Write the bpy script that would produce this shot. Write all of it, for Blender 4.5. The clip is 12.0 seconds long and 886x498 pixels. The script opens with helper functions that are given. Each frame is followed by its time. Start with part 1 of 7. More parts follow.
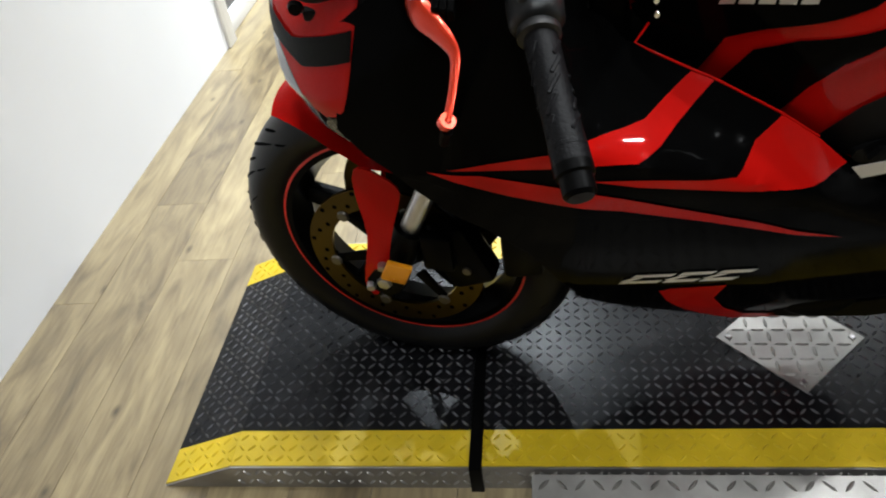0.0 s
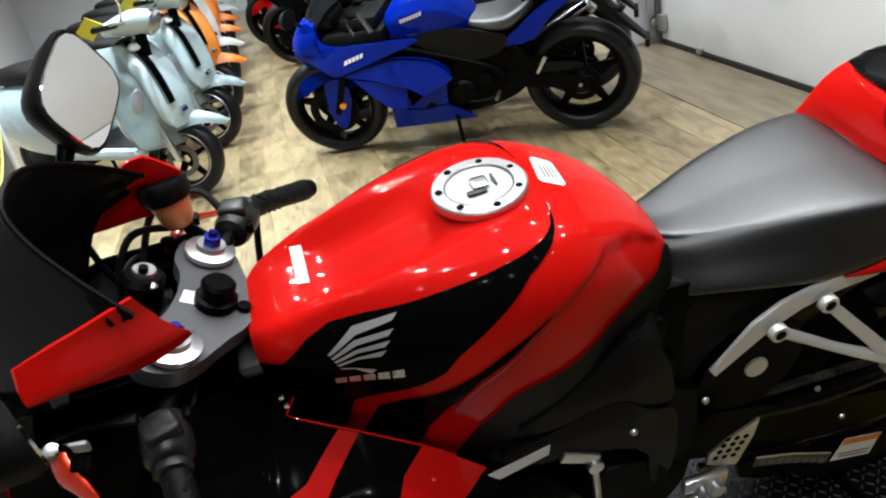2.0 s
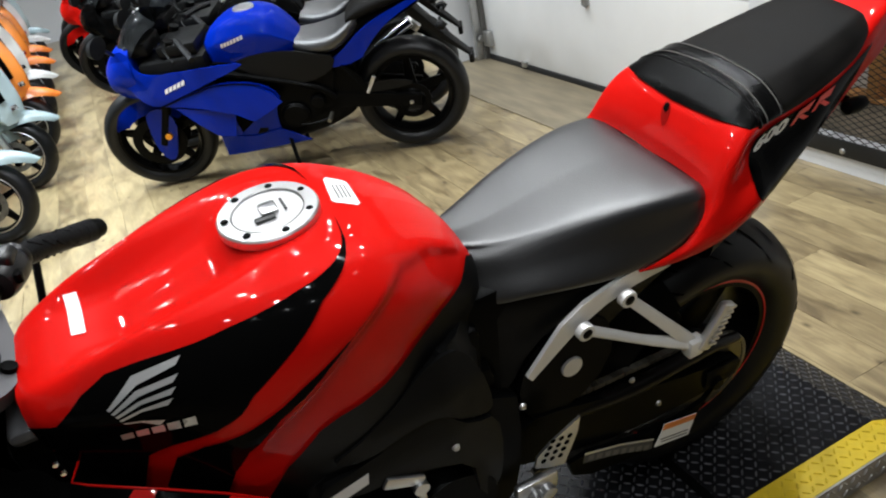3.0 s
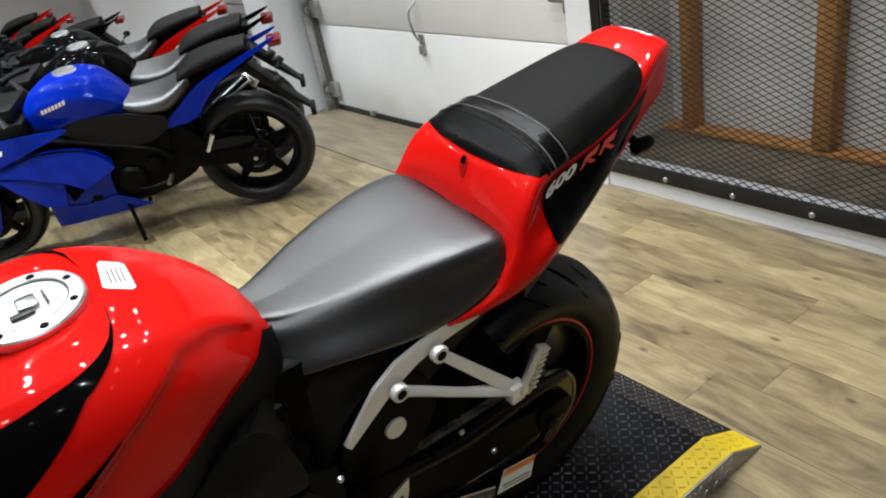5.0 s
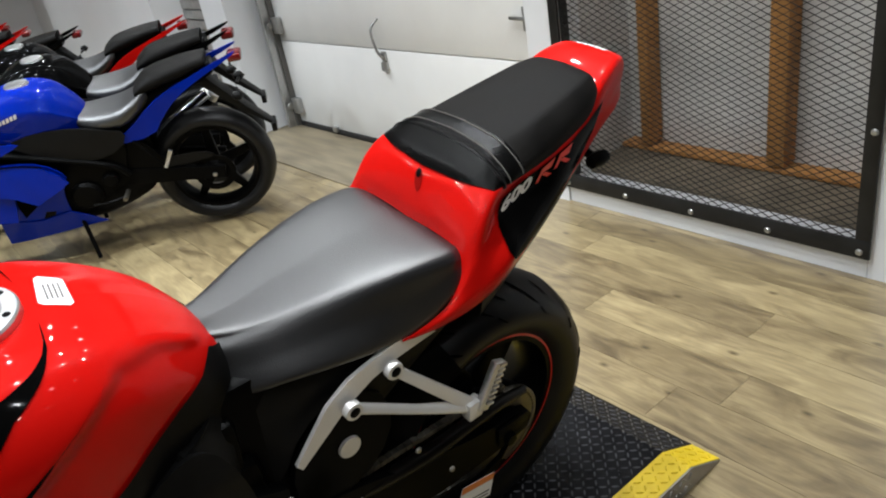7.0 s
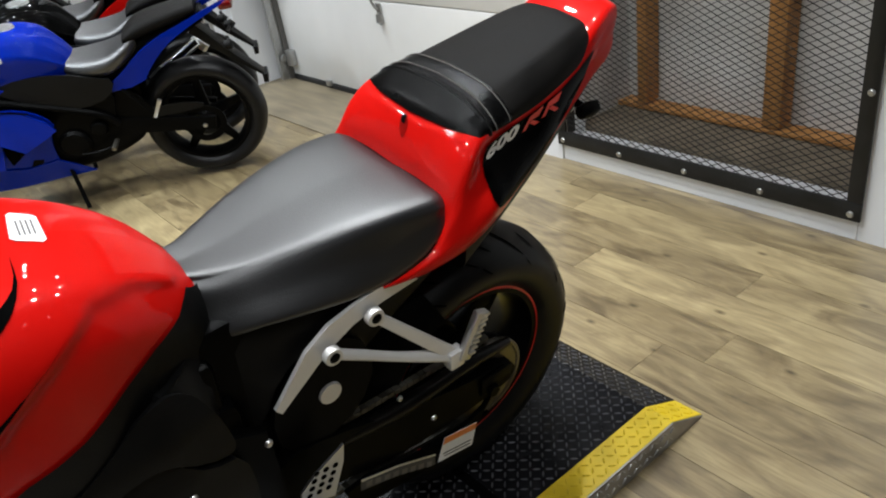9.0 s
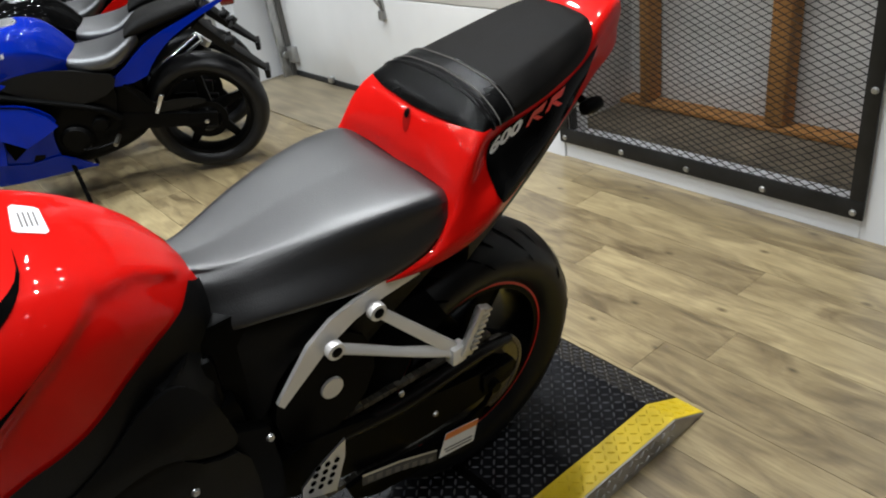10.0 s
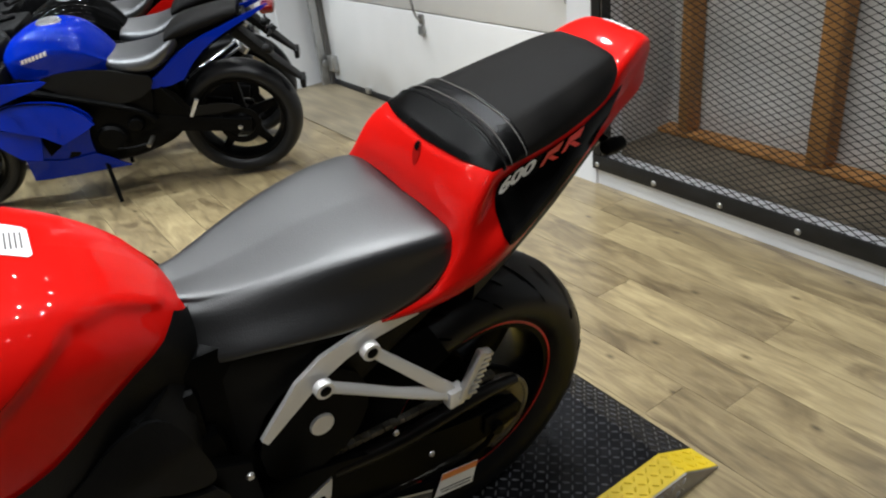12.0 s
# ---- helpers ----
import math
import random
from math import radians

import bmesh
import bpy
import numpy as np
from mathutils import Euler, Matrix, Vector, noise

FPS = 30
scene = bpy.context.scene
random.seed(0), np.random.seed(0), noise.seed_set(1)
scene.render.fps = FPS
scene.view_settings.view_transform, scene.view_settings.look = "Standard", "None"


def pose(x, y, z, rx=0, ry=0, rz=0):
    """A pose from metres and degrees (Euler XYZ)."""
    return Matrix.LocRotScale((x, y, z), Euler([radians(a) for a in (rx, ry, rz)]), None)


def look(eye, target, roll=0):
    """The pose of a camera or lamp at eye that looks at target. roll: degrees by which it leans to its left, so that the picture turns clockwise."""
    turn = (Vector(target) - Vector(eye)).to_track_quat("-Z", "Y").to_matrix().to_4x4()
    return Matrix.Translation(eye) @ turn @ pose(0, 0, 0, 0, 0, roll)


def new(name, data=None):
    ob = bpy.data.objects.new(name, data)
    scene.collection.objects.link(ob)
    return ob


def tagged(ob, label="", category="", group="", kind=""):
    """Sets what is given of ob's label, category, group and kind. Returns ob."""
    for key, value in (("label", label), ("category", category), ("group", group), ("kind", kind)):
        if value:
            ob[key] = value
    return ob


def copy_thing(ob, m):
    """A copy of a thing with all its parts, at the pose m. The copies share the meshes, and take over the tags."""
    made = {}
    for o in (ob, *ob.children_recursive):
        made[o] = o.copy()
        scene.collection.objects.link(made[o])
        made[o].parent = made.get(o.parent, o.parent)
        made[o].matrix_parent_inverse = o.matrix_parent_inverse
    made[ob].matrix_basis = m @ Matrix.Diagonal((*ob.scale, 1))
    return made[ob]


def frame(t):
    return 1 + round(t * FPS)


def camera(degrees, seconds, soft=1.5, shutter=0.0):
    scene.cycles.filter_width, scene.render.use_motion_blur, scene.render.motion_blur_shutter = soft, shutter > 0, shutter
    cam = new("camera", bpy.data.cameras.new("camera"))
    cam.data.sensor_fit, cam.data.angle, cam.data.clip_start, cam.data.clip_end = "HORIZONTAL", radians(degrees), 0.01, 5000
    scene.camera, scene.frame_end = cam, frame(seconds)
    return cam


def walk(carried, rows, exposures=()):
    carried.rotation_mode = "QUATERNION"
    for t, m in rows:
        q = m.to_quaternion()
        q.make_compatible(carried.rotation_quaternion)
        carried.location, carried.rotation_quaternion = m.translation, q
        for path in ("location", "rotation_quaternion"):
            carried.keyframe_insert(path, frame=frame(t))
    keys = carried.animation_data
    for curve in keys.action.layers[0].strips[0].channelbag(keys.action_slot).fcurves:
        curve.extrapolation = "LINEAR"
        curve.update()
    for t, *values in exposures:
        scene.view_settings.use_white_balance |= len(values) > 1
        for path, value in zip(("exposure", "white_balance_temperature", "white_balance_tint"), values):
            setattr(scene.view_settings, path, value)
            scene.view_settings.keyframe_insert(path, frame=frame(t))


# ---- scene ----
cam = camera(62.0, 12.0, soft=2.0, shutter=0.12)
PATH = [
    (0, (0.304, -0.953, 1.135), (0.027, 0.562, -0.139), -8.9),
    (0.5, (0.309, -0.993, 1.201), (-0.138, 0.531, -0.014), -11.3),
    (1, (0.383, -0.976, 1.274), (0.128, 0.686, 0.191), -12.3),
    (1.2, (0.426, -0.987, 1.331), (0.285, 0.724, 0.305), -12.3),
    (1.5, (0.476, -0.946, 1.324), (0.528, 0.817, 0.382), -11.2),
    (2, (0.538, -0.951, 1.352), (0.813, 0.799, 0.423), -12.3),
    (2.5, (0.586, -0.945, 1.345), (1.053, 0.77, 0.428), -13.1),
    (3, (0.623, -0.95, 1.324), (1.255, 0.692, 0.373), -11.7),
    (3.5, (0.661, -0.961, 1.323), (1.402, 0.631, 0.365), -12.3),
    (3.7, (0.668, -0.963, 1.32), (1.439, 0.616, 0.364), -12.3),
    (5.3, (0.747, -0.981, 1.317), (1.741, 0.506, 0.423), -10.6),
    (5.5, (0.75, -0.978, 1.309), (1.771, 0.496, 0.423), -9.9),
    (6, (0.753, -0.984, 1.309), (1.791, 0.486, 0.436), -10.3),
    (6.5, (0.749, -0.982, 1.304), (1.781, 0.491, 0.429), -10.0),
    (7, (0.756, -0.98, 1.303), (1.791, 0.487, 0.421), -10.5),
    (7.5, (0.749, -0.979, 1.293), (1.728, 0.507, 0.379), -9.8),
    (7.7, (0.757, -0.984, 1.283), (1.722, 0.486, 0.33), -9.7),
    (9.3, (0.768, -0.989, 1.277), (1.774, 0.438, 0.302), -9.5),
    (9.5, (0.767, -0.991, 1.279), (1.768, 0.454, 0.325), -9.5),
    (10, (0.765, -0.985, 1.272), (1.763, 0.444, 0.292), -9.3),
    (10.5, (0.763, -0.987, 1.277), (1.763, 0.453, 0.316), -9.9),
    (11, (0.742, -0.99, 1.273), (1.714, 0.431, 0.255), -10.0),
    (11.5, (0.718, -0.996, 1.286), (1.837, 0.302, 0.256), -7.9),
    (12, (0.838, -0.969, 1.284), (1.773, 0.526, 0.338), -7.1),
]
walk(cam, [(t, look(eye, target, roll)) for t, eye, target, roll in PATH],
     exposures=[(0.0, -0.60), (0.5, -0.50), (1.0, -0.62), (2.0, -0.94), (3.7, -0.88), (5.3, -0.79), (6.5, -0.82), (7.7, -0.90), (9.3, -0.95), (12.0, -0.92)])

# ---- light ----
LAMP_WATTS = 10.0
world = bpy.data.worlds.new("showroom_world")
scene.world = world
world.use_nodes = True
world.node_tree.nodes["Background"].inputs["Color"].default_value = (0.75, 0.8, 1.0, 1)
world.node_tree.nodes["Background"].inputs["Strength"].default_value = 0.0
CEIL = 2.9
ROWS = {-2.3: 0.7, -1.3: 0.9, 0.05: 1.15, 0.75: 0.72, 1.6: 0.9, 2.6: 0.7, 3.8: 0.65, 5.4: 0.6, 7.6: 0.5}
COLUMNS = {-0.3: 0.28, 0.35: 1.1, 1.05: 1.1, 1.75: 1.0, 2.35: 1.0, -1.2: 0.9}
LAMP_SPOTS = [(x, y) for y in ROWS for x in COLUMNS if x > -1 or y > 3.5]
def lamp_power(x, y):
    """How bright each spotlight of the grid is: full over the platform, strong down the scooter aisle and along the east wall."""
    if y < -1.0:
        return 1.1 if x < 1.5 else 0.08
    if y < 1.0:
        return 0.85 if x < 1.5 else 1.7 if x < 2.0 else 1.6 if y < 0.5 else 2.4
    if x < 0.5:
        return 3.0 if y < 2.0 else 44.0 if x > -1.0 and x < 0.0 else 9.0 if x < -1.0 else 5.0
    if y < 2.0:
        return 0.6 if x > 2.0 else 0.7 if x > 1.5 else 0.3
    if y < 3.0:
        return 2.4 if x > 2.0 else 0.9 if x > 1.5 else 0.3
    return 4.5 if x > 2.0 else 1.8 if x > 1.5 else 0.5


for lx, ly in LAMP_SPOTS:
    lamp = bpy.data.lights.new("ceiling_lamp", "AREA")
    lamp.spread = radians(112)
    lamp.shape, lamp.size, lamp.energy, lamp.color = "DISK", 0.07, LAMP_WATTS * ROWS[ly] * COLUMNS[lx] * lamp_power(lx, ly), (0.84, 0.93, 1.0) if lx < 0.5 and ly > 2 else (0.93, 0.97, 1.0)
    new("ceiling_lamp", lamp).matrix_world = pose(lx, ly, CEIL - 0.075)
# ---- materials ----
def mat(name, base, rough=0.5, metal=0.0, var=0.12, scale=6.0, bump=0.0, bscale=60.0, coat=0.0, rvar=0.1, stretch=(1, 1, 1), emit=None, spec=0.5):
    m = bpy.data.materials.new(name)
    m.use_nodes = True
    nt = m.node_tree
    n, l = nt.nodes, nt.links
    b = n["Principled BSDF"]
    tc = n.new("ShaderNodeTexCoord")
    mp = n.new("ShaderNodeMapping")
    mp.inputs["Scale"].default_value = stretch
    l.new(tc.outputs["Object"], mp.inputs["Vector"])
    big = n.new("ShaderNodeTexNoise")
    big.inputs["Scale"].default_value, big.inputs["Detail"].default_value = scale, 5
    l.new(mp.outputs["Vector"], big.inputs["Vector"])
    ramp = n.new("ShaderNodeMapRange")
    ramp.inputs["From Min"].default_value, ramp.inputs["From Max"].default_value = 0.3, 0.7
    ramp.inputs["To Min"].default_value, ramp.inputs["To Max"].default_value = 1 - var, 1 + var
    l.new(big.outputs["Fac"], ramp.inputs["Value"])
    mul = n.new("ShaderNodeVectorMath")
    mul.operation = "SCALE"
    mul.inputs[0].default_value = base
    l.new(ramp.outputs["Result"], mul.inputs["Scale"])
    l.new(mul.outputs["Vector"], b.inputs["Base Color"])
    fine = n.new("ShaderNodeTexNoise")
    fine.inputs["Scale"].default_value, fine.inputs["Detail"].default_value = bscale, 3
    l.new(mp.outputs["Vector"], fine.inputs["Vector"])
    rr = n.new("ShaderNodeMapRange")
    rr.inputs["To Min"].default_value, rr.inputs["To Max"].default_value = max(0.02, rough - rvar), min(1, rough + rvar)
    l.new(big.outputs["Fac"], rr.inputs["Value"])
    l.new(rr.outputs["Result"], b.inputs["Roughness"])
    b.inputs["Metallic"].default_value = metal
    b.inputs["Specular IOR Level"].default_value = spec
    b.inputs["Coat Weight"].default_value = coat
    b.inputs["Coat Roughness"].default_value = 0.035
    if bump:
        bp = n.new("ShaderNodeBump")
        bp.inputs["Strength"].default_value, bp.inputs["Distance"].default_value = bump, 0.002
        l.new(fine.outputs["Fac"], bp.inputs["Height"])
        l.new(bp.outputs["Normal"], b.inputs["Normal"])
    if emit:
        b.inputs["Emission Color"].default_value, b.inputs["Emission Strength"].default_value = (*emit[:3], 1), emit[3]
    return m


def wood_floor(name):
    """Rustic oak vinyl planks: long streaks along y, a tone of its own for each plank, dark knots."""
    m = bpy.data.materials.new(name)
    m.use_nodes = True
    n, l = m.node_tree.nodes, m.node_tree.links
    b = n["Principled BSDF"]
    tc, info = n.new("ShaderNodeTexCoord"), n.new("ShaderNodeObjectInfo")
    shift = n.new("ShaderNodeVectorMath")
    shift.operation = "MULTIPLY_ADD"
    shift.inputs[1].default_value = (1, 1, 1)
    seed = n.new("ShaderNodeVectorMath")
    seed.operation = "SCALE"
    seed.inputs[0].default_value = (31.0, 17.0, 9.0)
    l.new(info.outputs["Random"], seed.inputs["Scale"])
    l.new(tc.outputs["Object"], shift.inputs[0])
    l.new(seed.outputs["Vector"], shift.inputs[2])
    def streak(scale, sx, sy, detail=6, dist=0.6):
        mp = n.new("ShaderNodeMapping")
        mp.inputs["Scale"].default_value = (sx, sy, 1)
        l.new(shift.outputs["Vector"], mp.inputs["Vector"])
        t = n.new("ShaderNodeTexNoise")
        t.inputs["Scale"].default_value, t.inputs["Detail"].default_value, t.inputs["Distortion"].default_value = scale, detail, dist
        l.new(mp.outputs["Vector"], t.inputs["Vector"])
        return t
    broad, grain = streak(1.0, 17.0, 4.2, 8, 1.2), streak(14.0, 10.0, 0.7, 6, 0.3)
    cr_ = n.new("ShaderNodeValToRGB")
    e = cr_.color_ramp.elements
    e[0].position, e[0].color = 0.22, (0.115, 0.083, 0.043, 1)
    e[1].position, e[1].color = 0.78, (0.40, 0.318, 0.170, 1)
    mid = cr_.color_ramp.elements.new(0.48)
    mid.color = (0.255, 0.196, 0.103, 1)
    tone = n.new("ShaderNodeMath")
    tone.operation = "MULTIPLY_ADD"
    tone.inputs[1].default_value, tone.inputs[2].default_value = 0.30, -0.15
    l.new(info.outputs["Random"], tone.inputs[0])
    add = n.new("ShaderNodeMath")
    l.new(broad.outputs["Fac"], add.inputs[0])
    l.new(tone.outputs["Value"], add.inputs[1])
    l.new(add.outputs["Value"], cr_.inputs["Fac"])
    mix = n.new("ShaderNodeMix")
    mix.data_type, mix.blend_type = "RGBA", "MULTIPLY"
    mix.inputs["Factor"].default_value = 0.52
    gr = n.new("ShaderNodeValToRGB")
    gr.color_ramp.elements[0].position, gr.color_ramp.elements[0].color = 0.3, (0.55, 0.5, 0.44, 1)
    gr.color_ramp.elements[1].position, gr.color_ramp.elements[1].color = 0.6, (1, 1, 1, 1)
    l.new(grain.outputs["Fac"], gr.inputs["Fac"])
    l.new(cr_.outputs["Color"], mix.inputs["A"])
    l.new(gr.outputs["Color"], mix.inputs["B"])
    kmap = n.new("ShaderNodeMapping")
    kmap.inputs["Scale"].default_value = (4.6, 2.3, 1)
    l.new(shift.outputs["Vector"], kmap.inputs["Vector"])
    kv = n.new("ShaderNodeTexVoronoi")
    kv.voronoi_dimensions = "2D"
    kv.inputs["Scale"].default_value = 1.0
    l.new(kmap.outputs["Vector"], kv.inputs["Vector"])
    kr = n.new("ShaderNodeValToRGB")
    kr.color_ramp.elements[0].position, kr.color_ramp.elements[0].color = 0.010, (0.16, 0.13, 0.10, 1)
    kr.color_ramp.elements[1].position, kr.color_ramp.elements[1].color = 0.05, (1, 1, 1, 1)
    l.new(kv.outputs["Distance"], kr.inputs["Fac"])
    mix2 = n.new("ShaderNodeMix")
    mix2.data_type, mix2.blend_type = "RGBA", "MULTIPLY"
    mix2.inputs["Factor"].default_value = 0.8
    l.new(mix.outputs["Result"], mix2.inputs["A"])
    l.new(kr.outputs["Color"], mix2.inputs["B"])
    l.new(mix2.outputs["Result"], b.inputs["Base Color"])
    rr = n.new("ShaderNodeMapRange")
    rr.inputs["To Min"].default_value, rr.inputs["To Max"].default_value = 0.26, 0.46
    l.new(grain.outputs["Fac"], rr.inputs["Value"])
    l.new(rr.outputs["Result"], b.inputs["Roughness"])
    bp = n.new("ShaderNodeBump")
    b.inputs["Coat Weight"].default_value, b.inputs["Coat Roughness"].default_value = 0.7, 0.28
    bp.inputs["Strength"].default_value, bp.inputs["Distance"].default_value = 0.25, 0.001
    l.new(grain.outputs["Fac"], bp.inputs["Height"])
    l.new(bp.outputs["Normal"], b.inputs["Normal"])
    return m


M = dict(
    floor=wood_floor("oak_planks"),
    subfloor=mat("dark_joint", (0.07, 0.055, 0.04), 0.8),
    wall=mat("white_wall_paint", (0.78, 0.795, 0.82), 0.55, var=0.03, scale=1.5, bump=0.08, bscale=140),
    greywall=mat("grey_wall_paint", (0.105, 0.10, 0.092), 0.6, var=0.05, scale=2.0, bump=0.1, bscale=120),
    # Near-black colour stands in for missing light on the unseen closing walls.
    unlitwall=mat("unlit_look_wall", (0.03, 0.03, 0.032), 0.8),
    ceiling=mat("ceiling_paint", (0.10, 0.10, 0.10), 0.8, var=0.03),
    trim=mat("white_trim", (0.78, 0.78, 0.77), 0.4, var=0.04),
    door=mat("garage_door_enamel", (0.84, 0.84, 0.83), 0.35, var=0.04, scale=2.5, bump=0.05),
    seal=mat("black_rubber_seal", (0.012, 0.012, 0.012), 0.7),
    red=mat("red_paint", (0.54, 0.006, 0.004), 0.34, var=0.04, coat=0.34, rvar=0.04, spec=0.02),
    # Darker copy of the red paint: shade of the lock recess as colour.
    redshade=mat("shaded_red_paint", (0.25, 0.003, 0.002), 0.5, var=0.1, spec=0.05),
    blackpaint=mat("black_paint", (0.002, 0.002, 0.002), 0.10, var=0.1, coat=0.025, rvar=0.03, spec=0.015),
    glossarm=mat("gloss_black_swingarm", (0.004, 0.0035, 0.003), 0.32, var=0.1, spec=0.2),
    chin=mat("dark_grey_gloss", (0.045, 0.043, 0.034), 0.25, var=0.1, spec=0.4),
    nichefloor=mat("dusty_brown_board", (0.17, 0.14, 0.10), 0.75, var=0.35, scale=7, bump=0.2),
    plastic=mat("black_plastic", (0.0040, 0.0040, 0.0040), 0.46, var=0.15, scale=20, bump=0.15, bscale=400, spec=0.12),
    satin=mat("satin_black", (0.002, 0.002, 0.002), 0.35, var=0.15, rvar=0.06, spec=0.04),
    rubber=mat("tyre_rubber", (0.0045, 0.0045, 0.0048), 0.42, var=0.25, scale=15, bump=0.1, bscale=300, spec=0.24),
    groove=mat("tyre_groove", (0.0015, 0.0015, 0.0015), 0.9, var=0.1, spec=0.02),
    grip=mat("grip_rubber", (0.004, 0.004, 0.0045), 0.5, var=0.2, bump=0.4, bscale=250, spec=0.12),
    vinyl=mat("seat_vinyl", (0.008, 0.008, 0.0088), 0.40, var=0.10, scale=10, bump=0.2, bscale=500, rvar=0.05, spec=1.0),
    vinyl2=mat("pillion_vinyl", (0.005, 0.0045, 0.004), 0.55, var=0.4, scale=14, bump=0.35, bscale=420, spec=0.08, rvar=0.12),
    leather=mat("black_leather", (0.002, 0.002, 0.002), 0.24, var=0.15, scale=14, bump=0.25, bscale=380, spec=0.10),
    switch=mat("switch_plastic", (0.012, 0.012, 0.012), 0.34, var=0.2, scale=30, bump=0.15, bscale=300, spec=0.35),
    darksteel=mat("greasy_steel", (0.13, 0.12, 0.10), 0.38, 0.8, var=0.3, scale=30),
    thread=mat("grey_thread", (0.13, 0.12, 0.11), 0.7),
    alu=mat("brushed_aluminium", (0.62, 0.62, 0.62), 0.34, 1.0, var=0.06, bump=0.1, bscale=200),
    cast=mat("cast_alloy", (0.74, 0.73, 0.71), 0.45, 0.4, var=0.1, bump=0.15, bscale=220),
    chrome=mat("chrome", (0.8, 0.8, 0.8), 0.08, 1.0, var=0.03, rvar=0.03),
    steel=mat("steel", (0.45, 0.45, 0.45), 0.3, 1.0, var=0.1),
    gold=mat("gold_disc_carrier", (0.075, 0.054, 0.016), 0.32, 1.0, var=0.1),
    clampgrey=mat("grey_triple_clamp", (0.10, 0.10, 0.105), 0.42, 0.4, var=0.08),
    blueanod=mat("blue_anodised", (0.02, 0.03, 0.35), 0.25, 0.8),
    leverred=mat("red_anodised_lever", (0.85, 0.05, 0.015), 0.25, 0.5, coat=0.5),
    amber=mat("amber_reflector", (0.85, 0.32, 0.01), 0.25, var=0.1),
    tailred=mat("red_lens", (0.13, 0.004, 0.004), 0.2, coat=0.3),
    fluid=mat("orange_fluid_pot", (0.85, 0.36, 0.13), 0.3, var=0.1),
    silver=mat("silver_decal", (0.62, 0.62, 0.62), 0.3, 0.5, var=0.04),
    white=mat("white_sticker", (0.8, 0.8, 0.8), 0.4, var=0.03),
    ink=mat("dark_print", (0.05, 0.05, 0.05), 0.6),
    orangeprint=mat("orange_print", (0.7, 0.22, 0.05), 0.5),
    redprint=mat("red_print", (0.75, 0.03, 0.02), 0.35),
    smoke=mat("smoked_screen", (0.012, 0.013, 0.014), 0.10, var=0.05, rvar=0.03),
    headlamp=mat("headlamp_lens", (0.30, 0.31, 0.33), 0.08, 0.3, var=0.1, rvar=0.03),
    deck=mat("black_painted_tread_plate", (0.008, 0.008, 0.009), 0.25, 0.05, var=0.45, scale=9, bump=0.12, bscale=180, rvar=0.10, spec=0.14),
    decklug=mat("worn_tread_lug", (0.15, 0.15, 0.16), 0.30, 0.7, var=0.6, scale=25, spec=0.5),
    yellow=mat("yellow_painted_steel", (0.62, 0.44, 0.015), 0.42, var=0.16, scale=12, bump=0.15, bscale=160),
    tread=mat("bare_tread_plate", (0.33, 0.32, 0.30), 0.46, 0.8, var=0.22, scale=14, bump=0.15, bscale=160),
    blacksteel=mat("black_steel_angle", (0.012, 0.012, 0.012), 0.45, 0.1, var=0.4, scale=12, bump=0.2, spec=0.3),
    stud=mat("pine_stud", (0.45, 0.21, 0.06), 0.65, var=0.25, scale=5, stretch=(4, 4, 0.5), bump=0.2),
    galv=mat("galvanised_steel", (0.45, 0.45, 0.44), 0.4, 0.9, var=0.15, scale=18),
    cagewall=mat("cage_back_panel", (0.66, 0.655, 0.64), 0.6, var=0.22, scale=2.5),
    blue=mat("blue_metallic_paint", (0.0003, 0.013, 0.24), 0.30, 0.0, var=0.05, coat=0.25, spec=0.01),
    paleblue=mat("pale_blue_paint", (0.40, 0.50, 0.52), 0.25, var=0.03, coat=0.9),
    orange=mat("orange_paint", (0.80, 0.25, 0.04), 0.25, var=0.03, coat=0.9),
    cream=mat("white_scooter_paint", (0.75, 0.75, 0.73), 0.25, var=0.03, coat=0.9),
    tag=mat("yellow_tag", (0.75, 0.68, 0.06), 0.6),
    beige=mat("beige_thermostat", (0.22, 0.19, 0.11), 0.5),
    cord=mat("brown_cord", (0.12, 0.07, 0.05), 0.6),
    cordy=mat("yellow_cord", (0.5, 0.45, 0.12), 0.6),
    glow=mat("lamp_glass", (0.9, 0.9, 0.85), 0.3, emit=(1.0, 0.97, 0.93, 12.0)),
    mirror=mat("mirror_glass", (0.85, 0.85, 0.85), 0.02, 1.0, var=0.01, rvar=0.01),
)
# ---- tools ----
from mathutils.bvhtree import BVHTree

OFF = [0.0, 0.0, 0.0]
LOWER, SHEAR = [1.0], [0.0]


def root(name, m, label, category, group="", off=(0, 0, 0), kind=""):
    """An Empty at a thing's base; off is the place of the base in the coordinates in which the parts are written."""
    ob = new(name)
    ob.empty_display_size = 0.1
    ob.matrix_world = m
    OFF[:] = off
    return tagged(ob, label, category, group, kind)


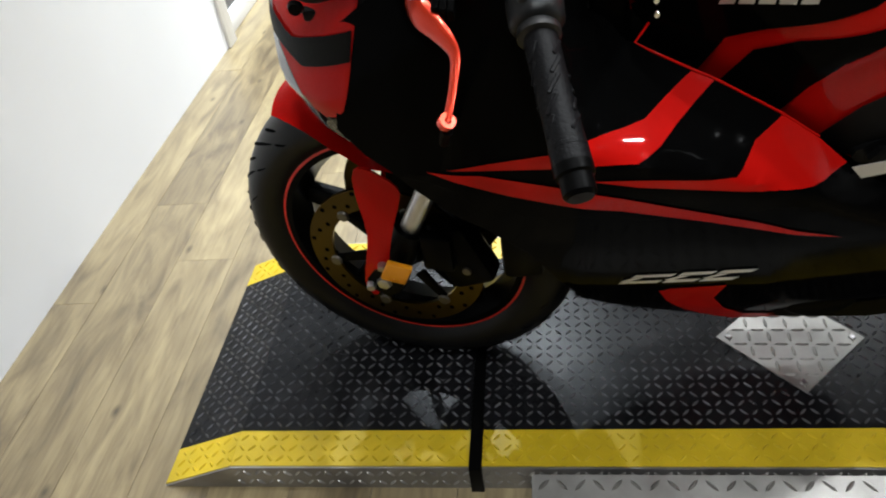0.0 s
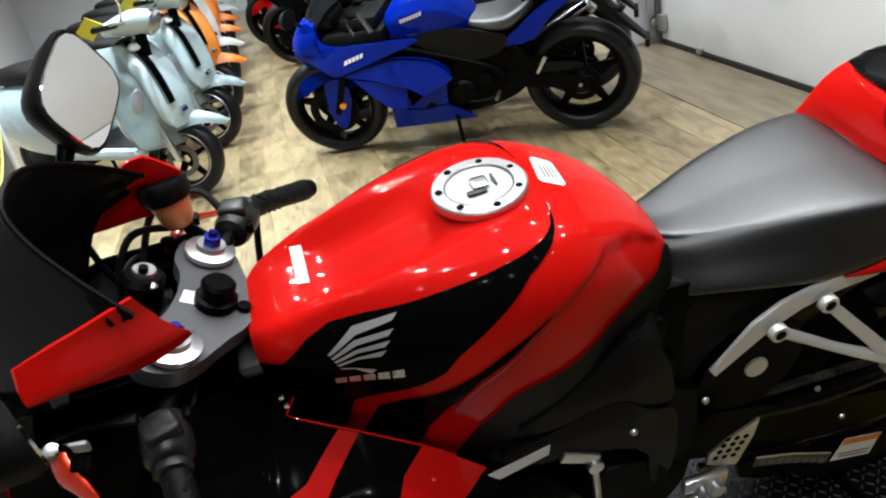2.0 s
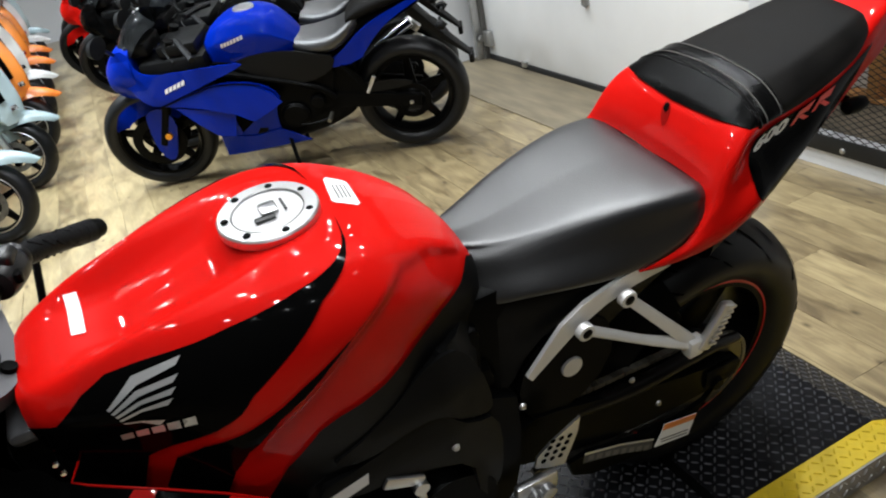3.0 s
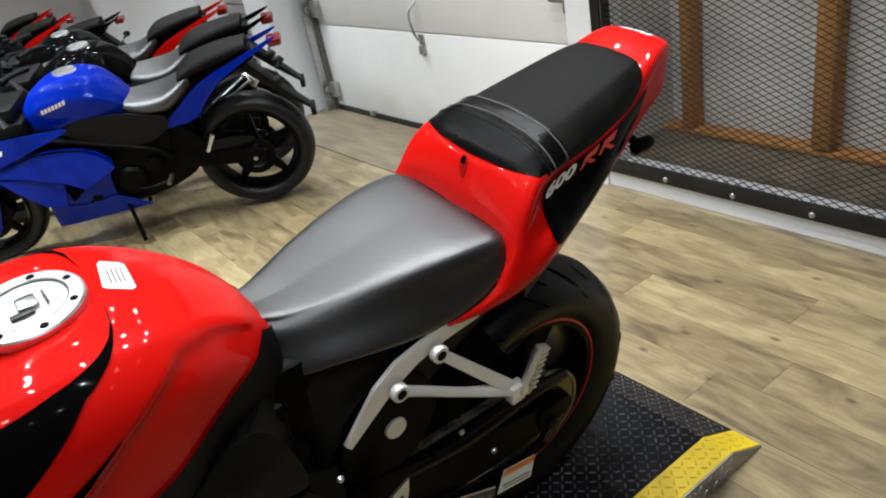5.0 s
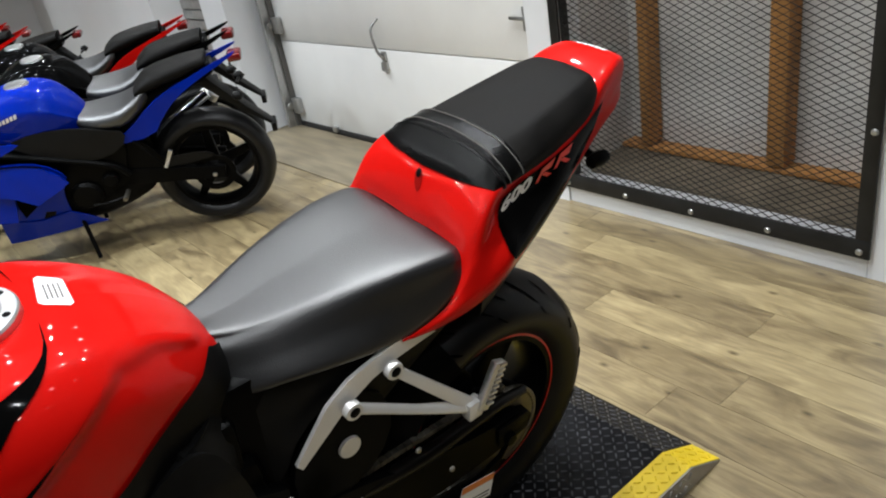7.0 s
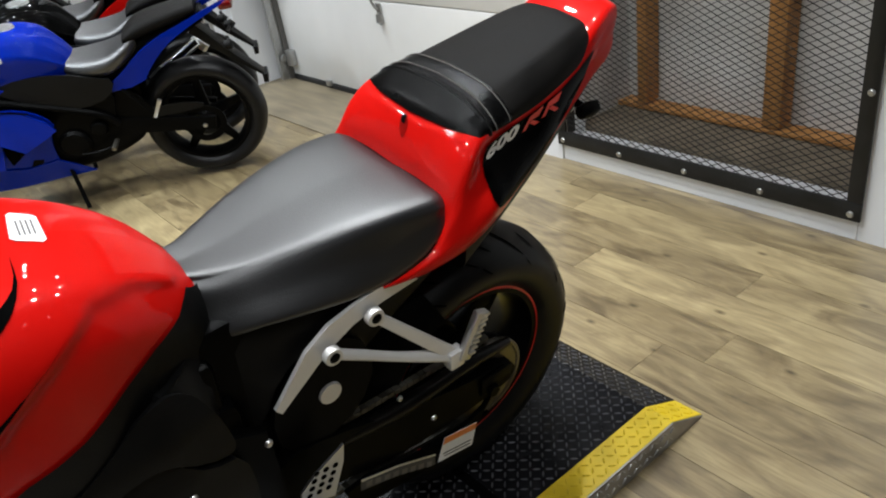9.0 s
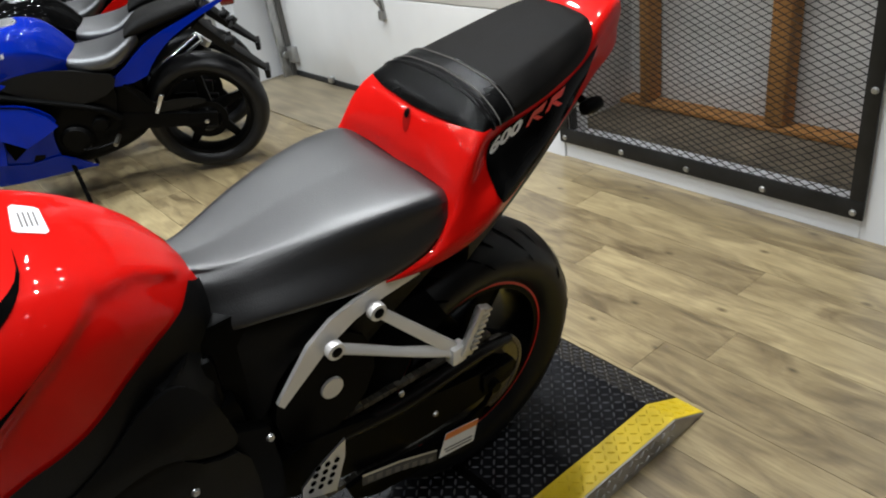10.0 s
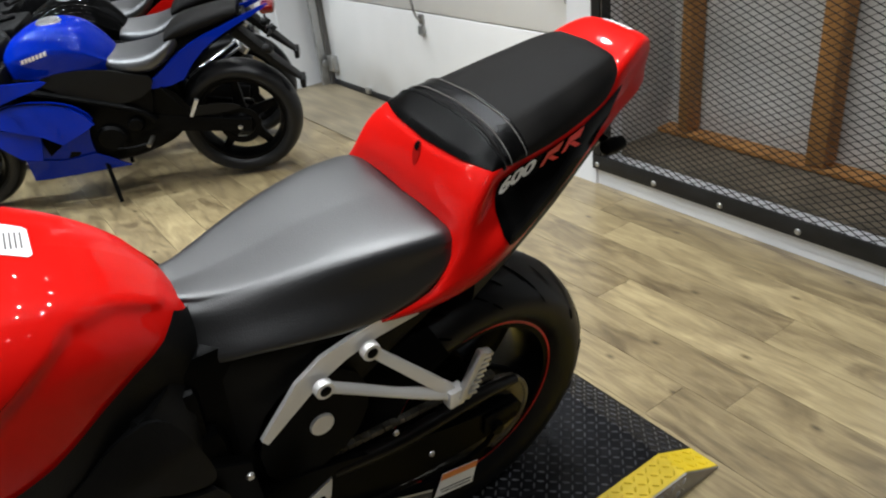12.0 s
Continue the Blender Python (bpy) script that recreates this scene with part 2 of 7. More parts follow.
def part(name, bm, material, parent=None, label="", smooth=True, kind=""):
    me = bpy.data.meshes.new(name)
    bmesh.ops.recalc_face_normals(bm, faces=bm.faces)
    if LOWER[0] < 1:
        for v in bm.verts:
            v.co.z = v.co.z if v.co.z < 0.3 else 0.3 + (v.co.z - 0.3) * LOWER[0]
            v.co.x = v.co.x if v.co.x > 0.1 else 0.1 + (v.co.x - 0.1) * 0.85
    if SHEAR[0]:
        for v in bm.verts:
            v.co.x += SHEAR[0] * max(0.0, v.co.z - 0.45)
            v.co.z = v.co.z if v.co.z < 0.45 else 0.45 + (v.co.z - 0.45) * 0.82
    bmesh.ops.translate(bm, verts=bm.verts, vec=(-OFF[0], -OFF[1], -OFF[2]))
    bm.to_mesh(me)
    bm.free()
    if smooth:
        for p in me.polygons:
            p.use_smooth = True
        me.set_sharp_from_angle(angle=radians(38))
    me.materials.append(M[material])
    ob = new(name, me)
    ob.parent = parent
    return tagged(ob, label, kind=kind)


def thing(name, bm, material, label, category, group="", kind="", smooth=True):
    OFF[:] = (0, 0, 0)
    return tagged(part(name, bm, material, None, label, smooth), label, category, group, kind)


def spline(P, n):
    """n points on a smooth curve through the rows of P."""
    P = np.asarray(P, float)
    k = len(P)
    if k == 2:
        return P[0] + (P[1] - P[0]) * np.linspace(0, 1, n).reshape((-1,) + (1,) * (P.ndim - 1))
    out = []
    for t in np.linspace(0, k - 1, n):
        i = min(int(t), k - 2)
        f = t - i
        a, b, c, d = P[max(i - 1, 0)], P[i], P[i + 1], P[min(i + 2, k - 1)]
        out.append(0.5 * (2 * b + (c - a) * f + (2 * a - 5 * b + 4 * c - d) * f * f + (3 * b - a - 3 * c + d) * f ** 3))
    return np.array(out)


def grid_bm(G, wrap=False, cap=False):
    bm = bmesh.new()
    V = [[bm.verts.new(p) for p in row] for row in G]
    w = len(V[0])
    for a, b in zip(V[:-1], V[1:]):
        for j in range(w if wrap else w - 1):
            bm.faces.new((a[j], a[(j + 1) % w], b[(j + 1) % w], b[j]))
    if cap:
        bm.faces.new(V[0])
        bm.faces.new(V[-1][::-1])
    return bm


def half_loft(stations, nu=16, nx=44, closed=True):
    """A body that is alike on both sides: stations of x and the half section (v, w) from the top middle outwards and down."""
    xs = np.array([[s[0]] for s in stations], float)
    K = np.array([spline(s[1], nu) for s in stations])
    S, X = spline(K, nx), spline(xs, nx)
    rows = []
    for x, prof in zip(X[:, 0], S):
        prof = prof.copy()
        prof[0, 0] = 0
        rows.append([(x, -v, w) for v, w in prof[::-1]] + [(x, v, w) for v, w in prof[1:]])
    return grid_bm(rows, wrap=closed, cap=True)


def skin(sections, nu=24, nx=60, wrap=False, thick=0.003):
    """A shell that is alike on both sides: sections of points (x, v, w) from the top middle outwards and down."""
    S = spline(np.array([spline(sec, nu) for sec in sections]), nx)
    rows = []
    for prof in S:
        prof = prof.copy()
        prof[0, 1] = 0
        rows.append([(x, -v, w) for x, v, w in prof[::-1]] + [(x, v, w) for x, v, w in prof[1:]])
    bm = grid_bm(rows, wrap=wrap, cap=wrap)
    bmesh.ops.recalc_face_normals(bm, faces=bm.faces)
    if thick:
        if sum(f.normal.z * f.calc_area() for f in bm.faces) < 0:
            bmesh.ops.reverse_faces(bm, faces=bm.faces)
        bmesh.ops.solidify(bm, geom=bm.faces[:], thickness=thick)
    return bm


def tube(pts, r, seg=8, n=0, flat=1.0):
    P = spline(pts, n) if n else np.array(pts, float)
    R = np.interp(np.linspace(0, 1, len(P)), np.linspace(0, 1, len(r)), r) if isinstance(r, (list, tuple)) else [r] * len(P)
    rows, up = [], None
    for i, p in enumerate(P):
        d = Vector(P[min(i + 1, len(P) - 1)] - P[max(i - 1, 0)]).normalized()
        if up is None:
            up = d.orthogonal().normalized()
        up = (up - d * up.dot(d)).normalized()
        side = d.cross(up)
        rows.append([Vector(p) + (up * math.cos(a) + side * flat * math.sin(a)) * R[i] for a in np.linspace(0, 2 * math.pi, seg, endpoint=False)])
    return grid_bm(rows, wrap=True, cap=True)


def lathe(profile, centre, axis=(0, 1, 0), seg=48, closed=False):
    """A turned body: profile of (radius, place along the axis)."""
    ax = Vector(axis).normalized()
    e1 = ax.orthogonal().normalized()
    e2 = ax.cross(e1)
    rows = []
    for r, a in profile + ([profile[0]] if closed else []):
        rows.append([Vector(centre) + ax * a + (e1 * math.cos(t) + e2 * math.sin(t)) * r for t in np.linspace(0, 2 * math.pi, seg, endpoint=False)])
    bm = grid_bm(rows, wrap=True, cap=not closed)
    bmesh.ops.remove_doubles(bm, verts=bm.verts, dist=1e-6)
    return bm


def rbox(x0, x1, y0, y1, z0, z1, b=0.0, seg=2):
    bm = bmesh.new()
    bmesh.ops.create_cube(bm, size=1, matrix=Matrix.LocRotScale(((x0 + x1) / 2, (y0 + y1) / 2, (z0 + z1) / 2), None, (abs(x1 - x0), abs(y1 - y0), abs(z1 - z0))))
    if b:
        bmesh.ops.bevel(bm, geom=bm.edges, offset=b, segments=seg, affect="EDGES", profile=0.5)
    return bm


def bar(a, b, wa, wb, ta, tb, up=(0, 1, 0), bev=0.003):
    """A tapering bar from a to b: widths wa, wb across, thicknesses ta, tb along up."""
    a, b, up = Vector(a), Vector(b), Vector(up)
    d = (b - a).normalized()
    side = d.cross(up).normalized()
    up = side.cross(d)
    bm = bmesh.new()
    rows = []
    for p, w, t in ((a, wa, ta), (b, wb, tb)):
        rows.append([bm.verts.new(p + side * sx * w / 2 + up * sy * t / 2) for sx, sy in ((-1, -1), (1, -1), (1, 1), (-1, 1))])
    for j in range(4):
        bm.faces.new((rows[0][j], rows[0][(j + 1) % 4], rows[1][(j + 1) % 4], rows[1][j]))
    bm.faces.new(rows[0])
    bm.faces.new(rows[1][::-1])
    bmesh.ops.recalc_face_normals(bm, faces=bm.faces)
    if bev:
        bmesh.ops.bevel(bm, geom=bm.edges, offset=bev, segments=2, affect="EDGES", profile=0.5)
    return bm


def join(*bms):
    out = bmesh.new()
    for b in bms:
        me = bpy.data.meshes.new("tmp")
        b.to_mesh(me)
        b.free()
        out.from_mesh(me)
        bpy.data.meshes.remove(me)
    return out


def turned(bm, m):
    bmesh.ops.transform(bm, matrix=m, verts=bm.verts)
    return bm


def mirrored(bm):
    c = bm.copy()
    bmesh.ops.scale(c, vec=(1, -1, 1), verts=c.verts)
    bmesh.ops.reverse_faces(c, faces=c.faces)
    return c


def rounded(poly, times=2):
    P = [np.array(p, float) for p in poly]
    for _ in range(times):
        P = [q for a, b in zip(P, P[1:] + P[:1]) for q in (a * 0.75 + b * 0.25, a * 0.25 + b * 0.75)]
    return P


def sheet(poly, cell=0.03):
    """A flat polygon in (x, w), cut into cells."""
    bm = bmesh.new()
    bm.faces.new([bm.verts.new((p[0], 0, p[1])) for p in poly])
    lo, hi = np.min(poly, axis=0), np.max(poly, axis=0)
    for ax in (0, 1):
        for c in np.arange(math.floor(lo[ax] / cell) * cell + cell, hi[ax], cell):
            geom = list(bm.verts) + list(bm.edges) + list(bm.faces)
            co, no = ((c, 0, 0), (1, 0, 0)) if ax == 0 else ((0, 0, c), (0, 0, 1))
            bmesh.ops.bisect_plane(bm, geom=geom, plane_co=co, plane_no=no)
    bmesh.ops.triangulate(bm, faces=[f for f in bm.faces if len(f.verts) > 4])
    return bm


def panel(poly, f, th=0.005, cell=0.03, times=0):
    """A shell panel on the left: its outline in (x, w), bulging out to f(x, w)."""
    bm = sheet(rounded(poly, times) if times else poly, cell)
    for v in bm.verts:
        v.co.y = -f(v.co.x, v.co.z)
    bmesh.ops.recalc_face_normals(bm, faces=bm.faces)
    if sum(fa.normal.y * fa.calc_area() for fa in bm.faces) > 0:
        bmesh.ops.reverse_faces(bm, faces=bm.faces)
    if th:
        bmesh.ops.solidify(bm, geom=bm.faces[:], thickness=th)
    return bm


def tree(bm):
    bmesh.ops.recalc_face_normals(bm, faces=bm.faces)
    bm.normal_update()
    return BVHTree.FromBMesh(bm)


def decal(poly, bvh, lift=0.0012, cell=0.02, times=1, side=-1):
    """A thin film that lies on a body's side: its outline in (x, w)."""
    bm = sheet(rounded(poly, times) if times else poly, cell)
    for v in bm.verts:
        hit, no, _, _ = bvh.ray_cast(Vector((v.co.x, side * 0.8, v.co.z)), Vector((0, -side, 0)))
        if hit is None:
            hit, no, _, _ = bvh.find_nearest(Vector((v.co.x, side * 0.15, v.co.z)))
        if no.length < 0.5:
            no = Vector((0, side, 0))
        if no.y * side < 0:
            no = -no
        v.co = hit + no * lift
    return bm


def lugs(x0, x1, y0, y1, pitch=0.0190, size=0.0094):
    """Raised tread lugs, turned by turns, on a flat plate at z = 0."""
    V, F = [], []
    nx, ny = int((x1 - x0) / pitch), int((y1 - y0) / pitch)
    for i in range(nx):
        for j in range(ny):
            cx, cy = x0 + (i + 0.5) * (x1 - x0) / nx, y0 + (j + 0.5) * (y1 - y0) / ny
            s = 1 if (i + j) % 2 else -1
            ux, uy = 0.7071, 0.7071 * s
            k = len(V)
            for a, b, h in ((-1, 0, 0), (-0.4, -0.24, 0), (0.4, -0.24, 0), (1, 0, 0), (0.4, 0.24, 0), (-0.4, 0.24, 0), (-0.55, 0, 0.0030), (0.55, 0, 0.0030)):
                V.append((cx + (a * ux - b * uy) * size, cy + (a * uy + b * ux) * size, h))
            F += [(k, k + 1, k + 6), (k + 1, k + 2, k + 7, k + 6), (k + 2, k + 3, k + 7), (k + 3, k + 4, k + 7), (k + 4, k + 5, k + 6, k + 7), (k + 5, k, k + 6)]
    me = bpy.data.meshes.new("tmp")
    me.from_pydata(V, [], F)
    bm = bmesh.new()
    bm.from_mesh(me)
    bpy.data.meshes.remove(me)
    return bm
# ---- the room ----
def wall(name, x0, x1, y0, y1, z0, z1, material="wall", label=""):
    return thing(name, rbox(x0, x1, y0, y1, z0, z1), material, label or "plain painted showroom wall", "wall", kind="structure", smooth=False)


floor = thing("floor", rbox(-2.62, 3.3, -6.2, 10.2, -0.12, -0.004), "subfloor", "rustic oak plank floor of the showroom", "floor", kind="structure", smooth=False)
# Unseen ceiling; its dark colour holds down the bounce and deepens contrast.
thing("ceiling", rbox(-2.6, 3.3, -6.2, 10.2, CEIL, CEIL + 0.1), "ceiling", "unseen showroom ceiling, kept dark to cut bounced light", "ceiling", kind="structure", smooth=False)
wall("wall_west_near", -1.02, -0.89, -1.4, 1.735, 0, CEIL, label="white painted partition wall")
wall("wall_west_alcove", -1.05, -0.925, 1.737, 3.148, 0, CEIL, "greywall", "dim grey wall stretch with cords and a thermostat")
wall("wall_west_return", -2.5, -1.053, 3.03, 3.148, 0, CEIL, label="white return wall")
wall("wall_west_far", -2.6, -2.502, 3.03, 10.1, 0, CEIL)
# End wall made white as a reflector for the glare on the aisle floor.
wall("wall_north", -2.5, 3.2, 10.0, 10.1, 0, CEIL, label="far end wall of the showroom, white to reflect light down the aisle")
wall("wall_south", -0.888, 3.2, -6.1, -6.0, 0, CEIL, "unlitwall", "unseen wall behind the showroom bay, unlit look put into its colour")
wall("wall_west_south", -1.02, -0.89, -6.0, -1.402, 0, CEIL, "unlitwall", "unseen closing wall, unlit look put into its colour")
thing("trim", rbox(-0.888, -0.876, 1.66, 1.737, 0.0, CEIL, 0.003), "trim", "white corner trim of the partition wall", "trim", kind="structure")
thing("baseboard", rbox(-0.923, -0.908, 1.74, 3.15, 0.0, 0.085, 0.003), "trim", "white baseboard along the grey wall", "baseboard", kind="structure")
thing("trim", rbox(-0.925, -0.905, 3.1, 3.152, 0.088, CEIL, 0.003), "trim", "white corner trim at the end of the grey wall", "trim", kind="structure")

# east wall with the mesh niche and the overhead door
XE = 2.9
wall("wall_east_dark", XE, XE + 0.14, -6.0, -1.402, 0, CEIL, "unlitwall", "unseen closing wall, unlit look put into its colour")
wall("wall_east_south", XE, XE + 0.14, -1.4, -0.155, 0, CEIL, label="white painted wall beside the mesh niche")
wall("wall_east_sill", XE, XE + 0.14, -0.153, 1.048, 0, 0.078, label="white sill under the mesh niche")
wall("wall_east_head", XE, XE + 0.14, -0.153, 1.048, 2.25, CEIL)
wall("wall_east_pier", XE - 0.01, XE + 0.14, 1.05, 1.2, 0, CEIL, label="white pier between the niche and the overhead door")
wall("wall_east_lintel", XE, XE + 0.14, 1.202, 3.48, 2.45, CEIL)
wall("wall_east_post", XE - 0.22, XE + 0.14, 3.60, 3.95, 0, CEIL, label="white boxed post beside the overhead door")
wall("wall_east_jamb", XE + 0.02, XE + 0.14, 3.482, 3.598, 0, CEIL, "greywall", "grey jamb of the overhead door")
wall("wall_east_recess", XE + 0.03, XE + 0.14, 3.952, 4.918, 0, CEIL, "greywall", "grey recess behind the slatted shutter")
wall("wall_east_box", XE - 0.22, XE + 0.14, 4.92, 8.3, 0, CEIL, label="white boxed wall beyond the slatted shutter")
wall("wall_east_north", XE, XE + 0.14, 8.302, 9.98, 0, CEIL)
shutter = root("shutter_1", pose(XE, 4.43, 0), "grey slatted metal shutter, closed", "shutter", kind="structure", off=(XE, 4.43, 0))
for k in range(34):
    part("slat", rbox(XE + 0.005, XE + 0.028, 3.96, 4.91, 0.01 + 0.075 * k, 0.078 + 0.075 * k, 0.006, 1), "galv", shutter)
# niche
wall("niche_back", XE + 0.50, XE + 0.56, -0.25, 1.15, 0, 2.3, "cagewall", "grey back panel of the mesh niche")
wall("niche_side", XE + 0.142, XE + 0.498, -0.25, -0.19, 0, 2.3, "cagewall", "grey side panel of the mesh niche")
wall("niche_side", XE + 0.142, XE + 0.498, 1.09, 1.15, 0, 2.3, "cagewall", "grey side panel of the mesh niche")
wall("niche_floor", XE + 0.142, XE + 0.498, -0.188, 1.088, 0, 0.10, "nichefloor", "dusty brown floor of the mesh niche")
wall("niche_top", XE + 0.142, XE + 0.498, -0.188, 1.088, 2.2, 2.3, "cagewall", "top of the mesh niche")
for y0, w in ((0.93, 0.045), (0.33, 0.07), (-0.17, 0.045)):
    thing("stud", rbox(XE + 0.40, XE + 0.49, y0, y0 + w, 0.130, 2.19, 0.003), "stud", "bare pine wall stud behind the mesh", "stud", "niche studs", "structure")
thing("sole_plate", rbox(XE + 0.40, XE + 0.495, -0.185, 1.085, 0.103, 0.121, 0.003), "stud", "bare pine sole plate behind the mesh", "stud", kind="structure")

# mesh screen
screen = root("mesh_screen", pose(XE, 0.45, 0.08), "black expanded metal screen bolted over a wall niche", "mesh screen", off=(XE, 0.45, 0.08))
Y0, Y1, ZA, ZB = -0.165, 1.06, 0.072, 2.2
for b in ((Y0, Y1, ZA, ZA + 0.062), (Y0, Y1, ZB - 0.06, ZB), (Y0, Y0 + 0.045, ZA + 0.063, ZB - 0.062), (Y1 - 0.045, Y1, ZA + 0.063, ZB - 0.062)):
    part("angle_bar", rbox(XE - 0.022, XE - 0.012, *b, 0.002), "blacksteel", screen)
for y in (Y0 + 0.043, Y1 - 0.053):
    part("inner_angle", rbox(XE - 0.012, XE + 0.03, y, y + 0.006, ZA + 0.05, ZB - 0.05), "blacksteel", screen)
V, F = [], []
DW, DH, R = 0.046, 0.0112, 0.0013
ny, nz = int((Y1 - Y0 - 0.06) / DW * 2), int(1.75 / DH)
for k in range(nz):
    for j in range(ny):
        up = (j + k) % 2
        y0, y1 = Y0 + 0.03 + j * DW / 2, Y0 + 0.03 + (j + 1) * DW / 2
        z0, z1 = ZA + 0.03 + (k + up) * DH, ZA + 0.03 + (k + 1 - up) * DH
        c = len(V)
        for yy, zz in ((y0, z0), (y1, z1)):
            V += [(XE - 0.0075, yy, zz - R), (XE - 0.005, yy, zz - R), (XE - 0.005, yy, zz + R), (XE - 0.0075, yy, zz + R)]
        F += [(c, c + 1, c + 5, c + 4), (c + 1, c + 2, c + 6, c + 5), (c + 2, c + 3, c + 7, c + 6), (c + 3, c, c + 4, c + 7)]
me = bpy.data.meshes.new("expanded_mesh")
me.from_pydata([(x - XE, y - 0.45, z - 0.08) for x, y, z in V], [], F)
me.materials.append(M["blacksteel"])
ob = new("expanded_mesh", me)
ob.parent = screen
tagged(ob, "diamond expanded metal mesh", kind="stuff")
for y, z in [(Y0 + 0.03 + k * 0.292, ZA + 0.022) for k in range(5)] + [(Y0 + 0.018, z) for z in (0.48, 0.9, 1.3, 1.7)]:
    part("bolt", lathe([(0.0, -0.007), (0.008, -0.006), (0.011, -0.002), (0.011, 0.0)], (XE - 0.022, y, z), (1, 0, 0), 12), "galv", screen)

# overhead door
door = root("door_1", pose(XE + 0.06, 2.34, 0), "white sectional overhead garage door, closed", "garage door", kind="structure", off=(XE + 0.06, 2.34, 0))
for k in range(4):
    z0 = 0.035 + k * 0.535
    part("door_section", rbox(XE + 0.05, XE + 0.09, 1.203, 3.48, z0, z0 + 0.531, 0.006), "door", door)
part("bottom_seal", rbox(XE + 0.045, XE + 0.085, 1.21, 3.475, 0.0, 0.034, 0.004), "seal", door, "black rubber bottom seal")
def pull(y, z):
    return join(tube([(XE + 0.045, y, z + 0.2), (XE + 0.0, y + 0.012, z + 0.15), (XE + 0.0, y - 0.005, z + 0.05), (XE + 0.03, y, z)], 0.007, 8, 16),
                rbox(XE + 0.036, XE + 0.049, y - 0.02, y + 0.02, z - 0.02, z + 0.03, 0.004),
                lathe([(0.0, 0.0), (0.024, 0.02), (0.02, 0.06), (0.0, 0.07)], (XE + 0.04, y, z - 0.085), (0, 0, 1), 12))
part("pull_handle", pull(2.33, 0.53), "galv", door, "galvanised pull handle with lock")
part("slide_latch", join(rbox(XE + 0.035, XE + 0.049, 1.22, 1.26, 0.70, 0.80, 0.003), bar((XE + 0.03, 1.2, 0.75), (XE + 0.03, 1.33, 0.755), 0.018, 0.014, 0.012, 0.012, (1, 0, 0))), "galv", door, "galvanised slide latch")
for y in (1.62, 3.02):
    part("bracket", rbox(XE + 0.028, XE + 0.048, y - 0.025, y + 0.025, 0.02, 0.055, 0.003), "galv", door)
for z in (0.10, 0.62, 1.15):
    part("roller_bracket", join(rbox(XE + 0.01, XE + 0.049, 3.40, 3.47, z, z + 0.10, 0.004), lathe([(0.022, -0.01), (0.022, 0.01)], (XE + 0.0, 3.475, z + 0.05), (0, 1, 0), 14)), "galv", door)
thing("door_track", join(rbox(XE - 0.03, XE + 0.02, 3.500, 3.504, 0.0, 2.4), rbox(XE + 0.016, XE + 0.02, 3.504, 3.535, 0, 2.4), rbox(XE - 0.03, XE - 0.026, 3.504, 3.53, 0, 2.4)), "galv", "galvanised steel track beside the overhead door", "door track", kind="structure", smooth=False)
thing("threshold", rbox(2.47, XE + 0.04, 1.21, 3.59, -0.003, 0.006, 0.002), "stud", "worn plywood strip before the overhead door", "threshold", kind="structure")
bpy.data.objects["threshold"].data.materials[0] = mat("worn_plywood", (0.17, 0.14, 0.09), 0.6, var=0.3, scale=5, stretch=(4, 0.6, 1), bump=0.2)

# fixtures of the grey wall
xw = -0.925
th = root("thermostat", pose(xw, 2.25, 0.66), "beige plastic thermostat on the grey wall", "thermostat", off=(xw, 2.25, 0.66))
part("case", rbox(xw, xw + 0.035, 2.08, 2.42, 0.64, 0.765, 0.008), "beige", th)
part("window", rbox(xw + 0.035, xw + 0.038, 2.10, 2.24, 0.70, 0.75, 0.002), "ink", th, "dark display window")
part("grille", join(*[rbox(xw + 0.035, xw + 0.037, 2.1, 2.4, 0.65 + k * 0.011, 0.655 + k * 0.011) for k in range(3)]), "ink", th)
bx = root("power_adapter", pose(xw, 2.35, 0.42), "black power adapter plugged in on the grey wall", "power adapter", off=(xw, 2.35, 0.42))
part("case", rbox(xw + 0.008, xw + 0.06, 2.27, 2.42, 0.36, 0.52, 0.008), "plastic", bx)
part("plate", rbox(xw, xw + 0.007, 2.25, 2.44, 0.38, 0.53, 0.003), "beige", bx)
thing("socket_plate", rbox(xw, xw + 0.01, 2.69, 2.84, 0.30, 0.44, 0.003), "beige", "beige blank socket plate on the grey wall", "socket plate")
thing("cord", tube([(xw + 0.012, 1.95, 1.05), (xw + 0.01, 2.0, 0.78), (xw + 0.01, 2.06, 0.63), (xw + 0.015, 2.25, 0.50), (xw + 0.03, 2.3, 0.47)], 0.006, 6, 30), "cord", "thin brown cord hanging on the grey wall", "cord")
thing("cord", tube([(xw + 0.012, 3.06, 1.6), (xw + 0.012, 3.06, 0.97), (xw + 0.012, 2.83, 0.64), (xw + 0.012, 2.45, 0.61), (xw + 0.012, 2.38, 0.54), (xw + 0.03, 2.36, 0.49)], 0.006, 6, 40), "cord", "thin brown cord hanging on the grey wall", "cord")
thing("cord", tube([(xw + 0.03, 3.12, 1.6), (xw + 0.03, 3.12, 0.96), (xw + 0.03, 3.08, 0.6), (xw + 0.02, 2.82, 0.38), (xw + 0.03, 2.5, 0.36), (xw + 0.04, 2.4, 0.4)], 0.007, 6, 40), "cordy", "yellow extension cord looped on the grey wall", "cord")

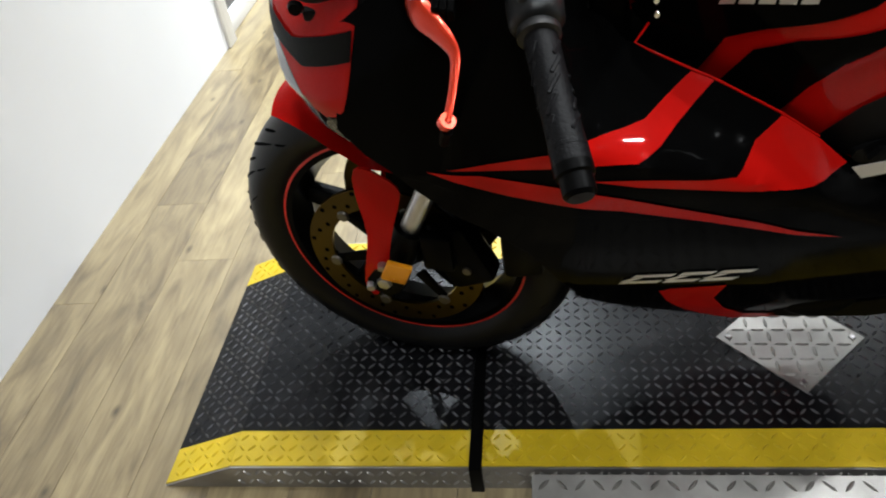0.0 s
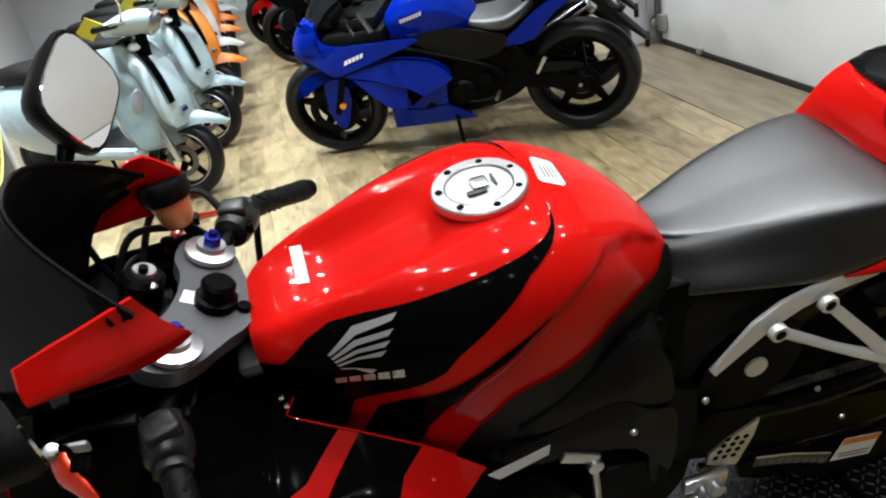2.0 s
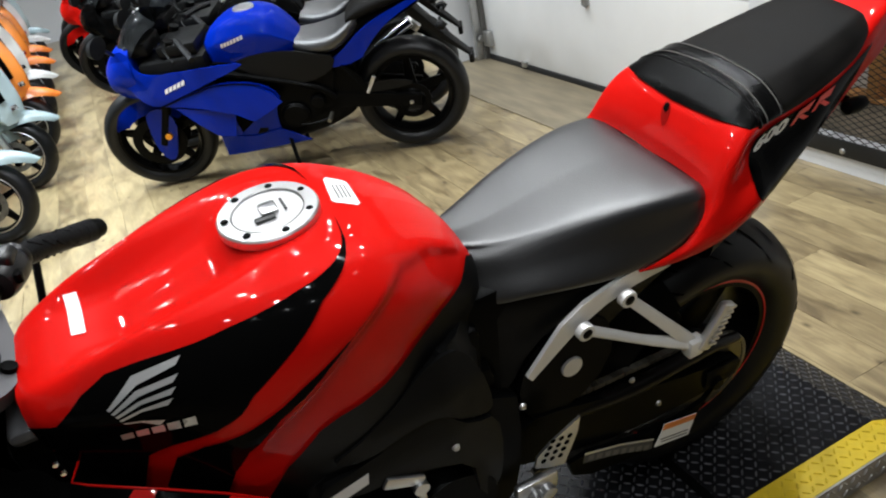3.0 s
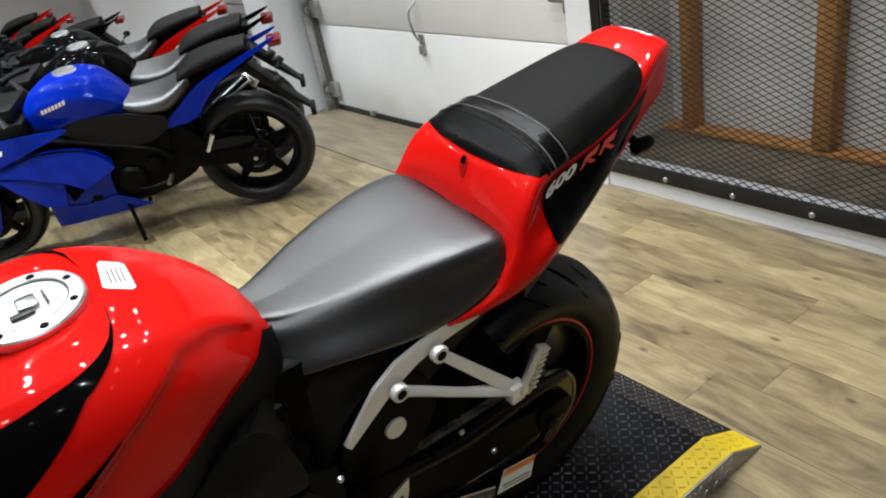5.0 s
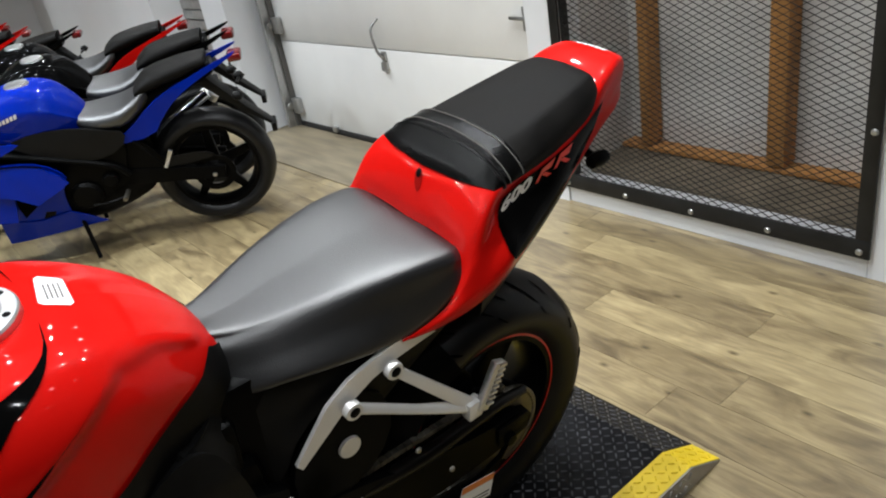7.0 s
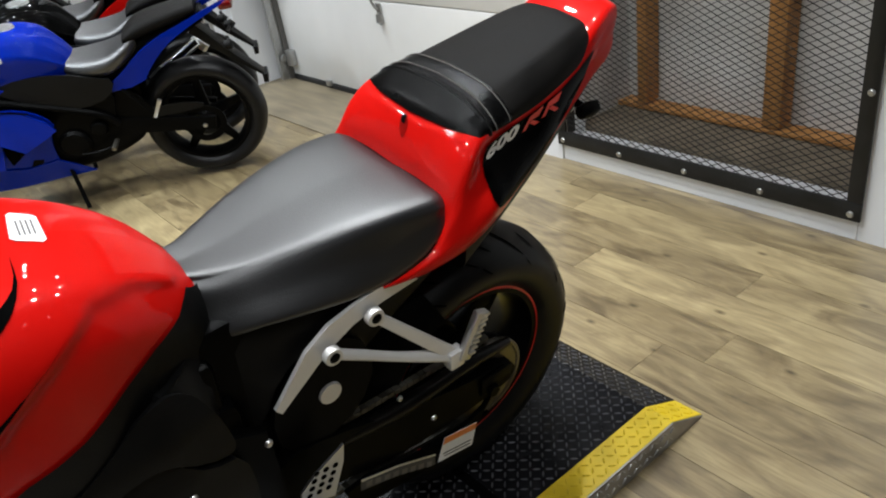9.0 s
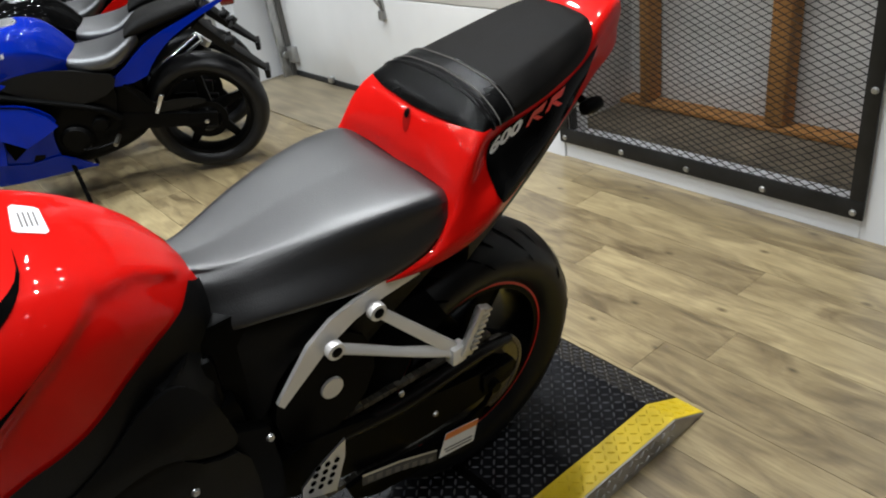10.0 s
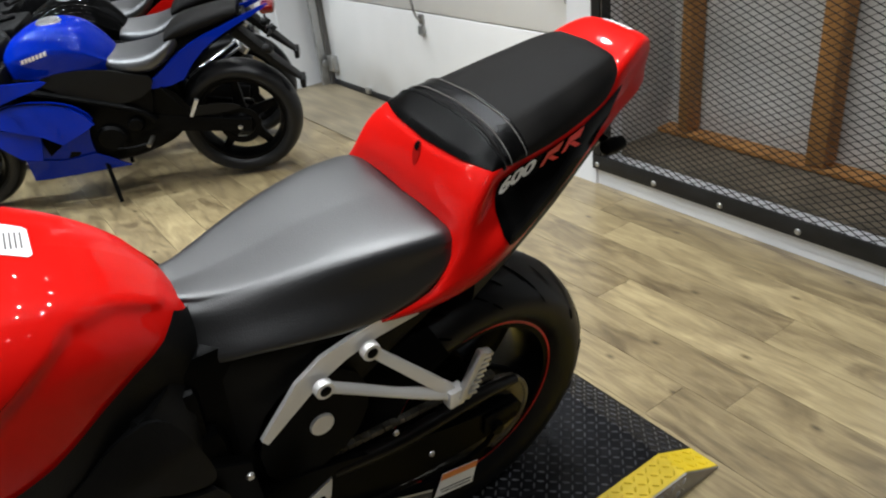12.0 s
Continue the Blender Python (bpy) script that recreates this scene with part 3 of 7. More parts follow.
# lamps
first = None
for lx, ly in LAMP_SPOTS:
    if first is None:
        first = root("ceiling_light", pose(lx, ly, CEIL), "round white ceiling spotlight, switched on", "ceiling light", "ceiling lights")
        part("ring", lathe([(0.07, 0.0), (0.095, -0.01), (0.095, -0.06), (0.075, -0.066), (0.07, -0.05)], (0, 0, 0), (0, 0, 1), 24), "trim", first)
        part("lens", lathe([(0.0, -0.045), (0.069, -0.045), (0.069, -0.04), (0.0, -0.04)], (0, 0, 0), (0, 0, 1), 24), "glow", first, "glowing lamp glass")
    else:
        copy_thing(first, pose(lx, ly, CEIL))
# ---- display platform ----
PX0, PXA, PXB, PX1 = -0.405, -0.262, 1.83, 1.945
PYA, PYB, PYC, PYD = -0.245, -0.172, 0.285, 0.358
PZ = 0.06
plat = root("display_platform", pose(0.77, 0.06, 0), "low black tread plate platform with yellow edges and ramped ends", "platform", off=(0.77, 0.06, 0))


def strip(y0, y1):
    bm = bmesh.new()
    xs = [(PX0, 0.003), (PXA, PZ), (PXB, PZ), (PX1, 0.003)]
    top = [[bm.verts.new((x, y, z)) for x, z in xs] for y in (y0, y1)]
    bot = [[bm.verts.new((x, y, max(z - 0.005, 0.0005))) for x, z in xs] for y in (y0, y1)]
    for k in range(3):
        bm.faces.new((top[0][k], top[0][k + 1], top[1][k + 1], top[1][k]))
        bm.faces.new((bot[0][k], bot[1][k], bot[1][k + 1], bot[0][k + 1]))
        for r in (0, 1):
            bm.faces.new((top[r][k], bot[r][k], bot[r][k + 1], top[r][k + 1]))
    for k in (0, 3):
        bm.faces.new((top[0][k], top[1][k], bot[1][k], bot[0][k]))
    return bm


def bent(bm):
    """Lays a flat sheet of lugs over the deck and its two ramps."""
    for v in bm.verts:
        x = v.co.x
        z = np.interp(x, [PX0, PXA, PXB, PX1], [0.003, PZ, PZ, 0.003])
        v.co.z += z
    return bm


for name, y0, y1, m, lb in (("deck", PYB + 0.0008, PYC - 0.0008, "deck", "black painted tread plate"), ("edge_strip", PYA, PYB, "yellow", "yellow painted edge"), ("edge_strip", PYC, PYD, "yellow", "yellow painted edge")):
    p = part(name, strip(y0, y1), m, plat, lb, smooth=False)
    part("raised_tread", bent(lugs(PX0 + 0.01, PX1 - 0.01, y0 + 0.004, y1 - 0.004)), "decklug" if m == "deck" else m, p, kind="stuff", smooth=False)
for y, s in ((PYA, -1), (PYD, 1)):
    bm = bmesh.new()
    out = [bm.verts.new((x, y + s * 0.004, z)) for x, z in ((PX0, 0.001), (PXA, PZ - 0.001), (PXB, PZ - 0.001), (PX1, 0.001), (PX1 - 0.02, 0.0), (PX0 + 0.02, 0.0))]
    inn = [bm.verts.new((v.co.x, y + s * 0.0005, v.co.z)) for v in out]
    bm.faces.new(out)
    bm.faces.new(inn[::-1])
    for k in range(6):
        bm.faces.new((out[k], inn[k], inn[(k + 1) % 6], out[(k + 1) % 6]))
    sk = part("side_skirt", bm, "tread", plat, "bare tread plate skirt", smooth=False)
    lg = turned(lugs(PXA + 0.0, PXB - 0.0, 0.004, PZ - 0.003, 0.0185, 0.0095), Matrix(((1, 0, 0, 0), (0, 0, s, y + s * 0.004), (0, 1, 0, 0), (0, 0, 0, 1))))
    part("raised_tread", lg, "tread", sk, kind="stuff", smooth=False)
for x in (0.172, 1.40):
    part("cross_seam", join(rbox(x - 0.011, x + 0.011, PYA - 0.008, PYD + 0.008, PZ + 0.0035, PZ + 0.0075, 0.001), rbox(x - 0.011, x + 0.011, PYA - 0.012, PYA - 0.006, 0.0, PZ + 0.006, 0.001)), "satin", plat, "black cross strip over a plate joint")
ramp = root("side_plate", pose(0.75, -0.36, 0), "loose bare aluminium tread plate leaning on the platform", "tread plate", off=(0.75, -0.36, 0))
tilt = Matrix.Translation((0, -0.255, 0.052)) @ Matrix.Rotation(radians(11.5), 4, "X")
pl = part("plate", turned(rbox(0.265, 1.22, -0.24, 0.0, -0.003, 0.0, 0.001), tilt), "tread", ramp, smooth=False)
part("raised_tread", turned(lugs(0.27, 1.215, -0.237, -0.003, 0.029, 0.0135), tilt), "tread", pl, kind="stuff", smooth=False)

# an added bright tread square, turned on its corner, for a lit deck patch
sq = root("deck_plate", pose(0.743, 0.028, PZ + 0.0021, 0, 0, 0), "bright tread plate square standing in for a lit patch of the deck", "tread plate", off=(0, 0, 0))
spin = Matrix.Rotation(radians(-47), 4, "Z")
pl2 = part("plate", turned(rbox(-0.092, 0.092, -0.092, 0.092, 0.0, 0.0022, 0.0006, 1), spin), "tread", sq, smooth=False)
part("raised_tread", turned(turned(lugs(-0.088, 0.088, -0.088, 0.088, 0.0235, 0.0135), Matrix.Translation((0, 0, 0.0022))), spin), "tread", pl2, kind="stuff", smooth=False)
for a, b_ in ((-0.076, -0.076), (0.076, -0.076), (0.076, 0.076), (-0.076, 0.076)):
    part("bolt", turned(lathe([(0.0, 0.006), (0.005, 0.0055), (0.007, 0.002)], (a, b_, 0), (0, 0, 1), 12), spin), "steel", sq)
# ---- red sport motorcycle ----
# Written in the machine's own frame: x to the rear, y to its right, z up from the tyres' contact line.
LEAN_DEG, BIKE_Y = 11.0, 0.085
bike = root("sport_motorcycle", pose(0.77, BIKE_Y, PZ + 0.004, LEAN_DEG, 0, 0), "red and black sport motorcycle leaning on its side stand", "motorcycle", off=(0.77, 0, 0))
FA, RA = Vector((0.072, 0, 0.298)), Vector((1.447, 0, 0.296))
STEM, RAKE = Vector((0.367, 0, 0.850)), Vector((0.429, 0, 0.903)).normalized()
STEER = Matrix.Translation(STEM) @ Matrix.Rotation(radians(-14), 4, RAKE) @ Matrix.Translation(-STEM)


def tyre_profile(R, rim, W):
    h = R - rim
    half = [(rim, -0.34 * W), (rim + 0.18 * h, -0.45 * W), (rim + 0.42 * h, -0.5 * W), (rim + 0.62 * h, -0.47 * W), (rim + 0.80 * h, -0.36 * W), (rim + 0.93 * h, -0.2 * W), (R, 0.0)]
    half = [tuple(p) for p in spline(half, 16)]
    return half + [(r, -a) for r, a in half[-2::-1]]


def wheel(parent, name, c, R, rim, W, xf, spokes, hub=0.05, line=None, rimmat="satin", grooves=0, phase=0.3, fat=1.0):
    w = part(name, turned(lathe([(rim + 0.004, -0.36 * W), (rim - 0.012, -0.36 * W), (rim - 0.02, -0.2 * W), (rim - 0.03, 0.0), (rim - 0.02, 0.2 * W), (rim - 0.012, 0.36 * W), (rim + 0.004, 0.36 * W), (rim - 0.004, 0.0)], c, (0, 1, 0), 64, closed=True), xf), rimmat, parent, "black cast alloy wheel rim")
    prof = tyre_profile(R, rim, W)
    t = part("tyre", turned(lathe(prof, c, (0, 1, 0), 96, closed=True), xf), "rubber", w, "worn black road tyre")
    part("hub", turned(lathe([(0.0, -0.07), (hub * 0.6, -0.07), (hub, -0.04), (hub * 0.9, 0.0), (hub, 0.04), (hub * 0.6, 0.07), (0.0, 0.07)], c, (0, 1, 0), 24), xf), rimmat, w)
    for k in range(spokes):
        a = 2 * math.pi * k / spokes + phase
        d = Vector((math.cos(a), 0, math.sin(a)))
        part("spoke", turned(bar(c + d * hub * 0.7, c + d * (rim - 0.015), 0.062 * fat, 0.034 * fat, 0.032, 0.022, (0, 1, 0), 0.006), xf), rimmat, w)
    if line:
        for s in (-1, 1):
            part("rim_line", turned(lathe([(rim + 0.0045, s * 0.365 * W), (rim - 0.001, s * 0.372 * W), (rim - 0.001, s * 0.366 * W)], c, (0, 1, 0), 72, closed=True), xf), line, w, "thin red rim stripe")
    if grooves:
        pr = np.array(prof[:16])[::-1]
        run = np.concatenate([[0], np.cumsum(np.linalg.norm(np.diff(pr, axis=0), axis=1))])
        run /= run[-1]
        strips = []
        for k in range(grooves):
            for s in (-1, 1):
                for t0, t1, lag in ((0.05, 0.50, 0.0), (0.53, 0.62, 0.0), (0.20, 0.40, 0.5)):
                    a0 = 2 * math.pi * (k + lag + (0.5 if s > 0 else 0)) / grooves
                    P, Nn = [], 12
                    for t_ in np.linspace(t0, t1, Nn):
                        r, av = np.interp(t_, run, pr[:, 0]) + 0.0014, np.interp(t_, run, pr[:, 1])
                        ang = a0 - 0.75 * t_ ** 1.5
                        P.append(c + Vector((math.cos(ang) * r, -s * av, math.sin(ang) * r)))
                    rows = []
                    for i, p in enumerate(P):
                        tang = (P[min(i + 1, Nn - 1)] - P[max(i - 1, 0)]).normalized()
                        side = tang.cross((p - c).normalized()).normalized() * (0.0030 * (1 - abs(2 * i / (Nn - 1) - 1) ** 4 * 0.8))
                        rows.append([p - side, p + side])
                    strips.append(grid_bm(rows))
        part("tread_groove", turned(join(*strips), xf), "groove", t, kind="stuff")
    return w


fw = wheel(bike, "front_wheel", FA, 0.296, 0.212, 0.124, STEER, 5, line="redprint", grooves=22)
I4 = Matrix.Identity(4)
rw = wheel(bike, "rear_wheel", RA, 0.298, 0.190, 0.190, I4, 5, hub=0.06, fat=1.5, phase=0.75, line="redprint", grooves=14)


# brake discs and calipers
for s in (-1, 1):
    d = part("brake_disc", turned(lathe([(0.112, s * 0.073), (0.152, s * 0.073), (0.152, s * 0.079), (0.112, s * 0.079)], FA, (0, 1, 0), 56, closed=True), STEER), "gold", fw, "drilled brake disc")
    holes = []
    for k in range(36):
        a = k * math.pi / 18
        r = 0.125 + 0.010 * (k % 3)
        holes.append(lathe([(0.0, s * 0.0795), (0.0042, s * 0.0797), (0.0042, s * 0.079)], FA + Vector((math.cos(a) * r, 0, math.sin(a) * r)), (0, 1, 0), 8))
    part("drill_holes", turned(join(*holes), STEER), "groove", d, kind="stuff")
    for k in range(6):
        a = k * math.pi / 3 + 0.2
        e = Vector((math.cos(a), 0, math.sin(a)))
        part("disc_arm", turned(bar(FA + e * 0.05 + Vector((0, s * 0.066, 0)), FA + e * 0.118 + Vector((0, s * 0.074, 0)), 0.022, 0.016, 0.008, 0.006), STEER), "satin", fw)
        part("disc_button", turned(lathe([(0.0, s * 0.083), (0.009, s * 0.083), (0.011, s * 0.079)], FA + e * 0.114, (0, 1, 0), 10), STEER), "darksteel", fw)
    cal = join(turned(rbox(-0.05, 0.03, -0.024, 0.024, -0.07, 0.05, 0.012), Matrix.Translation(FA + Vector((0.125, s * 0.085, 0.06))) @ Matrix.Rotation(radians(-25), 4, "Y")), rbox(0.14, 0.19, s * 0.11 - 0.012, s * 0.11 + 0.012, 0.33, 0.40, 0.006))
    part("brake_caliper", turned(cal, STEER), "satin", bike, "black radial brake caliper")
    for dx, dz in ((0.10, 0.09), (0.135, 0.03)):
        part("caliper_bolt", turned(lathe([(0.0, s * 0.114), (0.007, s * 0.113), (0.008, s * 0.106)], FA + Vector((dx, 0, dz)), (0, 1, 0), 10), STEER), "darksteel", bike)

# fork, axle, fender
TOPF = Vector((0.341, 0, 0.863))
for s in (-1, 1):
    top = TOPF + Vector((0, s * 0.102, 0))
    low = top - RAKE * 0.61
    part("fork_tube", turned(tube([top + RAKE * 0.012, top - RAKE * 0.40], 0.0245, 20), STEER), "satin", bike)
    part("fork_slider", turned(tube([top - RAKE * 0.36, low], 0.016, 18), STEER), "alu", bike, "pale metal fork slider")
    part("fork_bottom", turned(join(tube([low + RAKE * 0.10, low - RAKE * 0.03], [0.026, 0.03, 0.028], 18, 4), lathe([(0.0, -0.03), (0.03, -0.03), (0.034, 0.0), (0.03, 0.03), (0.0, 0.03)], FA + Vector((0, s * 0.102, 0)), (0, 1, 0), 20)), STEER), "satin", bike)
    part("axle_nut", turned(lathe([(0.0, s * 0.14), (0.011, s * 0.138), (0.014, s * 0.13)], FA, (0, 1, 0), 6), STEER), "steel", bike)
    part("fork_reflector", join(bar((0.082, s * 0.136, 0.375), (0.064, s * 0.136, 0.337), 0.040, 0.040, 0.010, 0.010, (0, 1, 0), 0.002)), "amber", bike, "amber fork reflector")
    part("fork_cap", turned(lathe([(0.0, 0.0), (0.033, 0.0), (0.034, 0.008), (0.020, 0.011), (0.019, 0.018), (0.0, 0.018)], top + RAKE * 0.012, RAKE, 28), STEER), "alu", bike, "silver fork cap")
    part("preload_nut", turned(lathe([(0.0, 0.0), (0.0125, 0.0), (0.0125, 0.012), (0.007, 0.013), (0.006, 0.02), (0.0, 0.02)], top + RAKE * 0.03, RAKE, 6), STEER), "blueanod", bike, "blue anodised fork adjuster")

# front fender: a shell round the tyre, with a guard down each fork leg
rows = []
for a in np.linspace(radians(121), radians(46), 26):
    d = Vector((math.cos(a), 0, math.sin(a)))
    taper = 1 - 0.5 * max(0, (a - radians(108)) / radians(20)) ** 2
    ring = []
    for u in np.linspace(-1, 1, 15):
        v = 0.082 * u * taper
        drop = np.interp(math.degrees(a), [60, 95, 106, 112, 118, 124], [0.13, 0.13, 0.088, 0.050, 0.022, 0.008]) * (abs(u) ** 2.2)
        ring.append(FA + d * (0.322 - drop) + Vector((0, v, 0)))
    rows.append(ring)
fend = grid_bm(rows)
bmesh.ops.solidify(fend, geom=fend.faces[:], thickness=0.003)
ff = part("front_fender", turned(fend, STEER), "red", bike, "glossy red front fender")
for s in (-1, 1):
    g = [(0.040, 0.545), (0.055, 0.556), (0.085, 0.530), (0.103, 0.505), (0.098, 0.485), (0.080, 0.436), (0.064, 0.380), (0.058, 0.345), (0.045, 0.317), (0.034, 0.285), (0.018, 0.255), (0.008, 0.285), (0.012, 0.320), (0.034, 0.400), (0.040, 0.440), (0.036, 0.505)]
    gb = panel(g, lambda x, w: 0.104 + 0.012 * math.sin(min(max((w - 0.22) / 0.3, 0), 1) * math.pi), 0.004, 0.02, 1)
    if s > 0:
        gb = mirrored(gb)
    part("fork_guard", gb, "red", ff, "red fork leg guard")
    for x, z in ((0.048, 0.352), (0.020, 0.302)):
        part("guard_bolt", lathe([(0.0, s * 0.128), (0.007, s * 0.126), (0.008, s * 0.112)], (x, 0, z), (0, 1, 0), 12), "steel", ff)

# triple clamp and cockpit
E1 = Vector((0.903, 0, -0.429)).normalized()
def clamp_pt(a, v, h):
    return STEM + E1 * a + Vector((0, v, 0)) + RAKE * h
outline = rounded([(-0.07, -0.135), (-0.035, -0.145), (-0.002, -0.13), (0.03, -0.06), (0.05, -0.03), (0.05, 0.03), (0.03, 0.06), (-0.002, 0.13), (-0.035, 0.145), (-0.07, 0.135), (-0.075, 0.08), (-0.05, 0.04), (-0.05, -0.04), (-0.075, -0.08)], 2)
bm = bmesh.new()
bm.faces.new([bm.verts.new(clamp_pt(a, v, -0.012)) for a, v in outline])
ext = bmesh.ops.extrude_face_region(bm, geom=bm.faces[:])
bmesh.ops.translate(bm, verts=[g for g in ext["geom"] if isinstance(g, bmesh.types.BMVert)], vec=RAKE * 0.022)
bmesh.ops.recalc_face_normals(bm, faces=bm.faces)
part("triple_clamp", turned(bm, STEER), "clampgrey", bike, "grey cast upper triple clamp")
part("stem_nut", turned(lathe([(0.0, 0.0), (0.027, 0.0), (0.027, 0.012), (0.022, 0.014), (0.022, 0.032), (0.018, 0.036), (0.0, 0.036)], clamp_pt(0, 0, 0.01), RAKE, 24), STEER), "satin", bike)
part("clamp_bolt", turned(lathe([(0.0, 0.0), (0.009, 0.0), (0.009, 0.007), (0.0, 0.008)], clamp_pt(0.036, 0.0, 0.010), RAKE, 12), STEER), "satin", bike)
part("clamp_sticker", turned(bar(clamp_pt(-0.028, -0.012, 0.0105), clamp_pt(-0.028, 0.014, 0.0105), 0.03, 0.03, 0.0015, 0.0015, RAKE, 0), STEER), "white", bike, "small pale sticker")
part("ignition_lock", turned(join(lathe([(0.0, -0.03), (0.026, -0.03), (0.028, 0.02), (0.022, 0.026), (0.0, 0.024)], clamp_pt(-0.092, 0.0, 0.008), RAKE, 24), tube([clamp_pt(-0.092, 0.0, 0.03), clamp_pt(-0.092, 0.0, 0.045)], 0.006, 8)), STEER), "satin", bike)
part("lock_face", turned(join(lathe([(0.0, 0.0), (0.016, 0.0), (0.014, 0.004), (0.0, 0.004)], clamp_pt(-0.092, 0.006, 0.033), RAKE, 18), lathe([(0.0, 0), (0.006, 0), (0.0, 0.006)], clamp_pt(-0.075, -0.015, 0.03), RAKE, 10)), STEER), "steel", bike)
part("steering_tray", rbox(0.375, 0.43, -0.07, 0.07, 0.775, 0.80, 0.012), "clampgrey", bike, "grey plastic tray ahead of the tank")

BARS = {-1: [(0.316, -0.105, 0.842), (0.300, -0.160, 0.842), (0.305, -0.215, 0.826), (0.330, -0.345, 0.778)],
        1: [(0.380, 0.100, 0.852), (0.400, 0.150, 0.858), (0.425, 0.205, 0.856), (0.509, 0.330, 0.784)]}
LEVERS = {-1: [(0.184, -0.160, 0.842), (0.192, -0.182, 0.835), (0.210, -0.205, 0.829), (0.224, -0.228, 0.820), (0.222, -0.255, 0.803), (0.215, -0.285, 0.785)],
          1: [(0.315, 0.150, 0.862), (0.325, 0.185, 0.862), (0.345, 0.225, 0.850), (0.375, 0.265, 0.825), (0.405, 0.30, 0.800), (0.425, 0.325, 0.785)]}
for s in (-1, 1):
    P, lev = [Vector(q) for q in BARS[s]], LEVERS[s]
    part("clip_on", join(tube(P[:3], 0.0115, 12, 10), turned(lathe([(0.026, -0.02), (0.036, -0.02), (0.036, 0.02), (0.026, 0.02)], TOPF + Vector((0, s * 0.102, 0)) - RAKE * 0.045, RAKE, 22, closed=True), STEER)), "satin", bike)
    gr = part("grip", tube([P[1] * 0.2 + P[2] * 0.8, P[2] * 0.7 + P[3] * 0.3, P[3]], [0.0160, 0.0170, 0.0165, 0.0185], 18, 14), "grip", bike, "black rubber handlebar grip")
    dirv = (P[3] - P[2]).normalized()
    part("bar_end", join(lathe([(0.0, 0.0), (0.0185, 0.0), (0.0185, 0.010), (0.0155, 0.012), (0.0155, 0.028), (0.012, 0.032), (0.0, 0.032)], P[3], dirv, 18)), "satin", bike)
    ribs = [lathe([(0.0168, -0.003), (0.0183, -0.002), (0.0183, 0.002), (0.0168, 0.003)], P[2] + (P[3] - P[2]) * k, dirv, 16, closed=True) for k in (0.88, 0.94)]
    pads = [rbox(-0.011, 0.011, -0.0022, 0.0022, -0.0012, 0.0012, 0.0008, 1) for _ in range(20)]
    side = dirv.orthogonal().normalized()
    up2 = dirv.cross(side)
    for k, pad in enumerate(pads):
        a = (k % 4) * math.pi / 2 + 0.4 * (k // 4)
        rad = side * math.cos(a) + up2 * math.sin(a)
        tan = dirv.cross(rad)
        ax = (dirv * 0.8 + tan * 0.6).normalized()
        c = P[2] + (P[3] - P[2]) * (0.18 + 0.14 * (k // 4)) + rad * 0.0161
        turned(pad, Matrix.Translation(c) @ Matrix((ax, rad.cross(ax), rad)).transposed().to_4x4())
    part("grip_ribs", join(*ribs, *pads), "grip", gr, kind="stuff")
    mid = P[1] * 0.55 + P[2] * 0.45
    along = (P[2] - P[1]).normalized()
    part("switch_box", join(lathe([(0.012, -0.034), (0.024, -0.030), (0.0275, -0.020), (0.0285, 0.0), (0.0275, 0.018), (0.024, 0.024), (0.020, 0.026)], mid, along, 24), turned(rbox(-0.020, 0.022, -0.018, 0.018, 0.012, 0.034, 0.007, 3), Matrix.Translation(mid) @ Matrix.Rotation(s * radians(-15), 4, "Z")), lathe([(0.020, 0.026), (0.0215, 0.028), (0.0215, 0.036), (0.018, 0.038)], mid, along, 24)), "switch", bike, "black moulded switch housing")
    part("switch_button", join(rbox(P[1].x + 0.024, P[1].x + 0.034, P[1].y - 0.012, P[1].y + 0.004, P[1].z - 0.004, P[1].z + 0.012, 0.003), rbox(P[1].x + 0.022, P[1].x + 0.030, P[1].y - 0.032 * -s, P[1].y - 0.018 * -s, P[1].z - 0.016, P[1].z - 0.004, 0.002)), "satin", bike)
    tip = Vector(lev[-1])
    blade = join(tube(lev, [0.015, 0.015, 0.011, 0.007, 0.0055, 0.0055], 10, 24, 0.55), lathe([(0.0035, -0.004), (0.0085, -0.004), (0.0085, 0.004), (0.0035, 0.004)], tip, (0.5, 0.3 * s, 0.8), 16, closed=True))
    part("brake_lever" if s > 0 else "clutch_lever", blade, "leverred", bike, "red anodised lever")
    q = Vector(lev[0])
    part("lever_perch", lathe([(0.0, 0.0), (0.010, 0.0), (0.011, 0.006), (0.008, 0.010), (0.0, 0.011)], q + Vector((-0.002, 0, 0.006)), (0.2, 0.3 * s, 0.9), 16), "alu" if s < 0 else "satin", bike, "machined lever perch")
    part("perch_arm", bar(q + Vector((-0.004, -s * 0.004, 0.006)), P[1] * 0.8 + P[0] * 0.2 - Vector((0.03, 0, 0)), 0.022, 0.020, 0.018, 0.018, (0, 0, 1), 0.004), "satin", bike)
    part("perch_clamp", join(turned(rbox(-0.020, 0.020, -0.009, 0.009, -0.008, 0.008, 0.004), Matrix.Translation(q + Vector((0.020, s * -0.004, 0.006))) @ Matrix.Rotation(radians(12 * s), 4, "Z"))), "cast" if s < 0 else "satin", bike, "silver lever clamp")
    part("lever_adjuster", join(*[turned(rbox(-0.0035, 0.0035, -0.010, 0.010, -0.006, 0.006, 0.001, 1), Matrix.Translation(Vector(lev[1]) + Vector((0.014 + 0.008 * k, -0.004 * k * -s, 0.008)))) for k in range(3)]), "satin", bike, "black ribbed lever adjuster")
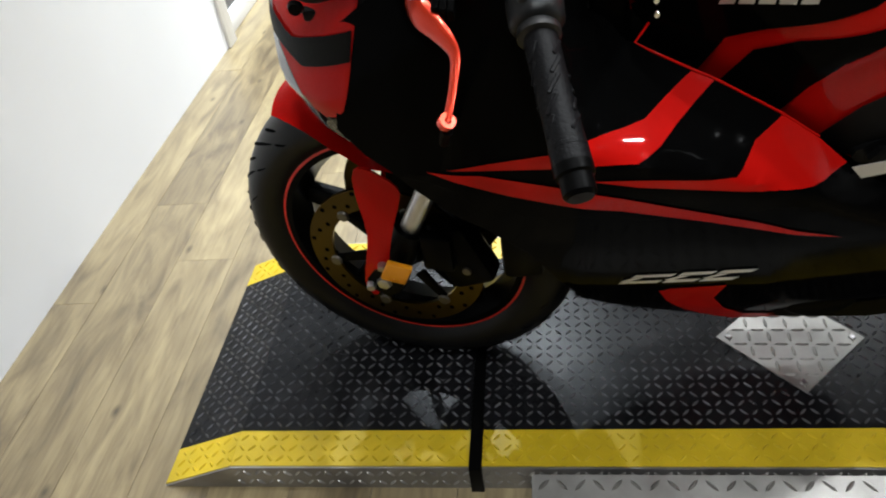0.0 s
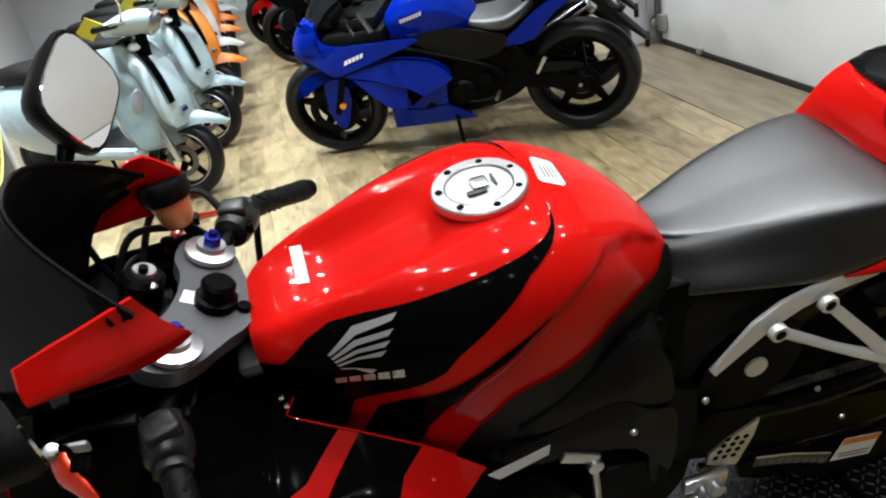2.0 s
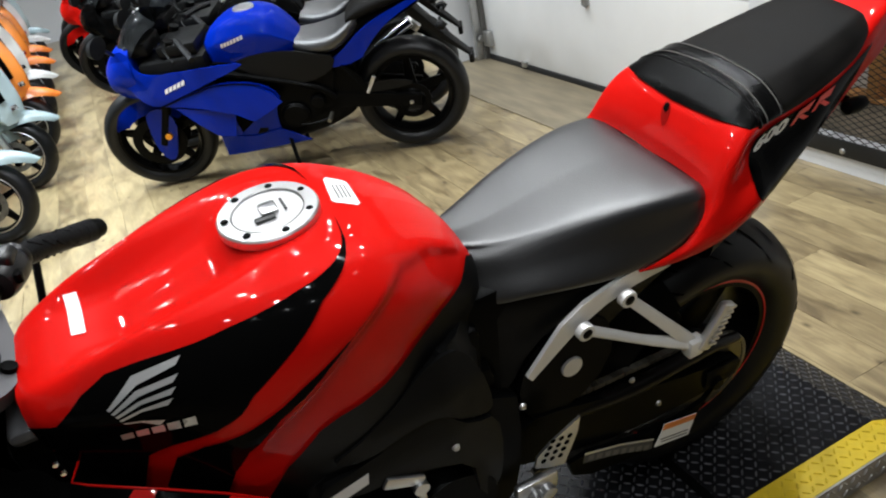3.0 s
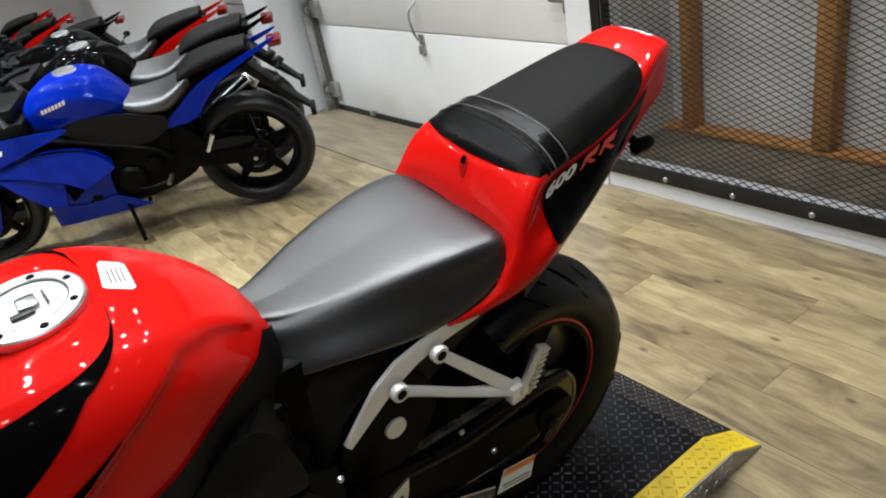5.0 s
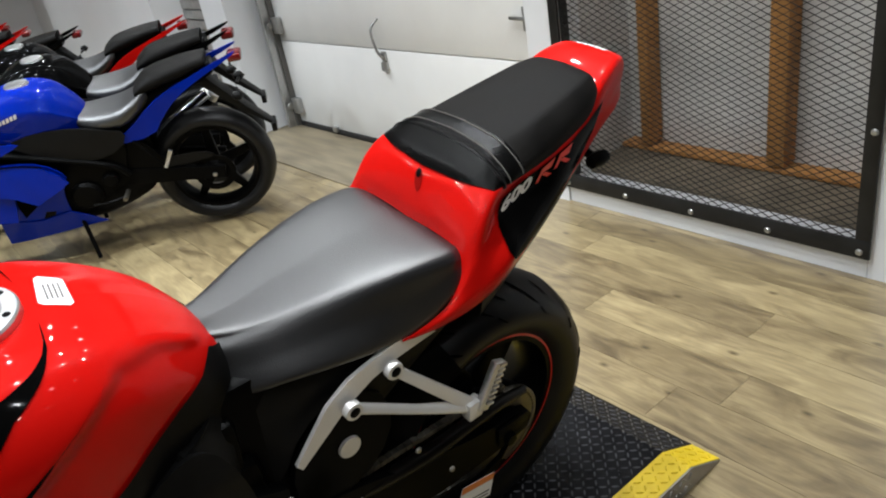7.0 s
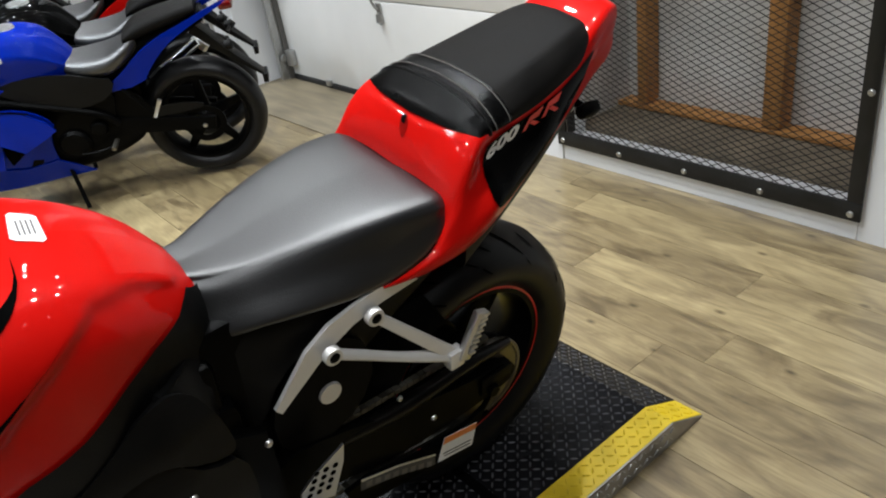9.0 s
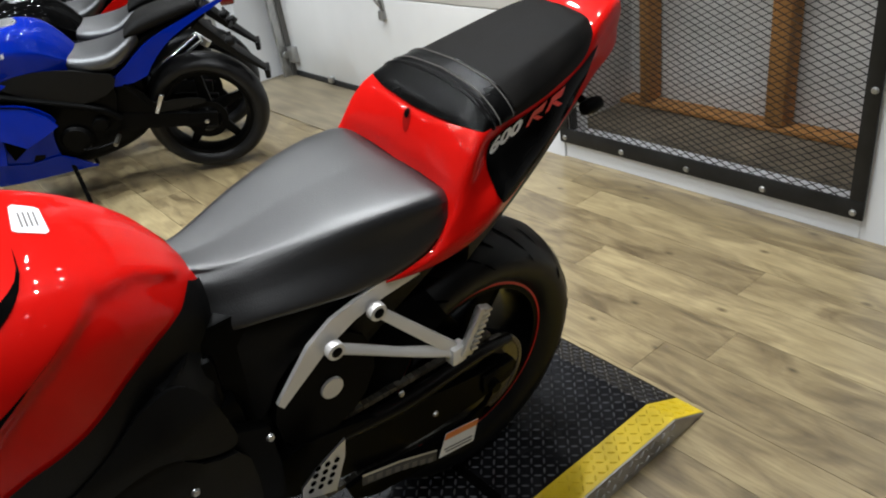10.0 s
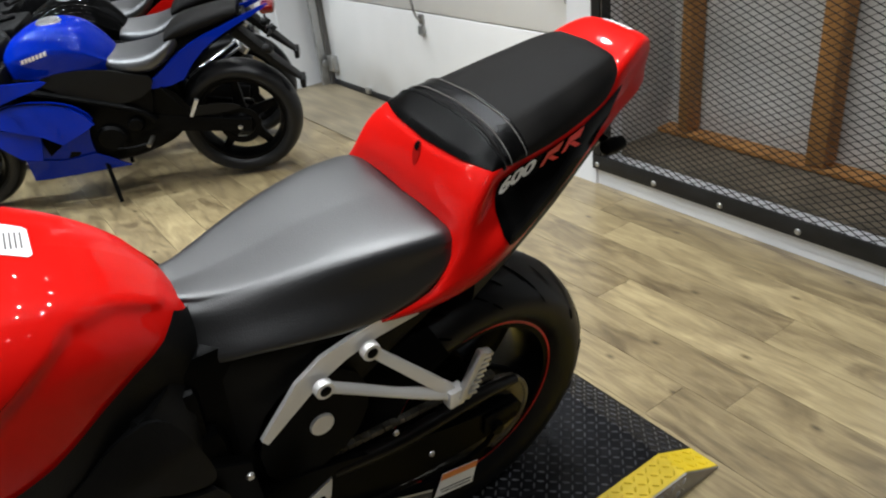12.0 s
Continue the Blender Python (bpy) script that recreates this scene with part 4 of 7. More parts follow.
    part("lever_stem", tube([tip + Vector((0.0, 0, -0.01)), tip + Vector((-0.012, s * -0.05, -0.06)), tip + Vector((-0.02, s * -0.08, -0.1))], 0.006, 8), "satin", bike)
POT0, POT1 = Vector((0.338, 0.160, 0.888)), Vector((0.333, 0.171, 0.966))
axp = (POT1 - POT0).normalized()
pot = part("fluid_reservoir", lathe([(0.0, 0.0), (0.017, 0.0), (0.022, 0.008), (0.030, 0.046), (0.0, 0.048)], POT0, axp, 28), "fluid", bike, "translucent orange brake fluid pot")
part("pot_cap", lathe([(0.0, 0.0), (0.033, 0.0), (0.036, 0.006), (0.036, 0.022), (0.031, 0.030), (0.0, 0.032)], POT0 + axp * 0.044, axp, 28), "plastic", pot, "black screw cap")
part("pot_bracket", join(bar((0.375, 0.13, 0.865), (0.345, 0.155, 0.885), 0.02, 0.02, 0.006, 0.006)), "satin", bike)
for P in ([(0.335, 0.160, 0.885), (0.27, 0.14, 0.90), (0.235, 0.10, 0.82), (0.26, 0.09, 0.70)], [(0.40, 0.17, 0.87), (0.37, 0.20, 0.91), (0.30, 0.19, 0.90), (0.25, 0.12, 0.80)], [(0.31, -0.15, 0.815), (0.25, -0.11, 0.80), (0.24, -0.05, 0.74), (0.28, -0.02, 0.66)], [(0.30, 0.17, 0.82), (0.22, 0.13, 0.85), (0.20, 0.06, 0.82), (0.26, 0.03, 0.74)], [(0.33, 0.2, 0.80), (0.27, 0.17, 0.85), (0.245, 0.11, 0.84), (0.28, 0.08, 0.72)]):
    part("cable", tube(P, 0.0055, 8, 24), "rubber", bike)

# tank
TANK = [
    (0.405, [(0, 0.838), (0.03, 0.838), (0.055, 0.835), (0.070, 0.815), (0.072, 0.795), (0.066, 0.775)]),
    (0.435, [(0, 0.852), (0.042, 0.852), (0.077, 0.851), (0.100, 0.818), (0.090, 0.77), (0.055, 0.64)]),
    (0.52, [(0, 0.867), (0.052, 0.867), (0.096, 0.875), (0.133, 0.828), (0.127, 0.76), (0.092, 0.59)]),
    (0.62, [(0, 0.892), (0.062, 0.889), (0.119, 0.898), (0.168, 0.842), (0.184, 0.75), (0.160, 0.60)]),
    (0.72, [(0, 0.914), (0.072, 0.913), (0.138, 0.907), (0.184, 0.85), (0.196, 0.75), (0.178, 0.56)]),
    (0.80, [(0, 0.914), (0.072, 0.912), (0.134, 0.900), (0.178, 0.845), (0.184, 0.74), (0.160, 0.56)]),
    (0.865, [(0, 0.894), (0.062, 0.890), (0.118, 0.878), (0.158, 0.825), (0.152, 0.73), (0.130, 0.58)]),
    (0.92, [(0, 0.862), (0.052, 0.858), (0.098, 0.845), (0.130, 0.79), (0.122, 0.71), (0.104, 0.62)]),
    (0.965, [(0, 0.818), (0.042, 0.814), (0.078, 0.802), (0.100, 0.755), (0.094, 0.70), (0.08, 0.65)]),
    (0.988, [(0, 0.775), (0.03, 0.772), (0.056, 0.766), (0.07, 0.735), (0.066, 0.69), (0.058, 0.66)]),
]
CREASE = ([0.58, 0.613, 0.656, 0.695, 0.727, 0.759, 0.815, 0.85, 0.90, 0.95], [0.700, 0.745, 0.780, 0.803, 0.826, 0.846, 0.872, 0.884, 0.868, 0.83])


def smooth(t):
    t = min(1.0, max(0.0, t))
    return t * t * (3 - 2 * t)


def sculpted(bm):
    """A dish ahead of the filler, a ridge on each side of it, and a knee recess under a crease."""
    for p in bm.verts:
        x, v, w = p.co.x, abs(p.co.y), p.co.z
        if w > 0.80:
            along = smooth((x - 0.44) / 0.10) * smooth((0.700 - x) / 0.05)
            p.co.z -= 0.013 * along * smooth((0.078 - v) / 0.045)
            p.co.z += 0.005 * smooth((x - 0.42) / 0.08) * smooth((0.84 - x) / 0.14) * math.exp(-((v - 0.088) / 0.016) ** 2)
        edge = np.interp(x, CREASE[0], CREASE[1])
        if v > 0.03 and x > 0.58:
            deep = smooth((edge - w) / 0.022) * smooth((x - 0.58) / 0.06)
            p.co.y -= math.copysign(0.011 * deep * smooth(v / 0.06), p.co.y)
    return bm


tank_bm = sculpted(half_loft(TANK, 64, 130))
TANK_T = tree(tank_bm)
tank = part("fuel_tank", tank_bm, "red", bike, "glossy red fuel tank")
DECAL = [(0.806, 0.9125), (0.795, 0.910), (0.743, 0.892), (0.710, 0.869), (0.680, 0.849), (0.639, 0.822), (0.621, 0.803), (0.592, 0.785), (0.542, 0.758), (0.507, 0.734), (0.482, 0.655), (0.472, 0.615), (0.440, 0.65), (0.425, 0.72), (0.404, 0.765), (0.402, 0.806), (0.421, 0.816), (0.437, 0.819), (0.474, 0.849), (0.505, 0.865), (0.546, 0.873), (0.603, 0.883), (0.645, 0.8915), (0.719, 0.9045), (0.757, 0.9085)]
BAND = [(0.815, 0.872), (0.759, 0.846), (0.727, 0.826), (0.695, 0.803), (0.656, 0.780), (0.613, 0.737), (0.590, 0.694), (0.570, 0.632), (0.560, 0.590), (0.500, 0.610), (0.505, 0.648), (0.535, 0.726), (0.570, 0.754), (0.620, 0.776), (0.663, 0.797), (0.690, 0.813), (0.748, 0.842)]
REARLOW = [(0.987, 0.772), (0.961, 0.799), (0.947, 0.794), (0.936, 0.789), (0.892, 0.785), (0.838, 0.767), (0.787, 0.747), (0.754, 0.740), (0.722, 0.736), (0.695, 0.726), (0.648, 0.676), (0.621, 0.625), (0.608, 0.60), (0.62, 0.54), (0.85, 0.54), (0.955, 0.63), (0.985, 0.66)]
for side in (-1, 1):
    part("tank_decal", decal(DECAL, TANK_T, 0.0020, 0.008, 0, side), "blackpaint", tank, "black flame-shaped tank decal")
    part("tank_decal", decal(BAND, TANK_T, 0.0020, 0.008, 0, side), "blackpaint", tank, "black stripe decal")
    part("side_cover", decal(REARLOW, TANK_T, 0.0036, 0.008, 0, side), "plastic", tank, "matt black knee panel")
# wing emblem and lettering bars on the tank
ROOTS = [(0.494 + 0.0024 * k, 0.832 - 0.0046 * k) for k in range(6)]
TIPS = [(0.586, 0.875), (0.577, 0.860), (0.570, 0.848), (0.563, 0.837), (0.546, 0.811)]
def feather(k):
    """One feather of the wing, from the root edge to its slanted tip."""
    (a, b), (c, d), (e, f) = ROOTS[k], ROOTS[k + 1], TIPS[k]
    bow = (0.012, 0.007, 0.004, 0.002, 0.001)[k]
    return [(a, b), (a * 0.6 + e * 0.4, b * 0.6 + f * 0.4 + bow), (e, f), (e - 0.008, f - 0.0075), (c * 0.6 + e * 0.4, d * 0.6 + f * 0.4 + bow * 0.4 + 0.0015), (c, d + 0.0026)]
part("wing_emblem", join(*[decal(feather(k), TANK_T, 0.0048, 0.006, 0) for k in range(5)]), "silver", tank, "silver wing shaped emblem")
for k in range(5):
    x, w = 0.493 + 0.0172 * k, 0.781 + 0.0040 * k
    part("letter_bar", decal([(x, w), (x + 0.0138, w + 0.0032), (x + 0.0146, w + 0.0150), (x + 0.0008, w + 0.0118)], TANK_T, 0.0048, 0.006, 0), "silver", tank, "pale bar")

# filler cap
CAPC = Vector((0.737, 0, 0.917))
CN = Vector((-0.02, 0, 1)).normalized()
cap = part("filler_cap", lathe([(0.0, 0.006), (0.044, 0.0065), (0.045, 0.009), (0.062, 0.0085), (0.0642, 0.006), (0.0642, -0.004)], CAPC, CN, 64), "alu", bike, "round brushed aluminium filler cap")
part("cap_ring", lathe([(0.0445, 0.0088), (0.0458, 0.0098), (0.047, 0.0088)], CAPC, CN, 48, closed=True), "steel", cap)
for k in range(7):
    a = 2 * math.pi * k / 7 + 0.35
    part("cap_screw", join(lathe([(0.0, 0.0105), (0.004, 0.0105), (0.0052, 0.009)], CAPC + Vector((math.cos(a) * 0.0535, math.sin(a) * 0.0535, 0)), CN, 12)), "satin", cap, "dark hex screw")
part("cap_slot", rbox(0.756, 0.759, -0.012, 0.014, 0.9255, 0.9272), "ink", cap, "dark key slot")
part("cap_mark", rbox(0.716, 0.742, -0.020, -0.012, 0.9245, 0.9262, 0.002), "ink", cap)
part("cap_flap", rbox(0.727, 0.749, -0.010, 0.014, 0.9242, 0.9272, 0.004), "alu", cap, "key flap")
def laid(poly, lift):
    bm = sheet(poly, 0.015)
    for v in bm.verts:
        x, y = v.co.x, v.co.z
        hit, no, _, _ = TANK_T.ray_cast(Vector((x, y, 1.2)), Vector((0, 0, -1)))
        v.co = hit + Vector((0, 0, lift))
    return bm
st1 = part("warning_sticker", laid([(0.826, 0.050), (0.831, 0.056), (0.850, 0.046), (0.854, 0.040), (0.849, -0.020), (0.844, -0.025), (0.820, -0.015), (0.816, -0.009)], 0.0015), "white", tank, "white warning sticker")
part("print", join(*[laid([(0.830 + 0.005 * k, 0.030), (0.832 + 0.005 * k, 0.030), (0.828 + 0.005 * k, -0.008), (0.826 + 0.005 * k, -0.008)], 0.0028) for k in range(4)]), "thread", st1)
part("warning_sticker", laid([(0.477, 0.066), (0.493, 0.063), (0.493, -0.010), (0.477, -0.007)], 0.0015), "white", tank, "white warning sticker")

# rider seat
SEAT = []
for x, top, edge_v, edge_w, low_v, low_w in ((0.968, 0.788, 0.050, 0.775, 0.083, 0.712), (1.00, 0.783, 0.066, 0.771, 0.103, 0.714), (1.04, 0.784, 0.081, 0.775, 0.121, 0.720), (1.10, 0.793, 0.098, 0.786, 0.139, 0.720), (1.17, 0.802, 0.116, 0.794, 0.151, 0.716), (1.24, 0.805, 0.131, 0.797, 0.157, 0.720), (1.29, 0.803, 0.138, 0.795, 0.157, 0.736), (1.325, 0.798, 0.139, 0.791, 0.150, 0.755), (1.348, 0.786, 0.128, 0.780, 0.134, 0.758)):
    drop = edge_w - low_w
    SEAT.append((x, [(0, top), (edge_v * 0.65, top + 0.001), (edge_v - 0.012, edge_w + 0.006), (edge_v + 0.001, edge_w - 0.004), (edge_v + (low_v - edge_v) * 0.42, edge_w - drop * 0.45), (low_v, low_w), (low_v - 0.016, low_w - 0.012)]))
part("rider_seat", half_loft(SEAT, 56, 60), "vinyl", bike, "smooth grey black rider seat")

# tail
TAIL = [
    [(1.343, 0, 0.790), (1.344, 0.07, 0.791), (1.340, 0.128, 0.786), (1.322, 0.148, 0.758), (1.285, 0.158, 0.728), (1.212, 0.158, 0.712), (1.208, 0.152, 0.706)],
    [(1.351, 0, 0.815), (1.352, 0.075, 0.817), (1.351, 0.134, 0.811), (1.337, 0.158, 0.774), (1.300, 0.165, 0.731), (1.240, 0.163, 0.709), (1.236, 0.152, 0.701)],
    [(1.367, 0, 0.845), (1.371, 0.075, 0.847), (1.377, 0.140, 0.844), (1.366, 0.156, 0.800), (1.342, 0.173, 0.748), (1.290, 0.167, 0.706), (1.285, 0.152, 0.697)],
    [(1.386, 0, 0.864), (1.392, 0.08, 0.866), (1.410, 0.135, 0.866), (1.408, 0.140, 0.822), (1.396, 0.180, 0.768), (1.352, 0.172, 0.716), (1.345, 0.155, 0.705)],
    [(1.43, 0, 0.870), (1.435, 0.085, 0.870), (1.450, 0.126, 0.866), (1.452, 0.130, 0.824), (1.445, 0.162, 0.778), (1.415, 0.166, 0.735), (1.405, 0.148, 0.722)],
    [(1.50, 0, 0.878), (1.50, 0.085, 0.876), (1.515, 0.119, 0.868), (1.518, 0.121, 0.832), (1.515, 0.136, 0.795), (1.497, 0.141, 0.757), (1.485, 0.122, 0.745)],
    [(1.58, 0, 0.892), (1.58, 0.08, 0.888), (1.590, 0.109, 0.878), (1.592, 0.116, 0.850), (1.590, 0.118, 0.820), (1.578, 0.116, 0.782), (1.570, 0.100, 0.772)],
    [(1.66, 0, 0.912), (1.66, 0.078, 0.907), (1.665, 0.097, 0.892), (1.666, 0.099, 0.868), (1.665, 0.097, 0.845), (1.660, 0.094, 0.815), (1.652, 0.078, 0.806)],
    [(1.715, 0, 0.941), (1.715, 0.072, 0.936), (1.718, 0.086, 0.920), (1.720, 0.086, 0.898), (1.720, 0.085, 0.876), (1.720, 0.080, 0.842), (1.712, 0.065, 0.834)],
    [(1.765, 0, 0.955), (1.765, 0.060, 0.951), (1.768, 0.071, 0.936), (1.770, 0.071, 0.915), (1.770, 0.069, 0.893), (1.772, 0.066, 0.856), (1.765, 0.050, 0.848)],
    [(1.796, 0, 0.948), (1.796, 0.048, 0.944), (1.798, 0.057, 0.930), (1.798, 0.057, 0.912), (1.798, 0.055, 0.895), (1.800, 0.053, 0.862), (1.790, 0.040, 0.855)],
]
TAIL_T = tree(skin(TAIL, 44, 120, thick=0))
tail = part("tail_cowl", skin(TAIL, 44, 120), "red", bike, "glossy red tail cowl")
for side in (-1, 1):
    part("tail_panel", decal([(1.411, 0.838), (1.418, 0.8485), (1.46, 0.853), (1.53, 0.859), (1.60, 0.870), (1.655, 0.884), (1.700, 0.903), (1.672, 0.858), (1.632, 0.824), (1.580, 0.796), (1.533, 0.777), (1.490, 0.765), (1.450, 0.760), (1.424, 0.760), (1.407, 0.766), (1.400, 0.780), (1.403, 0.810)], TAIL_T, 0.0022, 0.008, 0, side), "blackpaint", tail, "glossy black tail side panel")


def lettering(text, size, width, m, bvh, side, lift, name, material, parent, label, shear=0.25):
    """Raised lettering laid on a body's side."""
    cu = bpy.data.curves.new("tmp", "FONT")
    cu.body, cu.size, cu.shear, cu.extrude, cu.offset = text, size, shear, 0.0, 0.0012
    tmp = bpy.data.objects.new("tmp", cu)
    scene.collection.objects.link(tmp)
    me = bpy.data.meshes.new_from_object(tmp.evaluated_get(bpy.context.evaluated_depsgraph_get()))
    bpy.data.objects.remove(tmp)
    bpy.data.curves.remove(cu)
    bm = bmesh.new()
    bm.from_mesh(me)
    bpy.data.meshes.remove(me)
    wide = width / max(v.co.x for v in bm.verts)
    for v in bm.verts:
        p = m @ Vector((v.co.x * wide, 0, v.co.y))
        hit, no, _, _ = bvh.ray_cast(Vector((p.x, side * 0.8, p.z)), Vector((0, -side, 0)))
        if hit is None:
            hit, no, _, _ = bvh.find_nearest(Vector((p.x, side * 0.1, p.z)))
        v.co = hit + Vector((0, side * lift, 0))
    part(name, bm, material, parent, label, smooth=False)


lettering("600", 0.0265, 0.084, pose(1.411, 0, 0.8290, 0, -6, 0), TAIL_T, -1, 0.0062, "number_lettering", "white", tail, "white slanted number 600", 0.3)
for x, w in ((1.503, 0.8345), (1.549, 0.8415)):
    for q in ([(x, w), (x + 0.008, w + 0.0006), (x + 0.025, w + 0.0215), (x + 0.015, w + 0.021)], [(x + 0.017, w + 0.022), (x + 0.050, w + 0.0275), (x + 0.039, w + 0.015), (x + 0.012, w + 0.0125)], [(x + 0.015, w + 0.0115), (x + 0.025, w + 0.013), (x + 0.041, w + 0.0025), (x + 0.030, w + 0.001)]):
        part("emblem_bar", decal(q, TAIL_T, 0.0050, 0.006, 0), "redprint", tail, "slanted red emblem shape")
def dropped(poly, lift):
    bm = sheet(poly, 0.006)
    for v in bm.verts:
        hit, no, _, _ = TAIL_T.ray_cast(Vector((v.co.x, v.co.z, 1.2)), Vector((0, 0, -1)))
        v.co = hit + no.normalized() * lift
    return bm
# Flat film over the cowl; darker red paints the shade of a recess.
lock = part("seat_lock", dropped(rounded([(1.358, -0.012), (1.366, -0.014), (1.378, -0.006), (1.383, 0.006), (1.374, 0.010), (1.365, 0.002)], 2), 0.0014), "redshade", tail, "flat red lock patch with a recess's shade in its colour")
part("lock_barrel", dropped(rounded([(1.370, -0.006), (1.378, -0.004), (1.380, 0.004), (1.372, 0.006)], 2), 0.0030), "groove", lock, "dark key slot")
for k in range(5):
    y = -0.030 + 0.0130 * k
    part("letter_bar", dropped([(1.772, y), (1.772, y + 0.0095), (1.787, y + 0.0095), (1.787, y)], 0.0012), "white", tail, "small pale bar")
PILL = [
    [(1.386, 0, 0.864), (1.391, 0.075, 0.866), (1.402, 0.118, 0.866), (1.409, 0.132, 0.864), (1.411, 0.134, 0.856)],
    [(1.398, 0, 0.880), (1.402, 0.075, 0.878), (1.409, 0.115, 0.872), (1.415, 0.132, 0.866), (1.418, 0.133, 0.856)],
    [(1.430, 0, 0.901), (1.428, 0.070, 0.897), (1.427, 0.108, 0.886), (1.428, 0.130, 0.870), (1.430, 0.131, 0.857)],
    [(1.465, 0, 0.911), (1.465, 0.070, 0.906), (1.466, 0.103, 0.894), (1.468, 0.125, 0.875), (1.470, 0.126, 0.860)],
    [(1.53, 0, 0.920), (1.53, 0.070, 0.916), (1.53, 0.098, 0.905), (1.532, 0.119, 0.884), (1.532, 0.120, 0.865)],
    [(1.60, 0, 0.931), (1.60, 0.066, 0.928), (1.60, 0.090, 0.918), (1.602, 0.108, 0.898), (1.602, 0.110, 0.873)],
    [(1.66, 0, 0.941), (1.66, 0.060, 0.938), (1.66, 0.082, 0.929), (1.662, 0.096, 0.912), (1.662, 0.098, 0.886)],
    [(1.700, 0, 0.945), (1.698, 0.054, 0.942), (1.696, 0.072, 0.934), (1.692, 0.086, 0.920), (1.690, 0.088, 0.903)],
    [(1.714, 0, 0.938), (1.710, 0.052, 0.935), (1.706, 0.068, 0.928), (1.700, 0.080, 0.918), (1.696, 0.082, 0.903)],
]
pill = part("pillion_seat", skin(PILL, 26, 60), "vinyl2", bike, "black suede pillion seat")
PROFILE = spline(np.array([spline(sec, 26) for sec in PILL]), 161)


def over(place, lift, n=40):
    """A line across the seat at a place along its length (0 the front edge, 8 the back)."""
    half = PROFILE[int(round(place * 20))][:23]
    half = spline(half, n)
    pts = [Vector((x, -v, w)) for x, v, w in half[::-1]] + [Vector((x, v, w)) for x, v, w in half[1:]]
    return [p + (p - Vector((p.x, 0, 0.83))).normalized() * lift for p in pts]


part("seat_front", skin([[(x - 0.0030, v * 1.012, w + 0.0024) for x, v, w in sec] for sec in PILL[:3]], 26, 24), "leather", pill, "smooth black leather seat front")
part("seat_piping", tube(over(2.0, 0.0008), 0.0042, 8), "leather", pill, "round leather piping")
band = grid_bm([over(q, h) for q, h in ((2.25, 0.0004), (2.33, 0.0032), (2.6, 0.0040), (2.9, 0.0040), (3.13, 0.0032), (3.2, 0.0004))])
part("seat_strap", band, "leather", pill, "leather grab strap")
for q in (2.38, 3.05):
    part("stitch_line", tube(over(q, 0.0046), 0.0009, 5), "thread", pill, "grey stitching")
part("tail_lamp", half_loft([(1.77, [(0, 0.905), (0.03, 0.903), (0.052, 0.892), (0.052, 0.868), (0.03, 0.85)]), (1.800, [(0, 0.90), (0.03, 0.898), (0.048, 0.888), (0.046, 0.865), (0.03, 0.848)]), (1.815, [(0, 0.89), (0.02, 0.888), (0.033, 0.88), (0.033, 0.862), (0.02, 0.852)])], 12, 10), "satin", bike, "dark tail lamp housing")
part("undertail", half_loft([(1.40, [(0, 0.70), (0.08, 0.70), (0.11, 0.68), (0.11, 0.62), (0.09, 0.60)]), (1.6, [(0, 0.80), (0.07, 0.80), (0.085, 0.78), (0.08, 0.72), (0.06, 0.70)]), (1.79, [(0, 0.86), (0.04, 0.86), (0.05, 0.855), (0.045, 0.845), (0.03, 0.84)])], 12, 20), "plastic", bike)
part("rear_turn_signal", join(tube([(1.70, -0.03, 0.80), (1.71, -0.08, 0.787)], 0.008, 8), lathe([(0.0, -0.03), (0.012, -0.02), (0.015, 0.0), (0.012, 0.02), (0.0, 0.025)], (1.712, -0.085, 0.785), (1, 0, 0), 14)), "satin", bike)
part("exhaust_tip", tube([(1.40, 0.0, 0.62), (1.70, 0.0, 0.80)], [0.055, 0.06], 20), "steel", bike)
part("inner_fender", half_loft([(1.08, [(0, 0.66), (0.07, 0.66), (0.10, 0.64), (0.10, 0.50), (0.09, 0.44)]), (1.2, [(0, 0.69), (0.07, 0.69), (0.105, 0.67), (0.10, 0.58), (0.09, 0.54)]), (1.34, [(0, 0.69), (0.07, 0.69), (0.105, 0.68), (0.10, 0.64), (0.09, 0.62)])], 12, 16), "plastic", bike)

# fairing
def fw_half(x, w):
    """Half width of the fairing: an upright flank, and a shoulder that leans in to the tank."""
    a = np.interp(x, [-0.08, 0.0, 0.08, 0.2, 0.35, 0.6, 0.8], [0.09, 0.125, 0.155, 0.195, 0.222, 0.232, 0.212])
    b = np.interp(w, [0.15, 0.22, 0.3, 0.4, 0.5, 0.6, 0.7, 0.8, 0.95], [0.50, 0.62, 0.77, 0.9, 0.97, 1.0, 0.965, 0.88, 0.72])
    flank = float(a * b)
    edge_v = np.interp(x, [0.414, 0.478, 0.502, 0.572, 0.613, 0.66, 0.74], [0.090, 0.121, 0.132, 0.158, 0.174, 0.185, 0.20])
    edge_w = np.interp(x, [0.414, 0.478, 0.502, 0.572, 0.613, 0.66, 0.74], [0.714, 0.694, 0.687, 0.655, 0.631, 0.588, 0.54])
    fold = np.interp(x, [0.3, 0.42, 0.52, 0.6, 0.66, 0.74], [0.66, 0.645, 0.622, 0.595, 0.555, 0.50])
    u = max(0.0, (w - fold) / (edge_w - fold))
    lean = flank - max(0.0, flank - edge_v) * u ** 1.25
    k = min(1.0, max(0.0, (x - 0.30) / 0.10))
    return float(flank + (lean - flank) * k * k * (3 - 2 * k))
